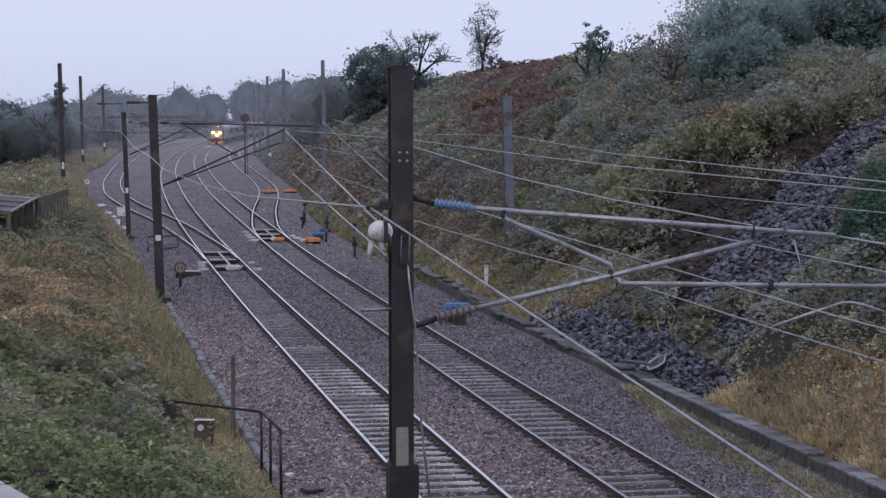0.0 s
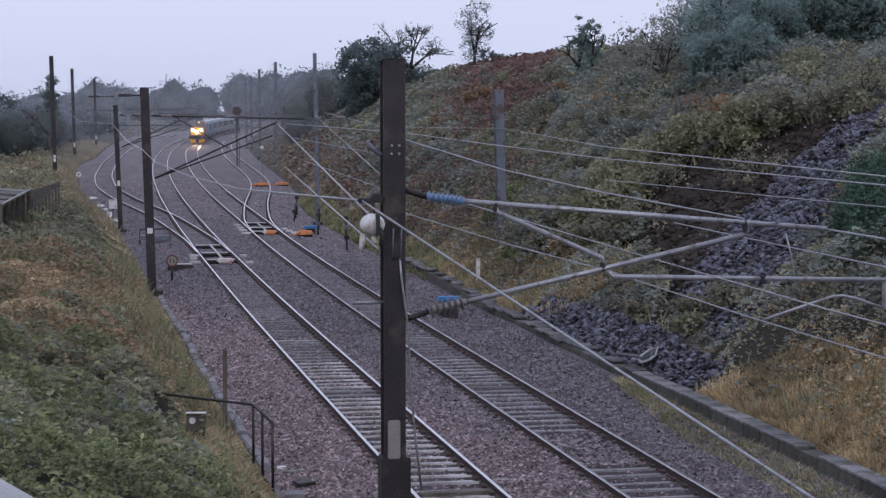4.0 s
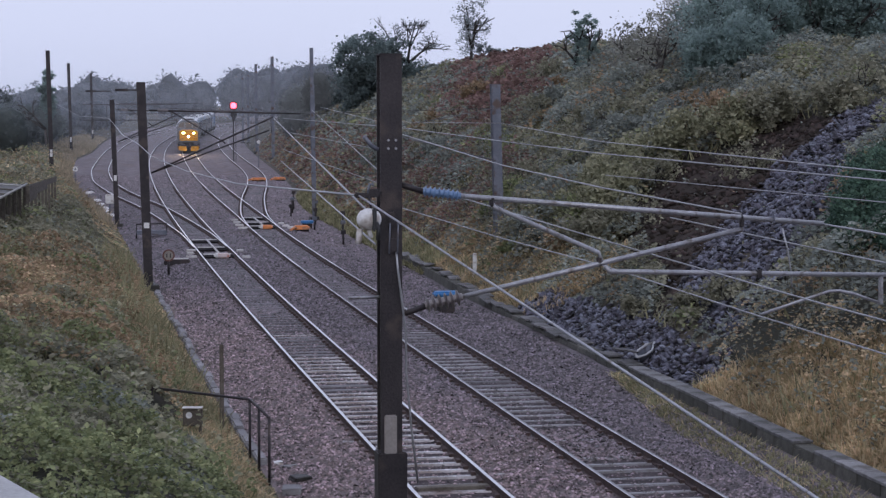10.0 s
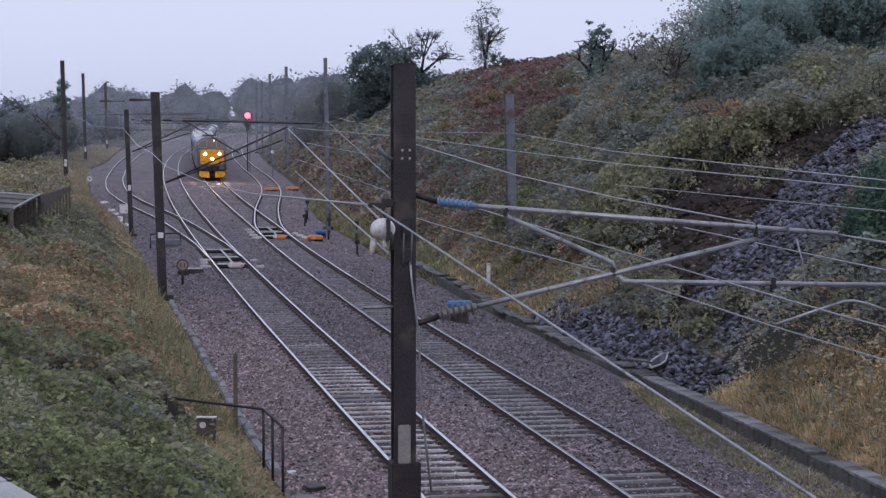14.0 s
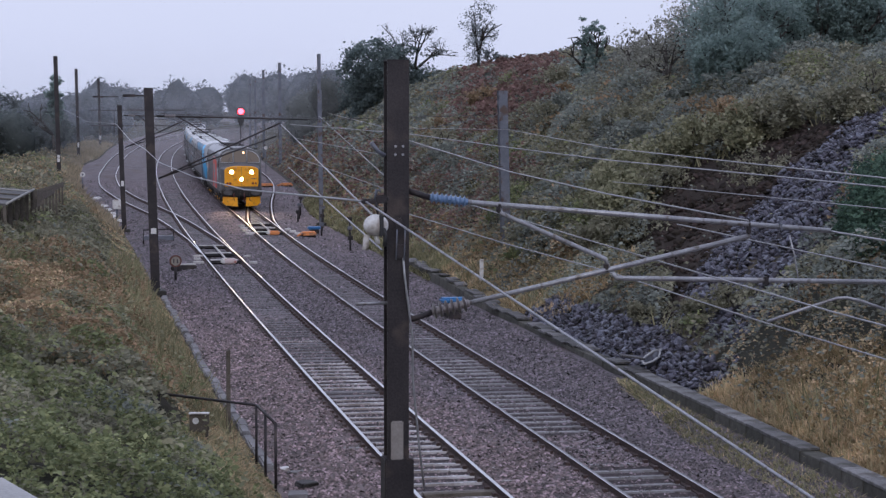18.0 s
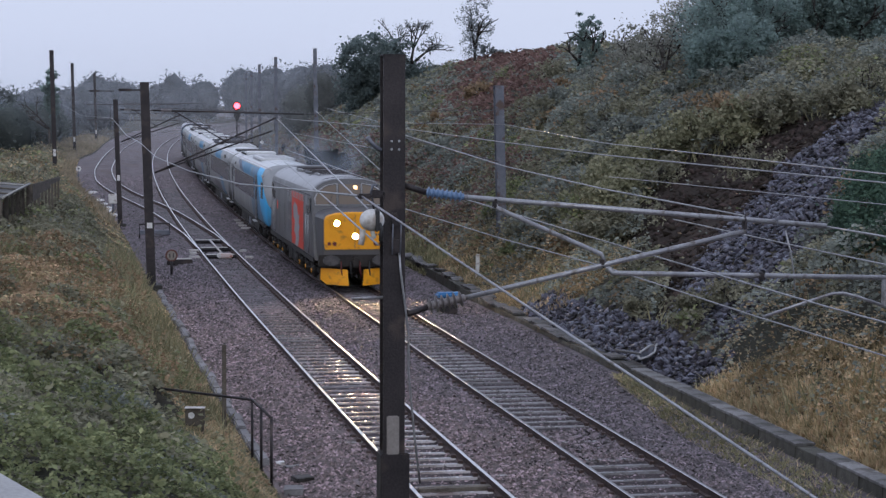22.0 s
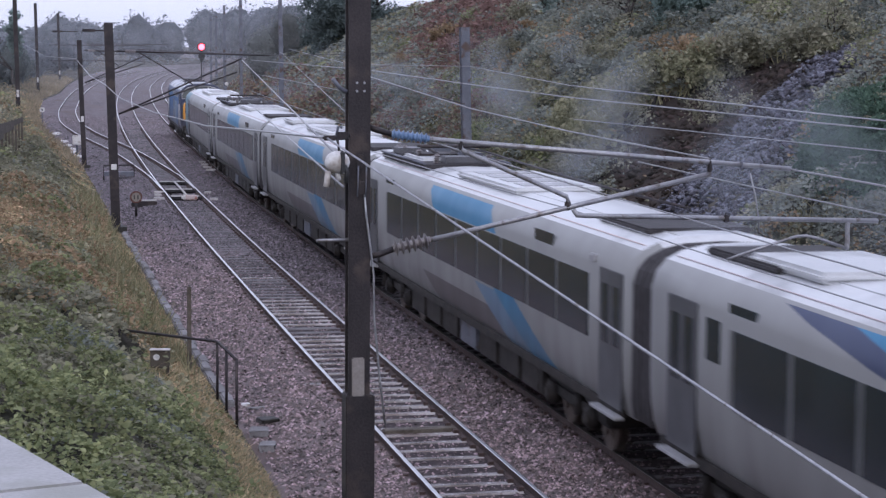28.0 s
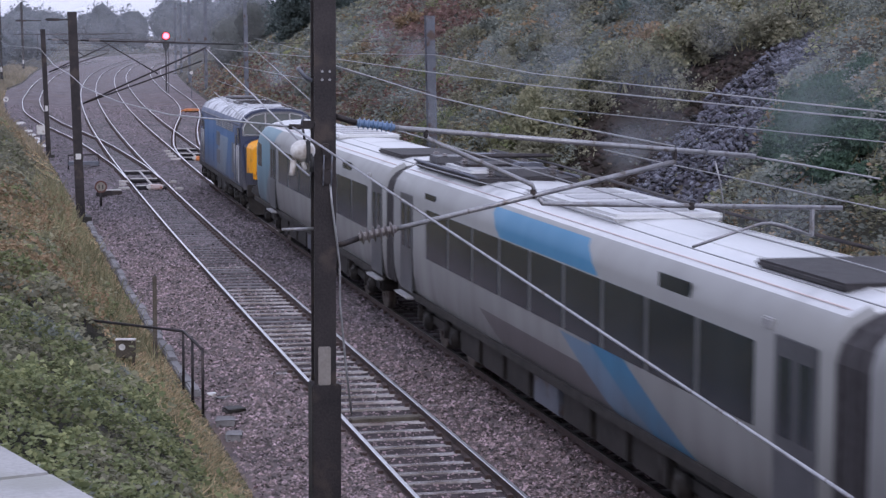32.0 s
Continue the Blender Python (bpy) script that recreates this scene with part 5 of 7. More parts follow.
        bogie(L, e * 5.2, 3, 1.95, cap=M_YELLOW if panel else None)
    for s in (-1, 1):
        for k in range(6):
            g = part("side_grille", box((s * 1.345, -4.85 + k * 1.05, 3.03), (0.03, 0.86, 0.30), 0.01), M_DGREY, L, "dark louvred grille")
            for j in range(4):
                part("slat", box((s * 1.362, -4.85 + k * 1.05, 2.93 + j * 0.07), (0.02, 0.8, 0.03)), M_SILVER, g)
        for k, wy in enumerate((-5.2, -1.6, 2.4, 4.4)):
            part("side_panel", box((s * 1.353, wy, 1.95), (0.012, 0.9, 1.1), 0.004), M_DGREY if k == 0 else paint, L)
        for zz in (1.7, 2.4):
            part("side_vent", box((s * 1.352, 0.1, zz), (0.016, 1.3, 0.55), 0.004), M_DGREY, L, "dark square vent")
        part("solebar", box((s * 1.33, 0, 0.98), (0.06, 16.2, 0.16), 0.01), M_UNDER, L)
        if panel:
            p = part("colour_panel", box((s * 1.357, -2.85, 2.13), (0.008, 4.1, 2.02), 0.003), M_ORPANEL, L, "large orange-red panel with a pale shape")
            out = [(-1.05, 0.62), (-0.55, 0.85), (0.05, 0.7), (0.35, 0.35), (0.8, 0.4), (0.55, 0.05), (0.85, -0.1), (0.5, -0.3), (0.65, -0.6), (0.3, -0.93), (-0.45, -0.93), (-0.25, -0.55), (-0.75, -0.35), (-0.5, 0.05), (-0.95, 0.2)]
            v = [(s * 1.366, -2.7 - a * 1.25, 1.98 + b * 0.93) for a, b in out]
            obj("pale_shape", v, [tuple(range(len(v)))], M_GREYPANEL, p)
            part("small_panel", box((s * 1.357, 4.9, 2.3), (0.008, 0.42, 0.34), 0.003), M_ORPANEL, L)
    # roof: ribs, exhaust hatches, grilles
    for k in range(4):
        y = -6.4 + k * 4.27
        arc = [(1.34 * math.copysign(abs(math.cos(a)) ** 0.72, math.cos(a)), y, 3.0 + 0.855 * math.sin(a) ** 0.85) for a in np.linspace(0.12, math.pi - 0.12, 12)]
        part("roof_rib", tube(arc, 0.012, 6), M_DGREY, L)
    for s in (-1, 1):
        part("roof_seam", tube([(s * 0.98, -7.0, 3.62), (s * 0.98, 7.0, 3.62)], 0.014, 6), M_DGREY, L)
        part("cantrail", tube([(s * 1.34, -7.0, 3.22), (s * 1.34, 7.0, 3.22)], 0.02, 6), M_DGREY, L)
    for k, (y, l, w) in enumerate(((-3.0, 1.5, 1.3), (-0.6, 1.9, 1.5), (2.2, 2.2, 1.5), (5.2, 1.0, 0.9))):
        h = part("roof_hatch", box((0, y, 3.82), (w, l, 0.1), 0.03), M_DGREY if k % 2 else roof, L)
        for j in range(5):
            part("slat", box((0, y - l * 0.4 + l * 0.2 * j, 3.875), (w * 0.85, 0.05, 0.03)), M_STEEL, h)
    part("fan_grille", rod(bmesh.new(), (0, 4.2, 3.84), (0, 4.2, 3.93), 0.62, n=28), M_DGREY, L, "round roof fan grille")
    for k, y in enumerate((-1.6, 0.1, 1.7)):
        part("under_tank", box((0, y, 0.62), (2.3, 1.5, 0.62), 0.06), M_UNDER, L)
    for s in (-1, 1):
        part("air_bottle", rod(bmesh.new(), (s * 1.1, -1.9, 0.55), (s * 1.1, -0.7, 0.55), 0.16), M_UNDER, L, "round air reservoir")
    return L


P_GREY = livery("grey_loco_paint", (0.135, 0.135, 0.142), [((0.20, 0.20, 0.21), -6.1, 1.0, 1.1, 3.25, 0.0)])
P_BLUE = livery("blue_loco_paint", (0.022, 0.05, 0.135), [((0.03, 0.13, 0.32), -5.6, 5.6, 1.15, 3.05, 0.0), ((0.20, 0.27, 0.36), -1.5, 1.8, 1.15, 2.6, 0.8), ((0.66, 0.66, 0.67), -7.14, -6.66, 1.15, 2.5, 0.0)])
P_HOODG = livery("dark_cab_paint", (0.10, 0.10, 0.11), [])
P_HOODB = livery("navy_cab_paint", (0.012, 0.022, 0.065), [], 0.45, spec=0.3)
M_BLUEROOF = mat("wet_pale_roof", (0.42, 0.43, 0.47), (0.66, 0.67, 0.72), 0.9, 0.35, bump=0.2, fine=14, spots=((0.10, 0.11, 0.15), 0.6, 1.5))
loco_a = locomotive("diesel_locomotive", "grey nosed diesel locomotive, yellow front, orange-red side panel, lamps lit", P_GREY, M_LROOF, M_YELLOW, True, True, P_HOODG, P_HOODG)
loco_b = locomotive("diesel_locomotive", "blue nosed diesel locomotive with yellow end behind the coaches", P_BLUE, M_BLUEROOF, M_YELLOW, False, False, P_HOODB, P_HOODB)


def coach(label, length, nose=0, blue_at=2.8, gear=0):
    """A multiple-unit coach; nose: -1 or 1 where a driving cab closes it, 0 for none."""
    C = thing("railway_coach", (0, 0, 0), label, "railway coach", "coaches of the unit")
    h = length / 2 - 0.40
    W, TOP, SIDE = 1.37, 3.72, 3.12
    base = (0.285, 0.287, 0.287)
    TEAL = (0.12, 0.22, 0.34)
    patches = [(BLUE, blue_at - 11.5, blue_at - 5.8, 2.97, 3.44, -1.8), (PLUM, -7.3, -1.0, 0.9, 1.55, -3.1), (TEAL, -9.0, -7.3, 0.9, 1.9, -3.1), (BLUE, -10.6, -9.0, 0.9, 1.96, -3.1)]
    if nose:
        e = nose
        sweep = (-60, -20.6, -8.0) if e < 0 else (20.6, 60, 8.0)
        navy = (-22.6, -20.6) if e < 0 else (20.6, 22.6)
        def zone(far, near):
            return (h - far, h - near) if e > 0 else (near - h, far - h)
        if e < 0:
            patches = [(BLUE, sweep[0], sweep[1], 2.97, 3.46, sweep[2]), (DBLUE, navy[0], navy[1], 2.97, 3.46, sweep[2]),
                       ((0.10, 0.19, 0.29), *zone(7.4, -3), 0.9, 3.4, 0.5 * e), ((0.05, 0.18, 0.34), *zone(3.6, -9), 0.9, 3.45, 1.2 * e),
                       ((0.03, 0.48, 0.92), *zone(0.1, -2.55), 1.0, 3.75, 1.5 * e),
                       ((0.035, 0.13, 0.30), *zone(-2.55, -9), 0.9, 1.9, 1.5 * e), ((0.27, 0.278, 0.29), *zone(-2.55, -9), 1.9, 3.75, 1.5 * e)]
        else:
            patches = [((0.17, 0.185, 0.205), *zone(4.6, -9), 0.9, 3.1, 0.8 * e), ((0.13, 0.25, 0.32), *zone(1.9, -9), 0.9, 3.6, 1.2 * e)]

    paint = livery("unit_paint", base, patches)
    ends = [-h, -h + 0.12] + list(np.linspace(-h + 2, h - 2, 8)) + [h - 0.12, h]
    shape = []
    for y in ends:
        w, s, t = W, SIDE, TOP
        if abs(y) >= h - 0.01 and not (nose and y * nose > 0):
            w, s, t = W - 0.06, SIDE - 0.05, TOP - 0.08
        shape.append((y, w, s, t))
    if nose:
        shape = [q for q in shape if q[0] * nose < h - 3.4]
        tail = [(h - 3.2, W, SIDE, TOP), (h - 2.6, W, SIDE - 0.02, TOP - 0.01), (h - 2.1, W - 0.01, 3.04, TOP - 0.05), (h - 1.6, W - 0.02, 2.95, 3.58), (h - 1.0, W - 0.06, 2.74, 3.27), (h - 0.5, W - 0.14, 2.42, 2.84), (h - 0.15, W - 0.27, 2.05, 2.38), (h + 0.08, W - 0.42, 1.7, 1.9), (h + 0.2, W - 0.6, 1.45, 1.6)]
        tail = [(y * nose, w, s, t) for y, w, s, t in tail]
        shape = shape + tail if nose > 0 else tail[::-1] + shape
    v, f = loft([ring_at(y, w, 1.0, s, t, True) for y, w, s, t in shape])
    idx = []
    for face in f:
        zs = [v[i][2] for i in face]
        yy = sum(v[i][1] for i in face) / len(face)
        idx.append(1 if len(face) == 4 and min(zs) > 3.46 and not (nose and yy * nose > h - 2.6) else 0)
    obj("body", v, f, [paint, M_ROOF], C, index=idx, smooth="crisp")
    lo = -h + 2.1 if nose >= 0 else -h + 6.6
    hi = h - 3.4 if nose <= 0 else h - 6.6
    n = int((hi - lo) / 1.9)
    for s in (-1, 1):
        for k in range(n):
            y = lo + (k + 0.5) * (hi - lo) / n
            part("window", box((s * (W + 0.004), y, 2.45), (0.02, (hi - lo) / n - 0.16, 1.0), 0.006), M_GLASS, C, "dark tinted window")
            part("mullion", box((s * (W - 0.004), y + (hi - lo) / n / 2, 2.45), (0.02, 0.17, 1.0)), M_MULLION, C)
        if nose <= 0:
            part("display", box((s * (W - 0.02), h - 3.7, 3.12), (0.02, 0.95, 0.3), 0.004), M_GLASS, C)
        if nose >= 0:
            part("display", box((s * (W - 0.02), -h + 5.0, 3.13), (0.02, 1.2, 0.44), 0.004), M_GLASS, C)
        for e in (-1, 1):
            dy = (h - 1.5 if e > 0 else 0.95 - h) if nose != e else e * (h - 5.4)
            d = part("door", box((s * (W + 0.002), dy, 2.1), (0.03, 1.2, 2.05), 0.01), M_DOORG, C, "grey sliding door leaf")
            part("door_window", box((s * (W + 0.02), dy - 0.28, 2.45), (0.01, 0.32, 0.9), 0.003), M_GLASS, d)
            part("door_window", box((s * (W + 0.02), dy + 0.28, 2.45), (0.01, 0.32, 0.9), 0.003), M_GLASS, d)
            part("step_board", box((s * (W + 0.06), dy, 0.98), (0.16, 1.3, 0.05), 0.01), M_SILVER, C, "pale step board")
        if nose < 0:
            part("small_window", box((s * (W + 0.004), h - 2.7, 2.72), (0.02, 0.5, 0.55), 0.006), M_GLASS, C)
        part("side_lamp", box((s * (W - 0.03), blue_at - 12.6, 3.2), (0.08, 0.3, 0.14), 0.02), M_SILVER, C)
        part("roof_seam", tube([(s * 1.06, -h + 0.3, 3.56), (s * 1.06, h - (0.3 if nose <= 0 else 3.2), 3.56)], 0.012, 6), M_SEAM, C)
        part("roof_seam", tube([(s * 0.55, -h + 0.3, 3.70), (s * 0.55, h - (0.3 if nose <= 0 else 3.2), 3.70)], 0.012, 6), M_ROOF, C)
        part("solebar", box((s * 1.3, 0, 1.0), (0.08, length - 1.8, 0.14), 0.01), M_UNDER, C)
    for e in (-1, 1):
        if nose != e:
            v, f = loft([ring_at(e * (h + q), w, 1.06, 3.04, t) for q, w, t in ((-0.02, 1.33, 3.62), (0.06, 1.34, 3.64), (0.13, 1.31, 3.6), (0.2, 1.34, 3.64), (0.28, 1.31, 3.6), (0.40, 1.34, 3.64))])
            obj("gangway_bellows", v, f, M_GANG, C, "black rubber gangway")
        else:
            tilt = Matrix.Translation((0, e * (h - 0.72), 3.06)) @ Matrix.Rotation(e * radians(49), 4, "X")
            part("windscreen", box((0, 0, 0.0), (1.25, 0.07, 0.66), 0.03, tilt), M_GLASS, C, "raked dark windscreen")
            for s in (-1, 1):
                part("cab_window", box((s * (W - 0.012), e * (h - 2.2), 2.55), (0.03, 1.0, 0.75), 0.01), M_GLASS, C)
                part("lamp_cluster", box((s * 0.72, e * (h + 0.02), 1.75), (0.3, 0.2, 0.3), 0.05), M_SILVER, C)
            part("coupler_cover", box((0, e * (h + 0.2), 1.15), (0.9, 0.5, 0.5), 0.12), M_UNDER, C)
        bogie(C, e * (h - 3.9), 2, 2.4, 1.1, 0.46)
    for k in range(7):
        y = -h * 0.45 + k * h * 0.15
        part("under_box", box((0, y, 0.66), (2.35, h * 0.13, 0.55), 0.03), M_UNDER if k != 3 else M_STEELGREY, C)
    part("roof_well", box((0, h - 2.2 if nose < 0 else -h + 2.2, 3.70), (1.7, 2.6, 0.10), 0.03), M_GANG, C, "dark sunken roof well")
    part("roof_pod", box((0, 0, 3.73), (1.75, 5.2, 0.12), 0.05), M_ROOF, C, "long raised air-conditioning pod")
    for k in range(4):
        part("pod_grille", box((0, -1.8 + k * 1.2, 3.795), (1.2, 0.8, 0.02), 0.006), M_SILVER, C)
    if nose <= 0:
        part("roof_pod", box((0, h - 3.6, 3.75), (1.6, 2.4, 0.14), 0.05), M_ROOF, C)
    if gear:
        g = h - 3.4
        part("pantograph_well", box((0, g, 3.70), (2.0, 5.6, 0.12), 0.03), M_GANG, C, "long dark pantograph well")
        for s in (-1, 1):
            part("well_rail", tube([(s * 1.0, g - 2.8, 3.78), (s * 1.0, g + 2.8, 3.78)], 0.03, 6), M_STEELGREY, C)
            part("lower_arm", tube([(s * 0.3, g - 1.5, 3.84), (s * 0.3, g + 0.7, 4.02)], 0.04), M_STEEL, C)
            part("upper_arm", tube([(s * 0.28, g + 0.7, 4.02), (s * 0.62, g - 1.3, 4.10)], 0.03), M_STEEL, C)
            for q in (-2.3, -0.2, 1.6, 2.4):
                ribbed("insulator", (s * 0.62, g + q, 3.75), (s * 0.62, g + q, 3.98), 0.05, 0.09, 4, M_INS_G, C)
            part("contact_strip", tube([(-0.85, g - 1.3 + s * 0.2, 4.1), (0.85, g - 1.3 + s * 0.2, 4.1)], 0.03, 6), M_STEEL, C)
        part("pantograph_frame", box((0, g + 0.2, 3.82), (1.3, 1.1, 0.1), 0.02), M_STEEL, C)
        for k, (bx, by, bw, bl) in enumerate(((-0.45, 1.9, 0.7, 0.8), (0.45, 2.2, 0.6, 0.6), (0.0, -2.2, 0.9, 0.7), (0.5, -0.9, 0.5, 0.6))):
            part("roof_box", box((bx, g + by, 3.84), (bw, bl, 0.16 + 0.04 * (k % 2)), 0.02), M_STEELGREY if k % 2 else M_DGREY, C)
        part("bus_bar", tube([(0.62, g + 2.4, 4.0), (0.62, g - 2.3, 4.0), (0.5, -2, 3.9), (0.5, -h + 3, 3.88)], 0.025), M_STEEL, C)
    return C


coaches = [coach("silver-grey unit coach with a bright blue cab end", 24.4, -1),
           coach("silver-grey unit coach with dark windows and blue flashes", 24.0, 0, 3.0, 1),
           coach("silver-grey unit coach with dark windows and blue flashes", 24.0, 0, 1.0),
           coach("silver-grey unit coach with dark windows and roof gear", 24.0, 0, 2.8, 1),
           coach("silver-grey unit coach with a blue cab by the blue engine", 24.4, 1, 2.8)]


# exhaust: thin blue-grey puffs, each of a few soft flakes, carried inside the engine until they are blown out
M_SMOKE = bpy.data.materials.new("thin_exhaust")
M_SMOKE.use_nodes = True
sn, sl = M_SMOKE.node_tree.nodes, M_SMOKE.node_tree.links
s_out = sn["Material Output"]
s_uv, s_len, s_map, s_mix, s_clear = (sn.new("ShaderNode" + k) for k in ("TexCoord", "VectorMath", "MapRange", "MixShader", "BsdfTransparent"))
s_body = sn.new("ShaderNodeBsdfDiffuse")
s_body.inputs["Color"].default_value = (0.42, 0.47, 0.56, 1)
s_len.operation = "LENGTH"
sl.new(s_uv.outputs["UV"], s_len.inputs[0])
s_map.interpolation_type = "SMOOTHSTEP"
s_map.inputs["From Min"].default_value, s_map.inputs["From Max"].default_value = 1.0, 0.0
s_map.inputs["To Min"].default_value, s_map.inputs["To Max"].default_value = 0.0, 0.14
sl.new(s_len.outputs["Value"], s_map.inputs["Value"])
sl.new(s_map.outputs[0], s_mix.inputs[0]), sl.new(s_clear.outputs[0], s_mix.inputs[1]), sl.new(s_body.outputs[0], s_mix.inputs[2])
sl.new(s_mix.outputs[0], s_out.inputs["Surface"])
puffs = []
ROUND = [(math.cos(math.tau * k / 20), math.sin(math.tau * k / 20)) for k in range(20)]
rp = np.random.default_rng(21)
for k in range(14):
    pf = thing("exhaust_puff", (0, 0, 0), "thin drifting blue-grey puff of diesel exhaust", "smoke", "exhaust puffs")
    wisps = []
    for j in range(8):
        c = (rp.uniform(-0.12, 0.12), rp.uniform(-5, 5), rp.uniform(-0.1, 0.1))
        size, w = rp.uniform(0.85, 1.1), rp.uniform(-0.35, 0.35)
        o = obj("wisp", [(a * size * math.cos(w), a * size * math.sin(w), b * size) for a, b in ROUND], [tuple(range(20))], M_SMOKE, pf)
        layer = o.data.uv_layers.new(name="soft")
        for i, ab in enumerate(ROUND):
            layer.data[i].uv = ab
        o.matrix_basis = Matrix.Translation(c)
        wisps.append((o, c, (rp.uniform(-1.2, 5.4), rp.uniform(-5, 5), rp.uniform(-0.9, 2.0))))
    puffs.append((pf, 19.0 + k * 0.8, rp.uniform(0.1, 0.9), rp.uniform(0.3, 1.3), wisps))

# distance haze over the curve and the far woods, added as soft upright discs
M_MIST = M_SMOKE.copy()
M_MIST.name = "thin_mist"
for nd in M_MIST.node_tree.nodes:
    if nd.type == "MAP_RANGE":
        nd.inputs["To Max"].default_value = 0.075
    if nd.type == "BSDF_DIFFUSE":
        nd.inputs["Color"].default_value = (0.60, 0.63, 0.70, 1)
for mx, my, mw, mh in ((10, 205, 60, 12), (14, 275, 95, 16), (22, 360, 150, 22), (30, 455, 230, 30)):
    o = obj("mist_bank", [(mx + a * mw, my, 2.5 + b * mh) for a, b in ROUND], [tuple(range(20))], M_MIST)
    layer = o.data.uv_layers.new(name="soft")
    for i, ab in enumerate(ROUND):
        layer.data[i].uv = ab
    tagged(o, "thin pale haze disc added over the curving line", "mist", "mist banks", "stuff")

# ---------------------------------------------------------------- loose stone and plants
rng = np.random.default_rng(7)


def quick(name, verts, quads, material, label="", category="", kind="stuff", parent=None, tris=False):
    """A big mesh straight from arrays."""
    me = bpy.data.meshes.new(name)
    k = 3 if tris else 4
    me.vertices.add(len(verts)), me.loops.add(len(quads) * k), me.polygons.add(len(quads))
    me.vertices.foreach_set("co", np.asarray(verts, np.float32).ravel())
    me.loops.foreach_set("vertex_index", np.asarray(quads, np.int32).ravel())
    me.polygons.foreach_set("loop_start", np.arange(0, len(quads) * k, k, dtype=np.int32))
    me.materials.append(material)
    me.update(calc_edges=True)
    ob = new(name, me)
    if parent:
        ob.parent = parent
    return tagged(ob, label, category, kind=kind)


def leaf_quads(p, size, flat=0.5):
    """Diamond leaves at the points p, turned at random, rather lying the larger flat is."""
    n = len(p)
    a = rng.normal(size=(n, 3))
    a[:, 2] *= 1 - flat
    a /= np.linalg.norm(a, axis=1)[:, None]
    b = rng.normal(size=(n, 3))
    b[:, 2] *= 1 - flat * 0.6
    b -= (b * a).sum(1)[:, None] * a
    b /= np.linalg.norm(b, axis=1)[:, None]
    s = (size * rng.uniform(0.6, 1.35, n))[:, None]
    nrm = np.cross(a, b)
    v = np.stack([p - a * s * 0.6, p + b * s * 0.36 + nrm * s * 0.1, p + a * s * 0.6, p - b * s * 0.36 + nrm * s * 0.1], 1).reshape(-1, 3)
    return v, np.arange(n * 4).reshape(-1, 4)


def blade_tris(p, height, width, lean=0.5):
    n = len(p)
    w = rng.uniform(0, math.tau, n)
    side = np.stack([np.cos(w), np.sin(w), np.zeros(n)], 1) * (width * rng.uniform(0.6, 1.3, n))[:, None]
    tip = rng.normal(size=(n, 3)) * lean
    tip[:, 2] = 1
    tip *= (height * rng.uniform(0.5, 1.25, n))[:, None]
    v = np.stack([p - side, p + side, p + tip], 1).reshape(-1, 3)
    return v, np.arange(n * 3).reshape(-1, 3)


def stones(p, size, squash=0.7, bedded=False):
    """Angular stones: bent octahedra; bedded ones have no underside."""
    n = len(p)
    base = np.array([(1, 0, 0), (0, 1, 0), (-1, 0, 0), (0, -1, 0), (0, 0, 1), (0, 0, -1)], float)
    v = base[None] * rng.uniform(0.6, 1.3, (n, 6, 1)) + rng.normal(size=(n, 6, 3)) * 0.22
    w = rng.uniform(0, math.tau, n)
    c, s = np.cos(w)[:, None], np.sin(w)[:, None]
    x, y = v[..., 0] * c - v[..., 1] * s, v[..., 0] * s + v[..., 1] * c
    tilt = rng.normal(size=(n, 2)) * 0.4
    z = v[..., 2] * squash + x * tilt[:, :1] + y * tilt[:, 1:] * 0.6
    v = np.stack([x, y, z], -1) * np.asarray(size)[:, None, None] + p[:, None]
    f = np.array([(0, 1, 4), (1, 2, 4), (2, 3, 4), (3, 0, 4), (1, 0, 5), (2, 1, 5), (3, 2, 5), (0, 3, 5)])
    if bedded:
        v[..., 5, 2] = v[..., :4, 2].min(-1) - 0.01
        f = f[:4]
    return v.reshape(-1, 3), (f[None] + (np.arange(n) * 6)[:, None, None]).reshape(-1, 3)


# ballast stones lie thick between and beside the rails
n = 112000
y = 21 + 62 * rng.random(n) ** 1.55
x = foot_left(y) + 0.1 + (toe_right(y) - foot_left(y) - 0.3) * rng.random(n)
gap = np.minimum(abs(abs(x - mid_left(y)) - 0.7525), abs(abs(x - mid_right(y)) - 0.7525))
inside = np.minimum(abs(x - mid_left(y)), abs(x - mid_right(y))) < 0.68
keep = (gap > 0.08) & ~(inside & (rng.random(n) < np.where(y < 50, 0.6, 0.35)))
x, y = x[keep], y[keep]
sz = rng.uniform(0.018, 0.046, len(x)) * (0.85 + y / 130)
p = np.stack([x, y, ground_z(x, y) + 0.004 - np.where(inside[keep], 0.012, 0)], 1)
m = 1500
y, x = rng.uniform(35.2, 38.6, m), 9.99 + rng.uniform(-0.66, 0.66, m)
p = np.concatenate([p, np.stack([x, y, np.full(m, -0.15) + rng.uniform(-0.015, 0.02, m)], 1)])
sz = np.concatenate([sz, rng.uniform(0.03, 0.06, m)])
n = 42000
y = 80 + 95 * rng.random(n) ** 1.3
x = foot_left(y) + 0.1 + (toe_right(y) - foot_left(y) - 0.3) * rng.random(n)
gap = np.minimum(np.minimum(abs(abs(x - mid_left(y)) - 0.7525), abs(abs(x - mid_right(y)) - 0.7525)), np.minimum(abs(abs(x - mid_loop(y)) - 0.7525), abs(abs(x - mid_side(y)) - 0.7525)))
x, y = x[gap > 0.14], y[gap > 0.14]
p = np.concatenate([p, np.stack([x, y, ground_z(x, y) - 0.02], 1)])
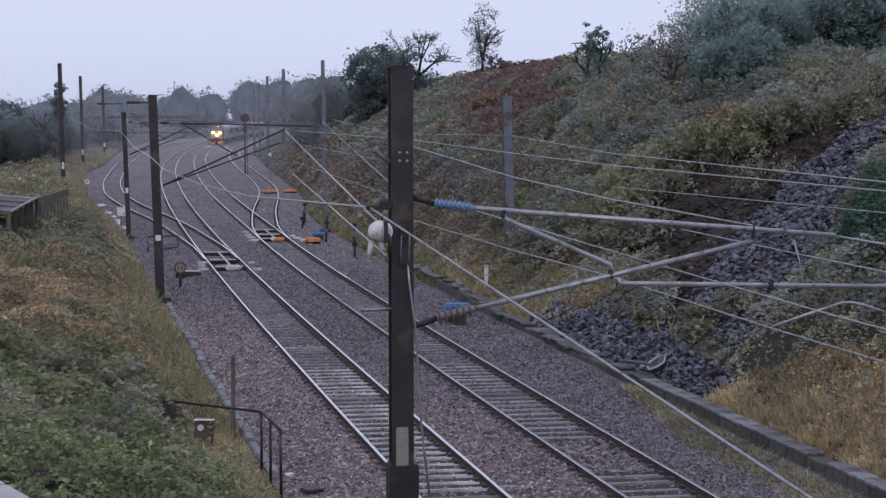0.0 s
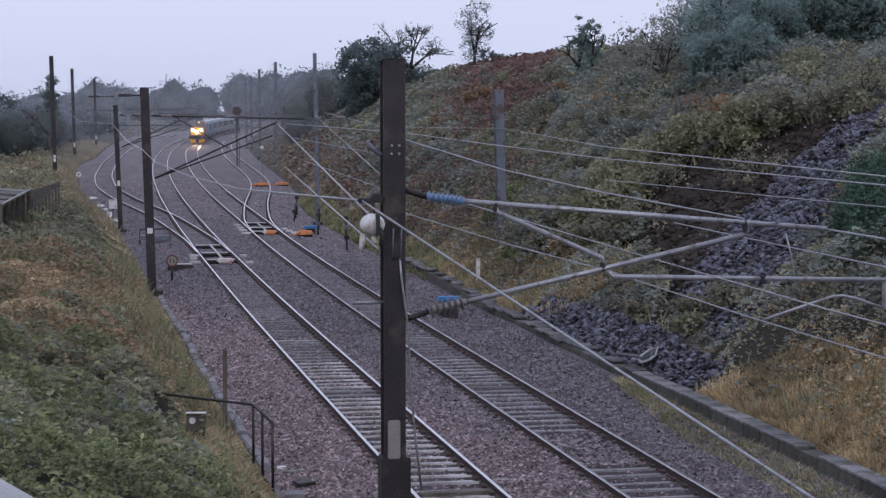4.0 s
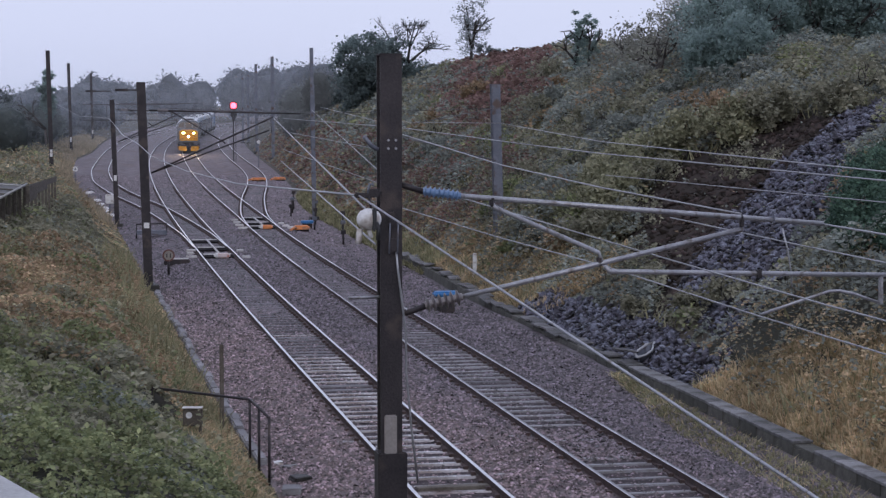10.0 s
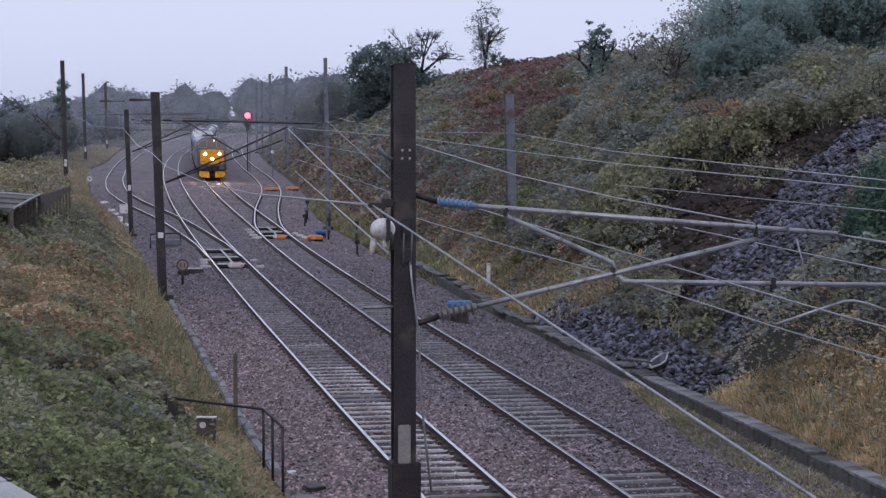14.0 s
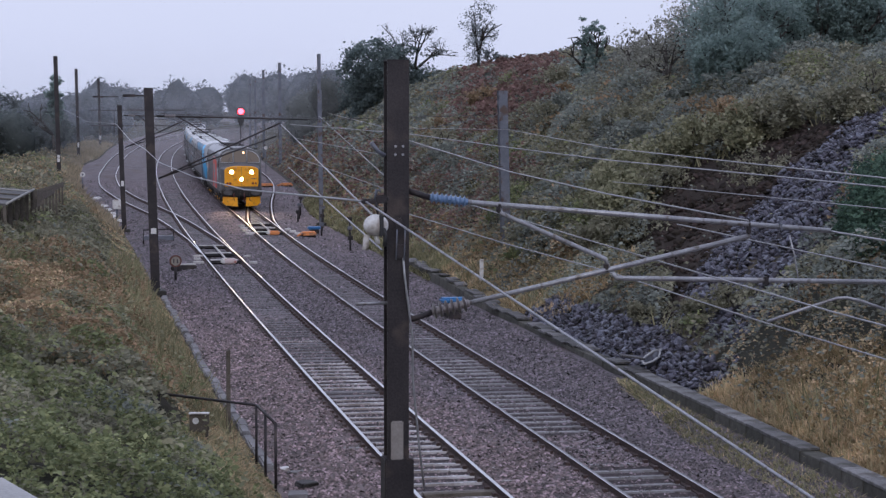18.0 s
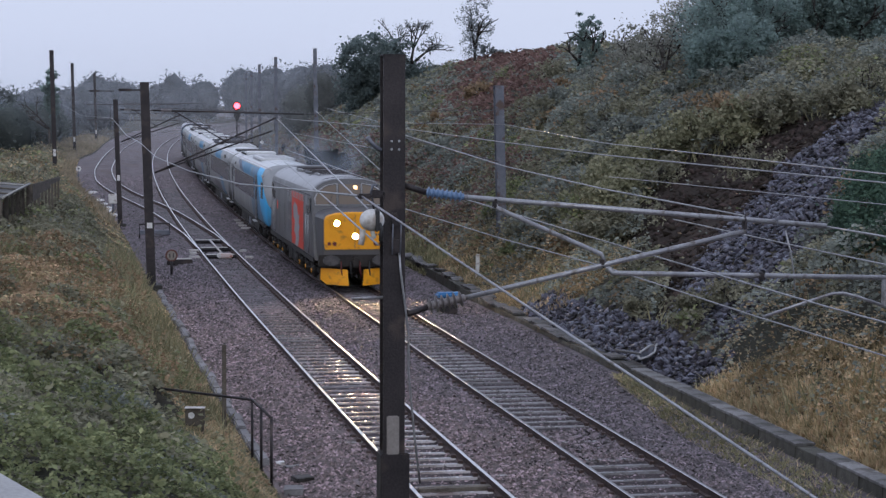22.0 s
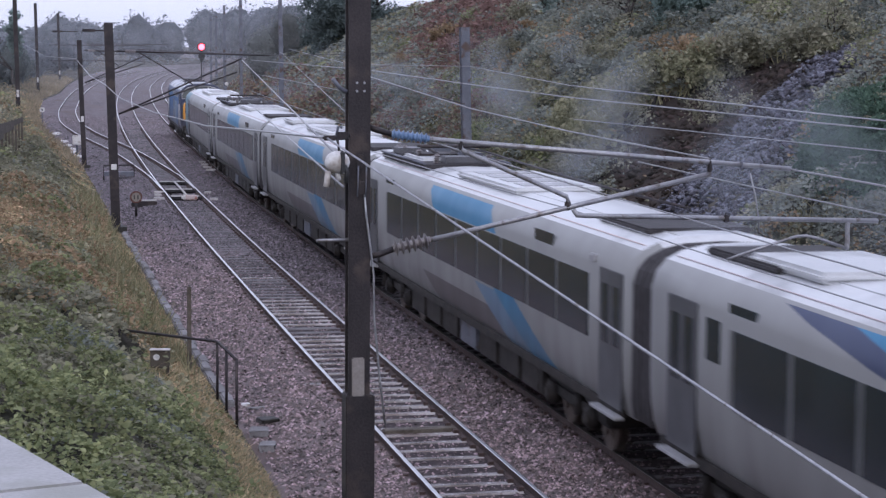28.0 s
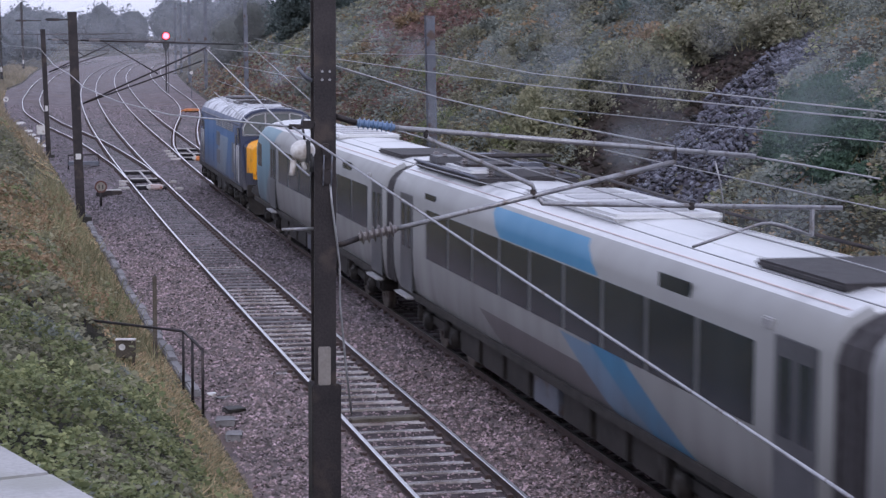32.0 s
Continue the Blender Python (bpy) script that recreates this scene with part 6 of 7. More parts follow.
sz = np.concatenate([sz, rng.uniform(0.045, 0.085, len(x))])
v, f = stones(p, sz, bedded=True)
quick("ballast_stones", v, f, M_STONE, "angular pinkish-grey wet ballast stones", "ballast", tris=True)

# dark rubble tipped down the slope and along its foot
def in_rubble(y, d):
    band = (d > 2.0) & (d < 12.2) & (y > scree_lo(d)) & (y < scree_hi(d))
    foot = (y > 42.3) & (y < 59.5) & (d > 0.2) & (d < 1.75 - 0.055 * abs(y - 51))
    return band | foot


n = 23000
y, d = rng.uniform(42, 60, n), rng.uniform(0.2, 12.2, n)
ok = in_rubble(y + rng.normal(size=n) * 0.35, d + rng.normal(size=n) * 0.12)
y, d = y[ok], d[ok]
x = toe_right(y) + d
p = np.stack([x, y, ground_z(x, y) + rng.uniform(-0.02, 0.12, len(x))], 1)
scree = thing("rubble_scree", (0, 0, 0), "dark blue-grey broken stone tipped down the slope", "rubble")
v, f = stones(p, rng.uniform(0.05, 0.135, len(p)), 0.6)
quick("rubble_rest", v, f, M_SLATE, "dark blue-grey broken stone", "", "stuff", scree, True)
shapes = []
for k in range(8):
    v, f = stones(np.zeros((1, 3)), np.array([1.0]), 0.6)
    me = bpy.data.meshes.new("stone")
    me.from_pydata([tuple(q) for q in v], [], [tuple(q) for q in f])
    me.materials.append(M_SLATE1)
    shapes.append(me)
for k in range(290):
    yy = 42.6 + 16.4 * rng.random()
    dd = 0.3 + 1.3 * rng.random() if k < 170 else 2.2 + 5 * rng.random()
    if k >= 170:
        yy = float(scree_lo(dd)) + (float(scree_hi(dd)) - float(scree_lo(dd))) * rng.random()
    xx = float(toe_right(yy)) + dd
    o = new("stone", shapes[k % 8])
    o.parent = scree
    s = rng.uniform(0.09, 0.16)
    o.matrix_basis = pose(xx, yy, float(ground_z(xx, yy)) + 0.1, rng.uniform(0, 60), rng.uniform(0, 60), rng.uniform(0, 360)) @ Matrix.Diagonal((s, s, s, 1))

# clods and roots in the bare soil, coloured with the same painted shade
n = 5200
y, d = rng.uniform(45, 66, n), rng.uniform(1.8, 11, n)
ok = soil_band(y + rng.normal(size=n) * 0.5, d)
y, d = y[ok], d[ok]
x = toe_right(y) + d
v, f = stones(np.stack([x, y, ground_z(x, y) + rng.uniform(-0.05, 0.03, len(x))], 1), rng.uniform(0.05, 0.2, len(x)), 0.6)
quick("soil_clods", v, f, M_CLODSHADE, "loose dark clods of bare soil on the slope", "soil", tris=True)

# plants: every bank is sampled once, each plant kind is one object
KINDS = {"bramble": [], "fresh": [], "bracken": [], "russet": [], "dull": [], "strawleaf": []}


def mounds(y0, y1, depth, r0, r1, cover, seed):
    """Rounded bushes heaped over a bank: their height, and a number for each bush, on a grid of (y, depth)."""
    r = np.random.default_rng(seed)
    step = r0 / 5
    ny, nd = int((y1 - y0) / step) + 2, int(depth / step) + 2
    h, tag = np.zeros((ny, nd)), np.full((ny, nd), 0.5)
    count = int((y1 - y0) * depth * cover / (((r0 + r1) / 2) ** 2 * 3))
    for _ in range(count):
        cy, cd, rad = r.uniform(0, y1 - y0), r.uniform(0, depth), r.uniform(r0, r1)
        tall, number = rad * r.uniform(0.5, 1.25), r.random()
        i0, i1 = max(0, int((cy - rad) / step)), min(ny, int((cy + rad) / step) + 2)
        j0, j1 = max(0, int((cd - rad) / step)), min(nd, int((cd + rad) / step) + 2)
        yy, dd = np.meshgrid(np.arange(i0, i1) * step - cy, np.arange(j0, j1) * step - cd, indexing="ij")
        k = tall * np.sqrt(np.clip(1 - (yy ** 2 + dd ** 2) / rad ** 2, 0, 1))
        above = k > h[i0:i1, j0:j1]
        h[i0:i1, j0:j1][above] = k[above]
        tag[i0:i1, j0:j1][above] = number

    def at(y, d):
        i, j = np.clip(((y - y0) / step).astype(int), 0, ny - 1), np.clip((d / step).astype(int), 0, nd - 1)
        return h[i, j], tag[i, j]
    return at


def bank_leaves(side, y0, y1, depth, leaf_size, cover, r0, r1):
    """Leaves over a bank: side -1 is the near bank, 1 the far slope; depth in metres from its foot."""
    area = (y1 - y0) * depth
    n = int(area * cover / (leaf_size ** 2 * 0.5))
    heap = mounds(y0, y1, depth, r0, r1, 1.5, int(y0) + 50 + side)
    y, d = rng.uniform(y0, y1, n), rng.uniform(0.02, depth, n)
    x = foot_left(y) - d if side < 0 else toe_right(y) + 0.3 + d
    if side > 0:
        bare_soil = soil_band(y, d) & (rng.random(n) < 0.995)
        ok = (~in_rubble(y, d + 0.3) & ~bare_soil) | (rng.random(n) < 0.004)
        x, y, d = x[ok], y[ok], d[ok]
        n = len(x)
    high, number = heap(y, d)
    canopy = 0.05 + high + 0.12 * np.clip(rough_noise(x, y, 1.9, 5), 0, 1)
    canopy *= np.clip((d - 0.3 - (0.55 if side < 0 else 0)) / 1.6, 0.06, 1.0)
    if side < 0:
        canopy *= np.where((abs(x - 2.3) < 0.6) & (y > 34.0) & (y < 37.8), 0.12, 1)
    z = ground_z(x, y) + canopy * rng.random(n) ** 0.2
    p = np.stack([x, y, z], 1)
    a = rough_noise(x, y, 0.35, 1) + rng.normal(size=n) * 0.25
    b = 1.6 * (number - 0.5) + 0.5 * rough_noise(x, y, 0.5, 4) + rng.normal(size=n) * 0.25
    kind = np.full(n, 4)
    if side < 0:
        kind[:] = 0
        kind[(b > 0.25) & (rng.random(n) < 0.1)] = 4
        kind[b < -0.6] = 1
        tan = np.exp(-((y - 44 - 2.5 * a) / 5.5) ** 2) + 1.0 * np.exp(-((y - 60 - 4 * a) / 9) ** 2) + np.clip(1.9 - d, 0, 1) * 0.45 + np.where(y > 104, 0.35, 0)
        kind[tan + 0.55 * b > 0.74] = 2
        kind[tan + 0.6 * b + 0.3 * rng.normal(size=n) > 1.3] = 5
        kind[(y < 36.0 + 1.2 * a + 1.0 * b) & (d > 0.5)] = 1
        kind[(y < 36.0) & (d > 0.5) & (b > 0.4)] = 0
        kind[(y < 36.0) & (d > 0.5) & (b < -0.85)] = 4
        kind[(d < 0.8 + 0.6 * np.clip((y - 30) / 8, 0, 1) + 0.4 * a) & (rng.random(n) < 0.75)] = 5
        kind[(y > 104) & (rng.random(n) < 0.4)] = 5
    else:
        kind[b > 0.15] = 0
        kind[b > 0.92] = 1
        kind[(b < -0.95)] = 2
        kind[(y > 98) & (d > 5.0) & (d < 21) & (x / y < 0.252 + 0.012 * a) & (x / y > 0.196 + 0.02 * a) & (a + 0.3 * np.sin(d * 0.8) > -0.45)] = 3
        foot = (d < 2.4 + 0.6 * a) & ((y > 60) | (y < 44))
        kind[foot & (rng.random(n) < np.where(y < 76, 0.6, 0.12))] = 5
        kind[foot & (y > 72) & (rng.random(n) < 0.3)] = 2
        kind[(d < 5.5) & (y > 80) & (b > -0.3) & (rng.random(n) < 0.55)] = 3
        kind[(d < 1.2 + 0.36 * (42 - y) + 0.4 * a) & (y < 42) & (rng.random(n) < 0.4)] = 5
    for i, key in enumerate(KINDS):
        m = kind == i
        if m.any():
            KINDS[key].append((p[m], np.full(m.sum(), leaf_size * (0.6 if i == 5 else 1))))


bank_leaves(-1, 9, 34, 6.5, 0.072, 1.5, 0.22, 0.55)
bank_leaves(-1, 34, 60, 7.0, 0.115, 1.6, 0.28, 0.75)
bank_leaves(-1, 60, 125, 8.0, 0.14, 1.5, 0.35, 0.9)
bank_leaves(-1, 125, 220, 10.0, 0.28, 1.1, 0.6, 1.4)
bank_leaves(1, 26, 62, 15.0, 0.105, 1.3, 0.35, 1.0)
bank_leaves(1, 62, 105, 21.0, 0.15, 1.5, 0.55, 1.5)
bank_leaves(1, 105, 165, 24.0, 0.25, 1.3, 0.4, 1.1)
bank_leaves(1, 165, 255, 26.0, 0.36, 1.3, 0.4, 0.8)
NAMES = {"bramble": ("bramble_thicket", M_BRAMBLE, "dark olive bramble leaves covering the banks"), "fresh": ("nettle_growth", M_FRESH, "fresh green low leaves on the bank"),
         "bracken": ("dead_bracken", M_BRACKEN, "brown dead bracken on the bank"), "russet": ("russet_bracken", M_RED, "rust-red bracken on the hillside"),
         "dull": ("scrub_growth", M_DULL, "dull olive-brown scrub on the slope"), "strawleaf": ("dry_herbs", M_STRAW, "dry straw-coloured herbs at the foot of the banks")}
for key, lst in KINDS.items():
    p, s = np.concatenate([q[0] for q in lst]), np.concatenate([q[1] for q in lst])
    v, f = leaf_quads(p, s, 0.72)
    nm, mm, lab = NAMES[key]
    quick(nm, v, f, mm, lab, "undergrowth")

# straw grass at the foot of both banks
pts = []
n = 34000
y = 18 + 60 * rng.random(n) ** 1.2
d = 0.04 + rng.random(n) ** 1.1 * (0.8 + 0.6 * np.clip((y - 30) / 8, 0, 1) + 0.5 * rough_noise(y, y, 0.6, 2))
pts.append(np.stack([foot_left(y) - d, y, ground_z(foot_left(y) - d, y) - 0.02], 1))
y, d = 24 + 80 * rng.random(2 * n) ** 1.4, rng.random(2 * n) ** 1.1 * 4.0
ok = (~in_rubble(y, d + 0.3)) & ((y > 57) | (y < 43)) & ((y < 74) | (rng.random(len(y)) < 0.3)) & (d < np.where(y < 45, np.clip(0.9 + 0.42 * (43 - y), 0.3, 4.0), 3.2))
y, d = y[ok], d[ok]
pts.append(np.stack([toe_right(y) + d + 0.35, y, ground_z(toe_right(y) + d + 0.35, y) - 0.02], 1))
y = 26 + 20 * rng.random(5000)
d = rng.random(5000) * 0.9
x = toe_right(y) - 0.15 - d * np.clip((48 - y) / 10, 0.1, 1)
pts.append(np.stack([x, y, ground_z(x, y) - 0.02], 1))
p = np.concatenate(pts)
low = (p[:, 0] < 6) & (p[:, 1] < 90)
inward = np.clip(foot_left(p[:, 1]) - p[:, 0], 0, 1)
v, f = blade_tris(p, np.where(low, 0.05 + 0.11 * inward, np.where(p[:, 0] < toe_right(p[:, 1]), 0.12, 0.17)), 0.008 + p[:, 1] * 0.0002, 1.1)
fringe = (p[:, 0] < toe_right(p[:, 1]) + 0.1) & (p[:, 0] > 8)
half = np.repeat((low & (rng.random(len(p)) < 0.34 + 0.3 * rough_noise(p[:, 0], p[:, 1], 1.3, 6))) | (fringe & (rng.random(len(p)) < 0.75)), 3).reshape(-1, 3)[:, 0]
for pick, stuff_mat, note in ((~half, M_STRAW, "dry straw-yellow grass blades"), (half, M_SEDGE, "olive grass blades in the straw")):
    w = v.reshape(-1, 3, 3)[pick].reshape(-1, 3)
    quick("dry_grass", w, np.arange(len(w)).reshape(-1, 3), stuff_mat, note, "grass", tris=True)
# tussocks: sheaves of dry blades leaning outwards
def tussocks(x, y, blades, height, width):
    n = len(x)
    c = np.repeat(np.stack([x, y, ground_z(x, y) - 0.03], 1), blades, 0)
    w = rng.uniform(0, math.tau, n * blades)
    out = rng.random(n * blades) ** 0.7
    base = c + np.stack([np.cos(w), np.sin(w), np.zeros(n * blades)], 1) * 0.07 * rng.random((n * blades, 1))
    hgt = np.repeat(height * rng.uniform(0.6, 1.3, n), blades) * rng.uniform(0.6, 1.1, n * blades)
    tip = base + np.stack([np.cos(w) * out, np.sin(w) * out, 1.05 - 0.75 * out], 1) * hgt[:, None]
    side = np.stack([-np.sin(w), np.cos(w), np.zeros(n * blades)], 1) * width
    mid = (base + tip) / 2 + np.stack([np.zeros(n * blades), np.zeros(n * blades), 0.18 * hgt], 1)
    v = np.stack([base - side, base + side, mid + side * 0.8, tip, mid - side * 0.8], 1).reshape(-1, 3)
    k = np.arange(n * blades)[:, None] * 5
    return v, np.concatenate([k + np.array([[0, 1, 2]]), k + np.array([[0, 2, 4]]), k + np.array([[4, 2, 3]])])


y = 26 + 18 * rng.random(4600)
d = 0.25 + 4.0 * rng.random(4600) ** 1.1
ok = ~in_rubble(y, d) & (d < 1.0 + 0.42 * (43 - y) + 0.5 * rough_noise(y, d, 1.0, 3))
y, d = y[ok], d[ok]
v, f = tussocks(toe_right(y) + 0.2 + d, y, 14, 0.27, 0.013)
quick("dry_tussocks", v, f, M_STRAW, "lumpy straw-coloured grass tussocks on the slope foot", "grass", tris=True)
y = 57 + 22 * rng.random(700)
d = 0.25 + 3.2 * rng.random(700)
v, f = tussocks(toe_right(y) + 0.2 + d, y, 22, 0.34, 0.013)
quick("dry_tussocks", v, f, M_STRAW, "straw-coloured grass tussocks behind the trough", "grass", tris=True)
y = 77 + 62 * rng.random(1500) ** 1.2
d = 1.3 * rng.random(1500)
v, f = tussocks(toe_right(y) - 0.1 + d, y, 14, 0.42, 0.022)
quick("olive_tussocks", v, f, M_SEDGE, "rough olive grass between the siding and the scrub", "grass", tris=True)
y = 27 + 18 * rng.random(420)
x = toe_right(y) - 0.25 - 0.75 * rng.random(420) * np.clip((47 - y) / 9, 0.1, 1)
v, f = tussocks(x, y, 20, 0.15, 0.007)
quick("olive_tussocks", v, f, M_SEDGE, "short olive grass beside the ballast", "grass", tris=True)


def herb_stems(y, d, side, height, leaf_size, pairs):
    """Upright herbs: a thin stem with pairs of drooping leaves up its length."""
    x = foot_left(y) - d if side < 0 else toe_right(y) + d
    n = len(y)
    root = np.stack([x, y, ground_z(x, y)], 1)
    lean = rng.normal(size=(n, 3)) * 0.16
    lean[:, 2] = 1
    top = root + lean * (height * rng.uniform(0.6, 1.25, n))[:, None]
    pts = []
    for k in range(pairs):
        q = 0.35 + 0.65 * (k + 0.5) / pairs
        for sgn in (-1, 1):
            w = rng.uniform(0, math.tau, n)
            off = np.stack([np.cos(w), np.sin(w), np.full(n, -0.25)], 1) * leaf_size * (1.15 - 0.6 * q) * sgn * np.array([1, 1, sgn])
            pts.append(root + (top - root) * q + off)
    return leaf_quads(np.concatenate(pts), np.full(n * pairs * 2, leaf_size), 0.55)


n = 620
y, d = 18 + 26 * rng.random(n), 0.7 + 5.6 * rng.random(n)
ok = (rough_noise(y, d, 0.8, 12) + 0.4 * rng.normal(size=n) > -0.1) & ~((abs(foot_left(y) - d - 2.3) < 0.6) & (y > 33.5) & (y < 38.5))
v, f = herb_stems(y[ok], d[ok], -1, 0.62, 0.085, 7)
quick("nettle_stems", v, f, M_FRESH, "upright green nettles standing over the low growth", "undergrowth")
n = 520
y, d = 38 + 34 * rng.random(n), 0.8 + 5.6 * rng.random(n)
ok = rough_noise(y, d, 0.5, 13) + 0.4 * rng.normal(size=n) > 0.0
v, f = herb_stems(y[ok], d[ok], -1, 0.8, 0.075, 9)
quick("dead_stalks", v, f, M_BRACKEN, "brown dead stalks with withered leaves on the bank", "undergrowth")
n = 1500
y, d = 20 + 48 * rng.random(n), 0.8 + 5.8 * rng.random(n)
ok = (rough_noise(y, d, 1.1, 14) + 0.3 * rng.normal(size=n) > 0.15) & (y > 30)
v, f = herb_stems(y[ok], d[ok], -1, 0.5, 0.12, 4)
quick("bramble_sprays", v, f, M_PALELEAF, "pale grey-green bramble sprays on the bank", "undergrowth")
n = 1300
y, d = 56 + 60 * rng.random(n), 1.5 + 15 * rng.random(n)
ok = (rough_noise(y, d, 0.45, 15) + 0.3 * rng.normal(size=n) > 0.3) & ~soil_band(y, d) & ~in_rubble(y, d)
v, f = herb_stems(y[ok], d[ok], 1, 0.9, 0.17, 4)
quick("bramble_sprays", v, f, M_BRAMBLE, "olive bramble sprays arching over the slope", "undergrowth")
# taller olive grass and herbs stand up through the growth of the near bank
n = 52000
y, d = 9 + 75 * rng.random(n) ** 1.3, 0.3 + rng.random(n) * 6.5
ok = (rough_noise(foot_left(y) - d, y, 1.1, 8) + rng.normal(size=n) * 0.35 > 0.25) & (y > 36.5) & ((y > 38.2) | (d < 0.6))
y, d = y[ok], d[ok]
x = foot_left(y) - d
p = np.stack([x, y, ground_z(x, y)], 1)
v, f = blade_tris(p, 0.5 + 0.25 * rough_noise(x, y, 0.7, 9), 0.012 + y * 0.0002, 0.45)
quick("olive_grass", v, f, M_SEDGE, "tall olive-yellow grass on the near bank", "grass", tris=True)
y, d = 28 + 110 * rng.random(n), 0.5 + rng.random(n) * 15
ok = (rough_noise(toe_right(y) + d, y, 0.6, 8) + rng.normal(size=n) * 0.35 > 0.4) & ~in_rubble(y, d) & ~soil_band(y, d)
y, d = y[ok], d[ok]
x = toe_right(y) + d
p = np.stack([x, y, ground_z(x, y)], 1)
v, f = blade_tris(p, 0.55 + 0.3 * rough_noise(x, y, 0.7, 9), 0.012 + y * 0.00025, 0.45)
quick("olive_grass", v, f, M_SEDGE, "tall olive-yellow grass on the slope", "grass", tris=True)
# pale field left of the distant line
y = 105 + 220 * rng.random(36000)
d = 0.2 + 16 * rng.random(36000) ** 1.3
x = foot_left(y) - d
p = np.stack([x, y, ground_z(x, y) - 0.02], 1)
v, f = blade_tris(p, 0.5, 0.06, 0.5)
quick("field_grass", v, f, M_FIELD, "pale dry field grass beside the distant line", "grass", tris=True)


# trees: a tapered trunk with limbs, a crown of many leaves in uneven clumps
def tree(x, y, height, spread, material, leaf_size, clumps=40, per=70, bare=0.0, label="dark leafy tree on the crest of the slope", z=None, low=0.25):
    z = float(ground_z(x, y)) if z is None else z
    T = thing("tree", (x, y, z - 0.1), label, "tree", "trees along the cutting")
    r = np.random.default_rng(int(abs(x * 13 + y * 7)) + 3)
    bm = bmesh.new()
    tips = []

    def grow(a, way, length, rad, depth):
        b = a + way * length
        rod(bm, a, b, rad, rad * 0.62, 6)
        if depth == 0 or rad < 0.012:
            tips.append(b)
            return
        for _ in range(3 if depth > 1 else 2 + (bare > 0)):
            w = (way + Vector(r.normal(size=3)) * 0.55).normalized()
            w.z = max(w.z, -0.05)
            grow(b, w.normalized(), length * r.uniform(0.55, 0.85), rad * 0.62, depth - 1)
        tips.append(b)

    grow(Vector((0, 0, 0)), Vector((r.normal() * 0.06, r.normal() * 0.06, 1)).normalized(), height * (0.24 if bare else 0.30), height * 0.022 + 0.04, 5 if bare else 3)
    part("trunk", bm, M_BARK, T)
    c = r.normal(size=(clumps, 3))
    c /= np.linalg.norm(c, axis=1)[:, None]
    c *= r.random((clumps, 1)) ** 0.4
    mid = height * (low + (1 - low) / 2)
    c = c * np.array([spread, spread, height * (1 - low) / 2]) + np.array([0, 0, mid])
    c[:, 0] += r.normal() * spread * 0.1
    if bare:
        tp = np.array([tuple(q) for q in tips])
        c = tp[r.integers(0, len(tp), clumps)]
    rad = r.uniform(0.14, 0.34, clumps) * spread * (0.45 if bare else 1)
    p = np.repeat(c, per, 0) + r.normal(size=(clumps * per, 3)) * np.repeat(rad, per)[:, None] * np.array([0.6, 0.6, 0.5])
    p = p[p[:, 2] > 0.05]
    v, f = leaf_quads(p, np.full(len(p), leaf_size), 0.3)
    quick("crown", v, f, material, "", "", "", T)
    return T


tree(29.9, 194.6, 10.4, 3.3, M_SOLIDTREE, 0.30, 80, 150, label='dense dark rounded tree at the end of the hill', z=3.28, low=0.1)
tree(33.4, 196.2, 8.3, 3.1, M_SOLIDTREE, 0.30, 60, 120, label='dense dark rounded tree at the end of the hill', z=4.66, low=0.1)
tree(35.0, 197.9, 11.4, 3.2, M_GREYLEAF, 0.16, 200, 5, bare=1, label='nearly bare round-headed tree on the hill', z=7.87)
tree(37.1, 176.5, 7.9, 1.6, M_GREYLEAF, 0.16, 130, 18, label='thin-leaved upright tree on the skyline', z=9.10, low=0.15)
tree(39.0, 178.1, 3.5, 1.3, M_GREYLEAF, 0.18, 60, 12, bare=1, label='small thin shrub on the skyline', z=9.74)
tree(28.5, 107, 4.5, 0.62, M_DARKLEAF, 0.13, 44, 34, label='small ivy-clad tree on the slope', low=0.05)
tree(29.3, 107.6, 3.9, 0.6, M_DARKLEAF, 0.13, 40, 34, label='small ivy-clad tree on the slope', low=0.0)
for by, bd, bh in ((60.5, 3.4, 1.5), (62.5, 4.2, 1.7), (64.5, 5.0, 1.8), (65.5, 6.2, 1.8), (64.2, 7.3, 1.7), (62.5, 8.2, 1.6), (61.6, 9.4, 1.5), (59.5, 10.6, 1.4), (66.5, 3.4, 1.5), (68.0, 5.5, 1.6)):
    # beyond y 62 the paler leaf lightens bush faces that lie in shade
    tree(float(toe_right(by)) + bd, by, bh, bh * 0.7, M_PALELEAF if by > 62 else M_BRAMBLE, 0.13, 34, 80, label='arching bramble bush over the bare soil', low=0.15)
tree(28.5, 98.3, 3.3, 1.2, M_THINLEAF, 0.12, 45, 24, label="thin greyish shrub at the end of the crest", low=0.02)
tree(29.6, 100.5, 3.5, 1.3, M_THINLEAF, 0.12, 34, 24, label="thin greyish shrub at the end of the crest", low=0.1)
tree(27.5, 92.3, 3.0, 1.1, M_THINLEAF, 0.12, 43, 24, label="thin greyish shrub at the end of the crest", low=0.02)
tree(27.9, 91.0, 3.4, 1.2, M_THINLEAF, 0.12, 40, 24, label="thin greyish shrub at the end of the crest", low=0.02)
tree(26.5, 85.1, 4.2, 1.5, M_THINLEAF, 0.12, 34, 24, label="thin greyish shrub at the end of the crest", low=0.1)
tree(31.0, 99.0, 4.7, 1.7, M_THINLEAF, 0.12, 36, 24, label="thin greyish shrub at the end of the crest", low=0.02)
tree(30.4, 93.9, 4.9, 1.8, M_THINLEAF, 0.12, 45, 24, label="thin greyish shrub at the end of the crest", low=0.02)
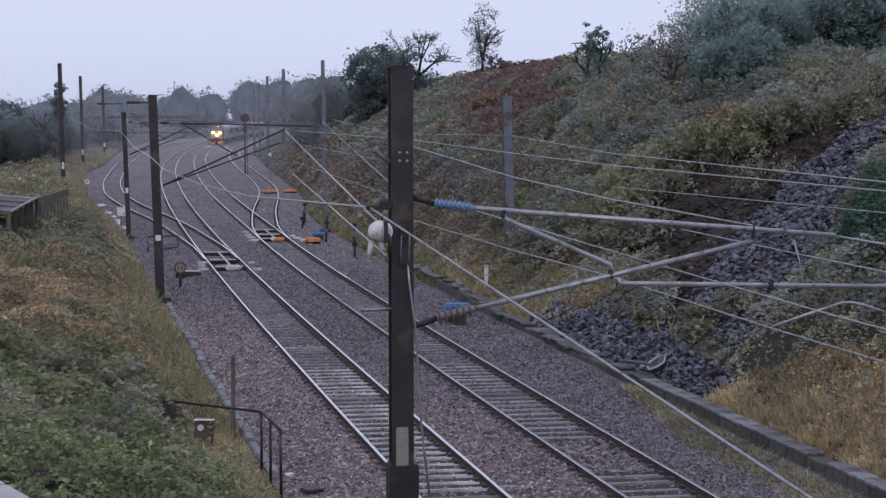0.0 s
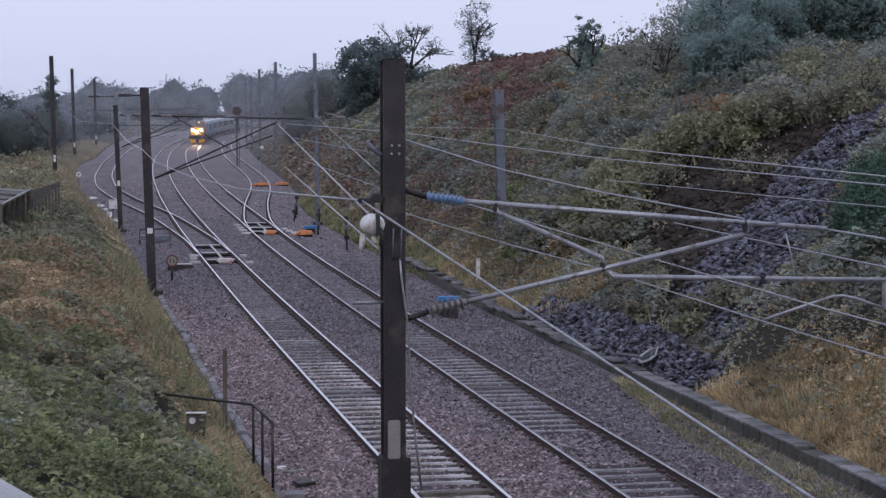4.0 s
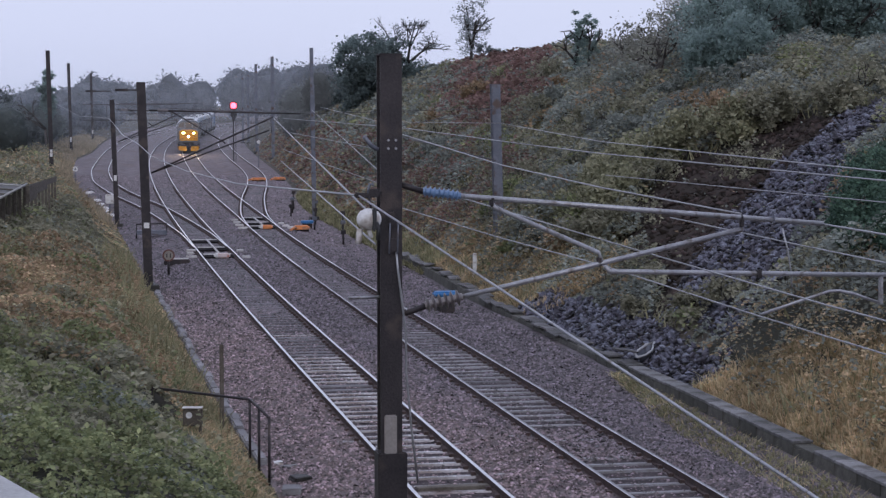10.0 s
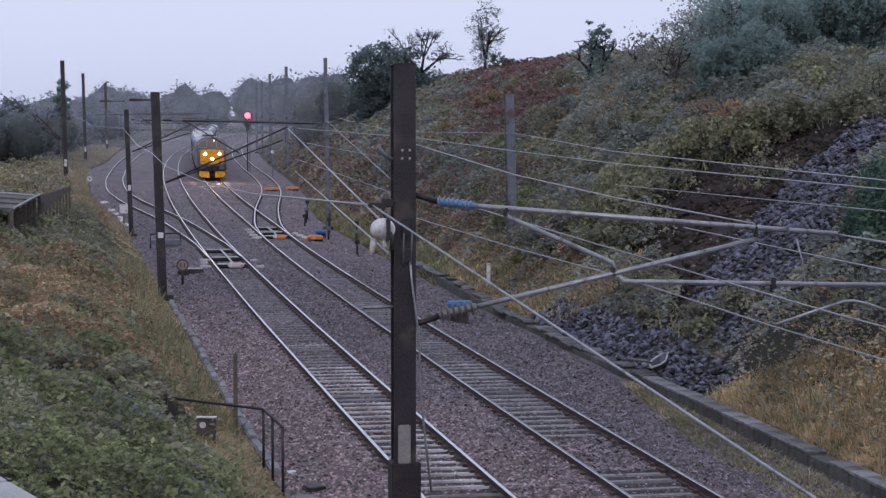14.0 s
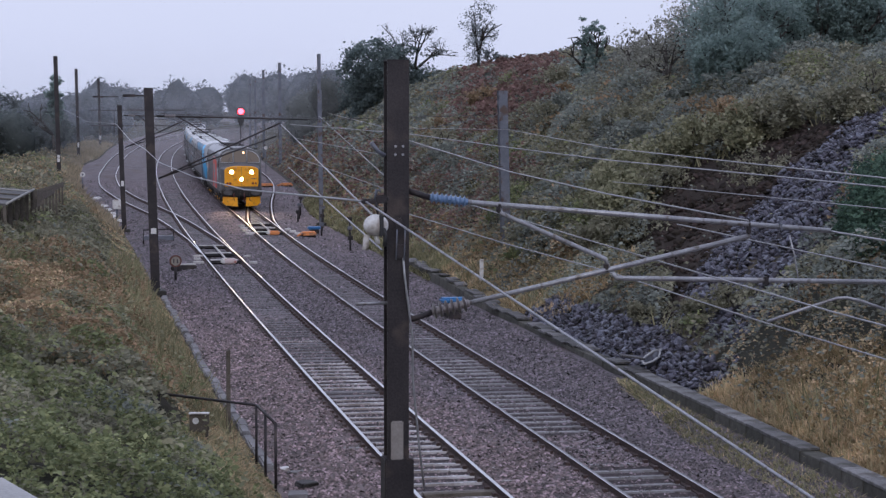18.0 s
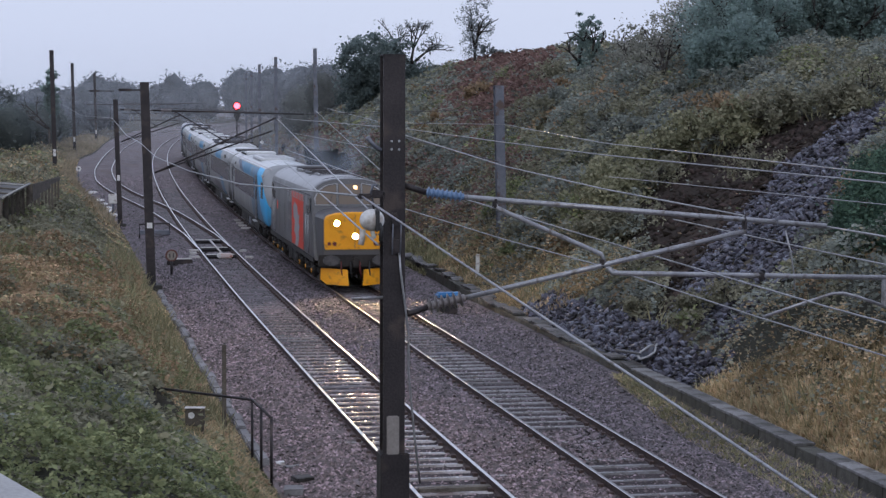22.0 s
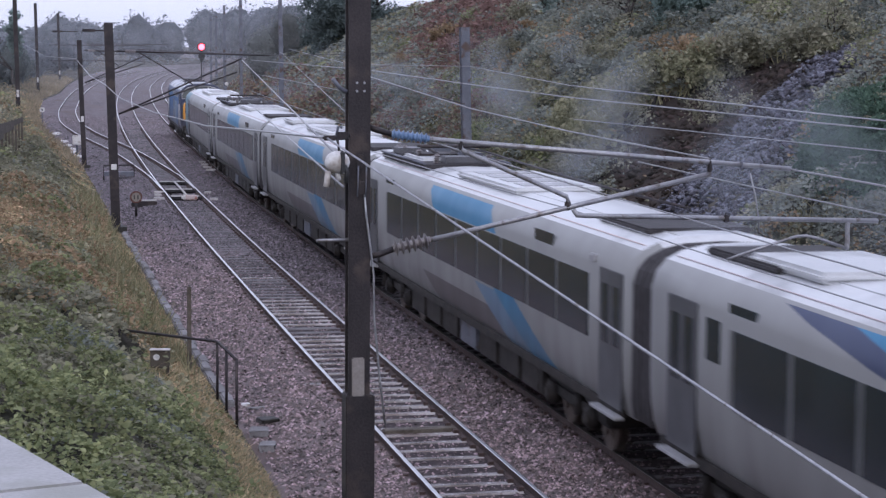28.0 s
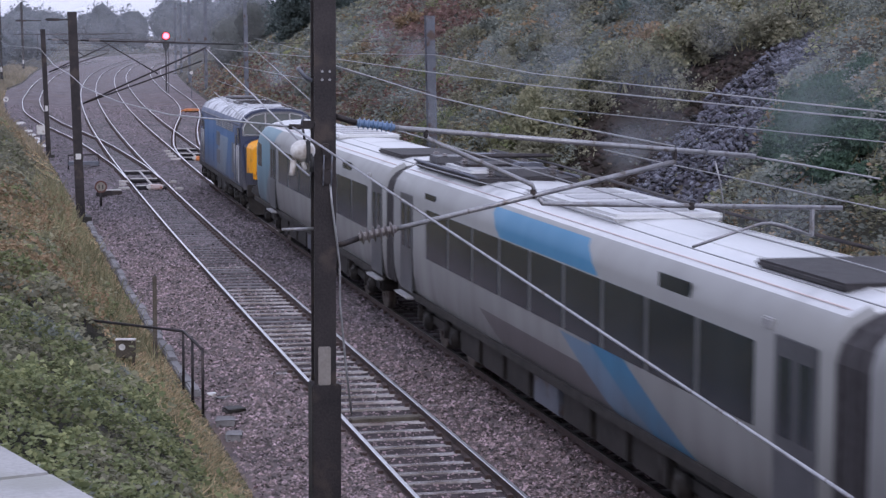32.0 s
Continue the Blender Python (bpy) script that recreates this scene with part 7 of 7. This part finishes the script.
tree(29.7, 90.4, 4.3, 1.6, M_THINLEAF, 0.12, 48, 24, label="thin greyish shrub at the end of the crest", low=0.02)
tree(29.2, 88.6, 5.1, 1.8, M_THINLEAF, 0.12, 44, 24, label="thin greyish shrub at the end of the crest", low=0.1)
tree(30.1, 89.8, 4.2, 1.8, M_DARKLEAF, 0.14, 46, 36, low=0.02)
tree(28.6, 83.3, 5.0, 2.1, M_DARKLEAF, 0.14, 55, 36, low=0.02)
tree(32.7, 94.1, 4.4, 1.9, M_DARKLEAF, 0.14, 57, 36, low=0.02)
tree(30.2, 86.0, 5.0, 2.1, M_DARKLEAF, 0.14, 56, 36, low=0.02)
tree(33.2, 92.2, 4.5, 1.9, M_GREYLEAF, 0.14, 48, 36, low=0.1)
tree(35.7, 98.5, 4.8, 2.1, M_GREYLEAF, 0.14, 44, 36, low=0.02)
tree(32.2, 86.6, 4.5, 1.9, M_DARKLEAF, 0.14, 46, 36, low=0.02)
tree(35.5, 94.0, 4.8, 1.8, M_DARKLEAF, 0.14, 46, 36, low=0.1)
tree(37.3, 97.9, 4.8, 1.8, M_DARKLEAF, 0.14, 55, 36, low=0.02)
tree(36.5, 93.7, 4.9, 1.9, M_DARKLEAF, 0.14, 53, 36, low=0.02)
tree(37.6, 96.3, 4.7, 1.8, M_GREYLEAF, 0.14, 54, 36, low=0.02)
tree(39.9, 100.4, 4.7, 1.8, M_DARKLEAF, 0.14, 46, 36, low=0.02)
tree(34.1, 84.3, 5.0, 1.9, M_DARKLEAF, 0.14, 57, 36, low=0.02)
tree(41.6, 102.3, 5.2, 2.0, M_DARKLEAF, 0.14, 52, 36, low=0.02)
tree(40.6, 98.0, 5.0, 1.9, M_DARKLEAF, 0.14, 50, 36, low=0.1)
tree(41.8, 100.1, 5.1, 1.9, M_DARKLEAF, 0.14, 58, 36, low=0.02)
tree(35.7, 84.0, 4.8, 1.8, M_GREYLEAF, 0.14, 57, 36, low=0.02)
tree(42.7, 99.5, 4.9, 1.9, M_DARKLEAF, 0.14, 44, 36, low=0.1)
tree(42.5, 97.5, 4.8, 1.8, M_DARKLEAF, 0.14, 56, 36, low=0.1)
tree(45.8, 103.1, 4.8, 1.9, M_DARKLEAF, 0.14, 57, 36, low=0.02)
tree(39.3, 87.5, 5.3, 2.0, M_DARKLEAF, 0.14, 57, 36, low=0.02)
for tx, ty, th in ((28.9, 84.5, 4.6), (29.2, 81.5, 4.2), (30.2, 82.0, 4.6), (31.6, 83.6, 4.6), (32.6, 82.5, 4.2), (33.6, 82.6, 4.6), (34.6, 82.2, 4.8), (35.6, 82.8, 4.6), (36.6, 83.5, 4.6), (26.6, 78.6, 3.1), (27.4, 78.2, 3.0), (28.2, 78.8, 3.2)):
    tree(tx, ty, th, th * 0.36, M_DARKLEAF, 0.14, 60, 66, label="dense dark blue-green tree on the crest of the slope", low=0.0)
tree(15.6, 47.2, 0.8, 0.6, M_BRAMBLE, 0.09, 22, 60, label='low green shrub on the slope', low=0.0)
tree(16.2, 46.4, 0.9, 0.7, M_BRAMBLE, 0.09, 22, 60, label='low green shrub on the slope', low=0.0)
tree(15.2, 50.5, 0.7, 0.6, M_BRAMBLE, 0.09, 22, 60, label='low green shrub on the slope', low=0.0)
tree(17.8, 60.0, 1.2, 1.0, M_BRAMBLE, 0.09, 22, 60, label='low green shrub on the slope', low=0.0)
tree(19.5, 63.0, 1.3, 1.0, M_BRAMBLE, 0.09, 22, 60, label='low green shrub on the slope', low=0.0)
tree(21.0, 58.0, 1.2, 1.0, M_BRAMBLE, 0.09, 22, 60, label='low green shrub on the slope', low=0.0)
tree(18.6, 70.0, 1.4, 1.1, M_BRAMBLE, 0.09, 22, 60, label='low green shrub on the slope', low=0.0)
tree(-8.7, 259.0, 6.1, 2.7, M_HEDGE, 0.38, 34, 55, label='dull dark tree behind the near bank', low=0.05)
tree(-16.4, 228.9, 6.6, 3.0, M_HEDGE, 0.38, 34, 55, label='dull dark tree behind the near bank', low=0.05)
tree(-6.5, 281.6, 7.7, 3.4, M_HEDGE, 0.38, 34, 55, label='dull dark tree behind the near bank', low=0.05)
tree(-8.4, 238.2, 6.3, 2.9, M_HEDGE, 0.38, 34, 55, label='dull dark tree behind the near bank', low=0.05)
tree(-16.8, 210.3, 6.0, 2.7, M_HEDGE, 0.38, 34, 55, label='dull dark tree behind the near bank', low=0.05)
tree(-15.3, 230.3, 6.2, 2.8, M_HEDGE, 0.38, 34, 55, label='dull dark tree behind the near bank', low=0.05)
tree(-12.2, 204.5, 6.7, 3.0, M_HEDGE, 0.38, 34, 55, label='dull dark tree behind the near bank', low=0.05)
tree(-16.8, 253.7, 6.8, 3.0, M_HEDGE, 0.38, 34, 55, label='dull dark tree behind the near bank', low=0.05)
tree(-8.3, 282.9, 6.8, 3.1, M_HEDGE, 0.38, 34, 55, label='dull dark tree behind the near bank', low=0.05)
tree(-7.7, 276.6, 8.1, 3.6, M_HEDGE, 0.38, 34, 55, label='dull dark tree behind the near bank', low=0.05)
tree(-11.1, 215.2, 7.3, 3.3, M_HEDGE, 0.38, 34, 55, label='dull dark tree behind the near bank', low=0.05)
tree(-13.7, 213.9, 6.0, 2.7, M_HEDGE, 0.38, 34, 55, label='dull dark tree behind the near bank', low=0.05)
tree(-1.0, 234.6, 9.8, 1.0, M_DARKLEAF, 0.26, 60, 90, label='narrow dark conifer beside a mast', low=0.4)
tree(19.0, 44.4, 1.2, 1.0, M_BUSH, 0.085, 40, 90, label='dense dark green bush beside the rubble', low=0.0)
tree(19.8, 45.4, 1.2, 1.2, M_BUSH, 0.085, 40, 90, label='dense dark green bush beside the rubble', low=0.0)
tree(20.6, 46.6, 1.1, 1.2, M_BUSH, 0.085, 40, 90, label='dense dark green bush beside the rubble', low=0.0)
tree(18.4, 43.0, 0.9, 0.9, M_BUSH, 0.085, 40, 90, label='dense dark green bush beside the rubble', low=0.0)
for bx, by, bh in ((19.1, 42.2, 0.9), (19.4, 44.4, 0.9), (19.0, 45.3, 0.8), (20.9, 46.3, 0.9), (20.3, 47.3, 0.8), (20.8, 45.5, 1.0), (21.8, 48.6, 0.8), (22.5, 48.5, 0.9), (20.0, 43.5, 1.0), (19.2, 43.2, 0.9), (19.3, 41.5, 0.9), (18.5, 41.2, 0.8), (18.6, 39.9, 0.7), (20.2, 42.7, 0.9)):
    tree(bx, by, bh, bh * 0.62, M_BUSH, 0.085, 50, 90, label='dense dark green bush beside the rubble', low=0.0)
for sy, sd, sh, sm in ((79, 7.9, 1.9, M_DULL), (79, 11.3, 1.0, M_DULL), (81, 8.6, 1.0, M_DULL), (68, 2.5, 1.7, M_BRAMBLE), (90, 6.1, 1.4, M_FRESH), (94, 8.7, 1.9, M_BRAMBLE), (66, 3.7, 1.0, M_BRAMBLE), (104, 5.3, 1.6, M_DULL), (84, 8.9, 1.4, M_BRAMBLE), (80, 4.7, 2.0, M_BRAMBLE), (98, 5.1, 1.1, M_DULL), (64, 8.0, 0.8, M_BRAMBLE), (109, 5.9, 2.2, M_BRAMBLE), (62, 12.2, 0.7, M_DULL), (119, 6.1, 0.9, M_DULL), (104, 4.6, 0.9, M_DULL), (63, 6.2, 1.8, M_DULL), (64, 2.7, 0.7, M_BRACKEN), (75, 7.9, 1.3, M_DULL), (119, 10.3, 1.5, M_BRACKEN), (71, 6.3, 1.0, M_DULL), (110, 12.7, 1.7, M_BRAMBLE), (62, 6.0, 1.7, M_FRESH)):
    if soil_band(sy, sd):
        continue
    tree(float(toe_right(sy)) + sd, sy, sh, sh * 0.75, sm, 0.06 + sy * 0.001, 20, 50, label="low scrubby shrub growing on the slope", low=0.0)
for sy, sd, sh, sm in ((53, 12.9, 0.9, M_DULL), (63, 8.5, 1.7, M_BRACKEN), (67, 2.5, 1.4, M_DULL), (63, 5.7, 1.4, M_DULL), (117, 7.1, 1.7, M_BRACKEN), (76, 3.3, 1.9, M_FRESH), (64, 3.7, 1.6, M_FRESH), (61, 12.4, 1.7, M_BRAMBLE), (68, 2.0, 0.8, M_FRESH), (117, 4.2, 1.9, M_DULL), (77, 11.9, 1.4, M_DULL), (75, 9.8, 0.8, M_DULL), (81, 9.0, 1.5, M_BRAMBLE), (67, 12.0, 0.9, M_BRAMBLE), (67, 6.2, 1.0, M_BRAMBLE), (75, 5.7, 1.4, M_DULL), (69, 3.1, 1.3, M_DULL), (95, 9.4, 1.6, M_DULL), (90, 12.1, 1.4, M_DULL), (98, 12.6, 0.8, M_BRAMBLE), (82, 9.9, 1.1, M_BRAMBLE), (68, 7.8, 1.6, M_DULL), (105, 12.0, 1.3, M_BRACKEN)):
    if soil_band(sy, sd):
        continue
    tree(float(toe_right(sy)) + sd, sy, sh, sh * 0.75, sm, 0.06 + sy * 0.001, 20, 50, label="low scrubby shrub growing on the slope", low=0.0)
# the far woods beyond the curve
wood = []
for k in range(210):
    y = rng.uniform(500, 760)
    x = rng.uniform(-140, 190)
    if abs(x - float(mid_right(y))) < 9 and y < 560:
        continue
    w = x / y
    wood.append((x, y, 7.5 + 4.5 * rng.random() + (4 if 0.012 < w < 0.062 else 0) + (3 if 0.062 < w < 0.085 else 0) + (8 if 0.085 < w < 0.135 else 0)))
for k in range(80):
    y = rng.uniform(255, 460)
    x = float(foot_left(y)) - 3 - 38 * rng.random()
    wood.append((x, y, 4.5 + 3 * rng.random()))
hedge, right_hedge = [], []
for k in range(130):
    y = rng.uniform(205, 400)
    x = float(toe_right(y)) + 0.5 + 22 * rng.random()
    h = min(3.4 + 3.4 * rng.random(), 6.44 + 0.0172 * y + 0.5 * rng.normal() - float(ground_z(x, y)))
    if h > 1.2 and x - 0.44 * h > 0.109 * y:
        right_hedge.append((x, y, h))
for k in range(170):
    y = rng.uniform(195, 300)
    x = float(foot_left(y)) - 6 - 36 * rng.random()
    hedge.append((x, y, 4.2 + 2.3 * rng.random()))


ball = bmesh.new()
bmesh.ops.create_icosphere(ball, subdivisions=2, radius=1.0)
BALL_V = np.array([tuple(q.co) for q in ball.verts])
BALL_F = np.array([[q.index for q in face.verts] for face in ball.faces])
ball.free()


def woods(name, places, m, size, material, label):
    """Trees seen far off: each a lumpy heart of foliage under a shell of leaf sprays with an uneven outline."""
    pp, ss, cv, cf = [], [], [], []
    for x, y, h in places:
        at = np.array([x, y, float(ground_z(x, y)) + h * 0.5])
        lump = rng.normal(size=(7, 3))
        lump /= np.linalg.norm(lump, axis=1)[:, None]

        def swell(q):
            return 0.72 + 0.34 * np.clip((q @ lump.T - 0.55) / 0.45, 0, 1).max(1)
        span = np.array([h * 0.44, h * 0.44, h * 0.48])
        cf.append(BALL_F + len(cv) * len(BALL_V))
        cv.append(BALL_V * (swell(BALL_V) * rng.uniform(0.66, 0.92, len(BALL_V)))[:, None] * span + at)
        q = rng.normal(size=(m, 3))
        q /= np.linalg.norm(q, axis=1)[:, None]
        pp.append(q * (swell(q) * rng.uniform(0.74, 1.06, m))[:, None] * span + at)
        ss.append(np.full(m, size * (0.5 + y / 1500)))
    v, f = leaf_quads(np.concatenate(pp), np.concatenate(ss), 0.3)
    f = np.concatenate([f[:, [0, 1, 2]], f[:, [0, 2, 3]], np.concatenate(cf) + len(v)])
    quick(name, np.concatenate([v] + cv), f, material, label, "woods", tris=True)


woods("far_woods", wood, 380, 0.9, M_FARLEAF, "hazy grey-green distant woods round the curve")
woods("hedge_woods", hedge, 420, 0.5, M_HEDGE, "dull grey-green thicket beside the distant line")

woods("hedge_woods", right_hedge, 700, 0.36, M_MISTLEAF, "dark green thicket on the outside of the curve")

# ---------------------------------------------------------------- what moves: the train and the disc added over the signal lens
arc_y = np.concatenate([np.arange(-300, 40, 10.0), np.arange(40, 760, 4.0)])
arc_x = mid_right(arc_y)
arc_s = np.concatenate([[0], np.cumsum(np.hypot(np.diff(arc_y), np.diff(arc_x)))])
front_at = smooth_table([0, 3, 6, 8, 10, 11, 13, 14, 17, 19, 20, 22, 23, 24, 25, 25.5, 27.5, 28, 29, 30, 31, 32],
                        [382.2, 338.5, 294.7, 266.3, 238.4, 224.5, 196.0, 181.7, 139.7, 111.1, 97.1, 67.8, 53.4, 39.6, 25.2, 18.2, -10.1, -17.0, -31.2, -45.3, -59.4, -73.3])


def train_pose(t, back, half):
    """The pose at t of a vehicle whose middle lies that far behind the train's front."""
    s0 = np.interp(float(front_at(t)), arc_y, arc_s) + back
    pts = []
    for d in (-half, half):
        y = float(np.interp(s0 + d, arc_s, arc_y))
        pts.append((float(mid_right(y)), y, float(grade(y))))
    (xa, ya, za), (xb, yb, zb) = pts
    return pose((xa + xb) / 2, (ya + yb) / 2, (za + zb) / 2, math.degrees(math.atan2(zb - za, yb - ya)), 0, -math.degrees(math.atan2(xb - xa, yb - ya)))


def motions():
    times = [k * 0.5 for k in range(65)]
    backs = [(loco_a, 9.35, 5.2), (coaches[0], 31.75, 8), (coaches[1], 56.0, 8), (coaches[2], 80.0, 8), (coaches[3], 104.0, 8), (coaches[4], 128.2, 8), (loco_b, 151.0, 5.2)]
    for ob, back, half in backs:
        walk(ob, [(t, train_pose(t, back, half)) for t in times])
    # every wheelset rolls without slipping
    fine = np.linspace(0, 32, 6401)
    gone = float(front_at(0)) - front_at(fine)
    for w, y, big in wheels:
        steps = np.arange(0, gone[-1] / big, radians(80))
        at = np.interp(steps * big, gone, fine)
        rows = [(float(t), Matrix.Translation((0, y, big)) @ Matrix.Rotation(float(a), 4, "X")) for t, a in zip(at, steps)]
        rows.append((32.0, Matrix.Translation((0, y, big)) @ Matrix.Rotation(float(gone[-1] / big), 4, "X")))
        walk(w, rows)
    for pf, leave, up, drift, wisps in puffs:
        rows = []
        y0 = float(front_at(leave)) + 11.0
        for t in times:
            if t <= leave:
                y = float(front_at(t)) + 11.0
                m = train_pose(t, 9.35, 5.2)
                rows.append((t, m @ pose(0, 0.5, 2.3)))
            else:
                g = t - leave
                y = y0 - 5.0 * (1 - math.exp(-g / 0.9))
                rows.append((t, pose(float(mid_right(y)) + drift * g, y, 2.3 + 1.5 * (1 - math.exp(-g / 0.5)) + up * 0.22 * g)))
        walk(pf, rows)
        # its wisps drift apart once they are out
        for o, c, away in wisps:
            spread = [0.0 if t <= leave else 1.0 - math.exp(-(t - leave) / 1.6) for t in times]
            walk(o, [(t, pose(*(a + b * q for a, b in zip(c, away)))) for t, q in zip(times, spread)])
    hinge = (0, -0.26, 5.58)
    walk(lens_cover, [(0, pose(*hinge)), (4.0, pose(*hinge)), (4.2, pose(*hinge, 0, 60, 0)), (4.4, pose(*hinge, 0, 120, 0)), (4.6, pose(*hinge, 0, 180, 0)), (32, pose(*hinge, 0, 180, 0))])


motions()
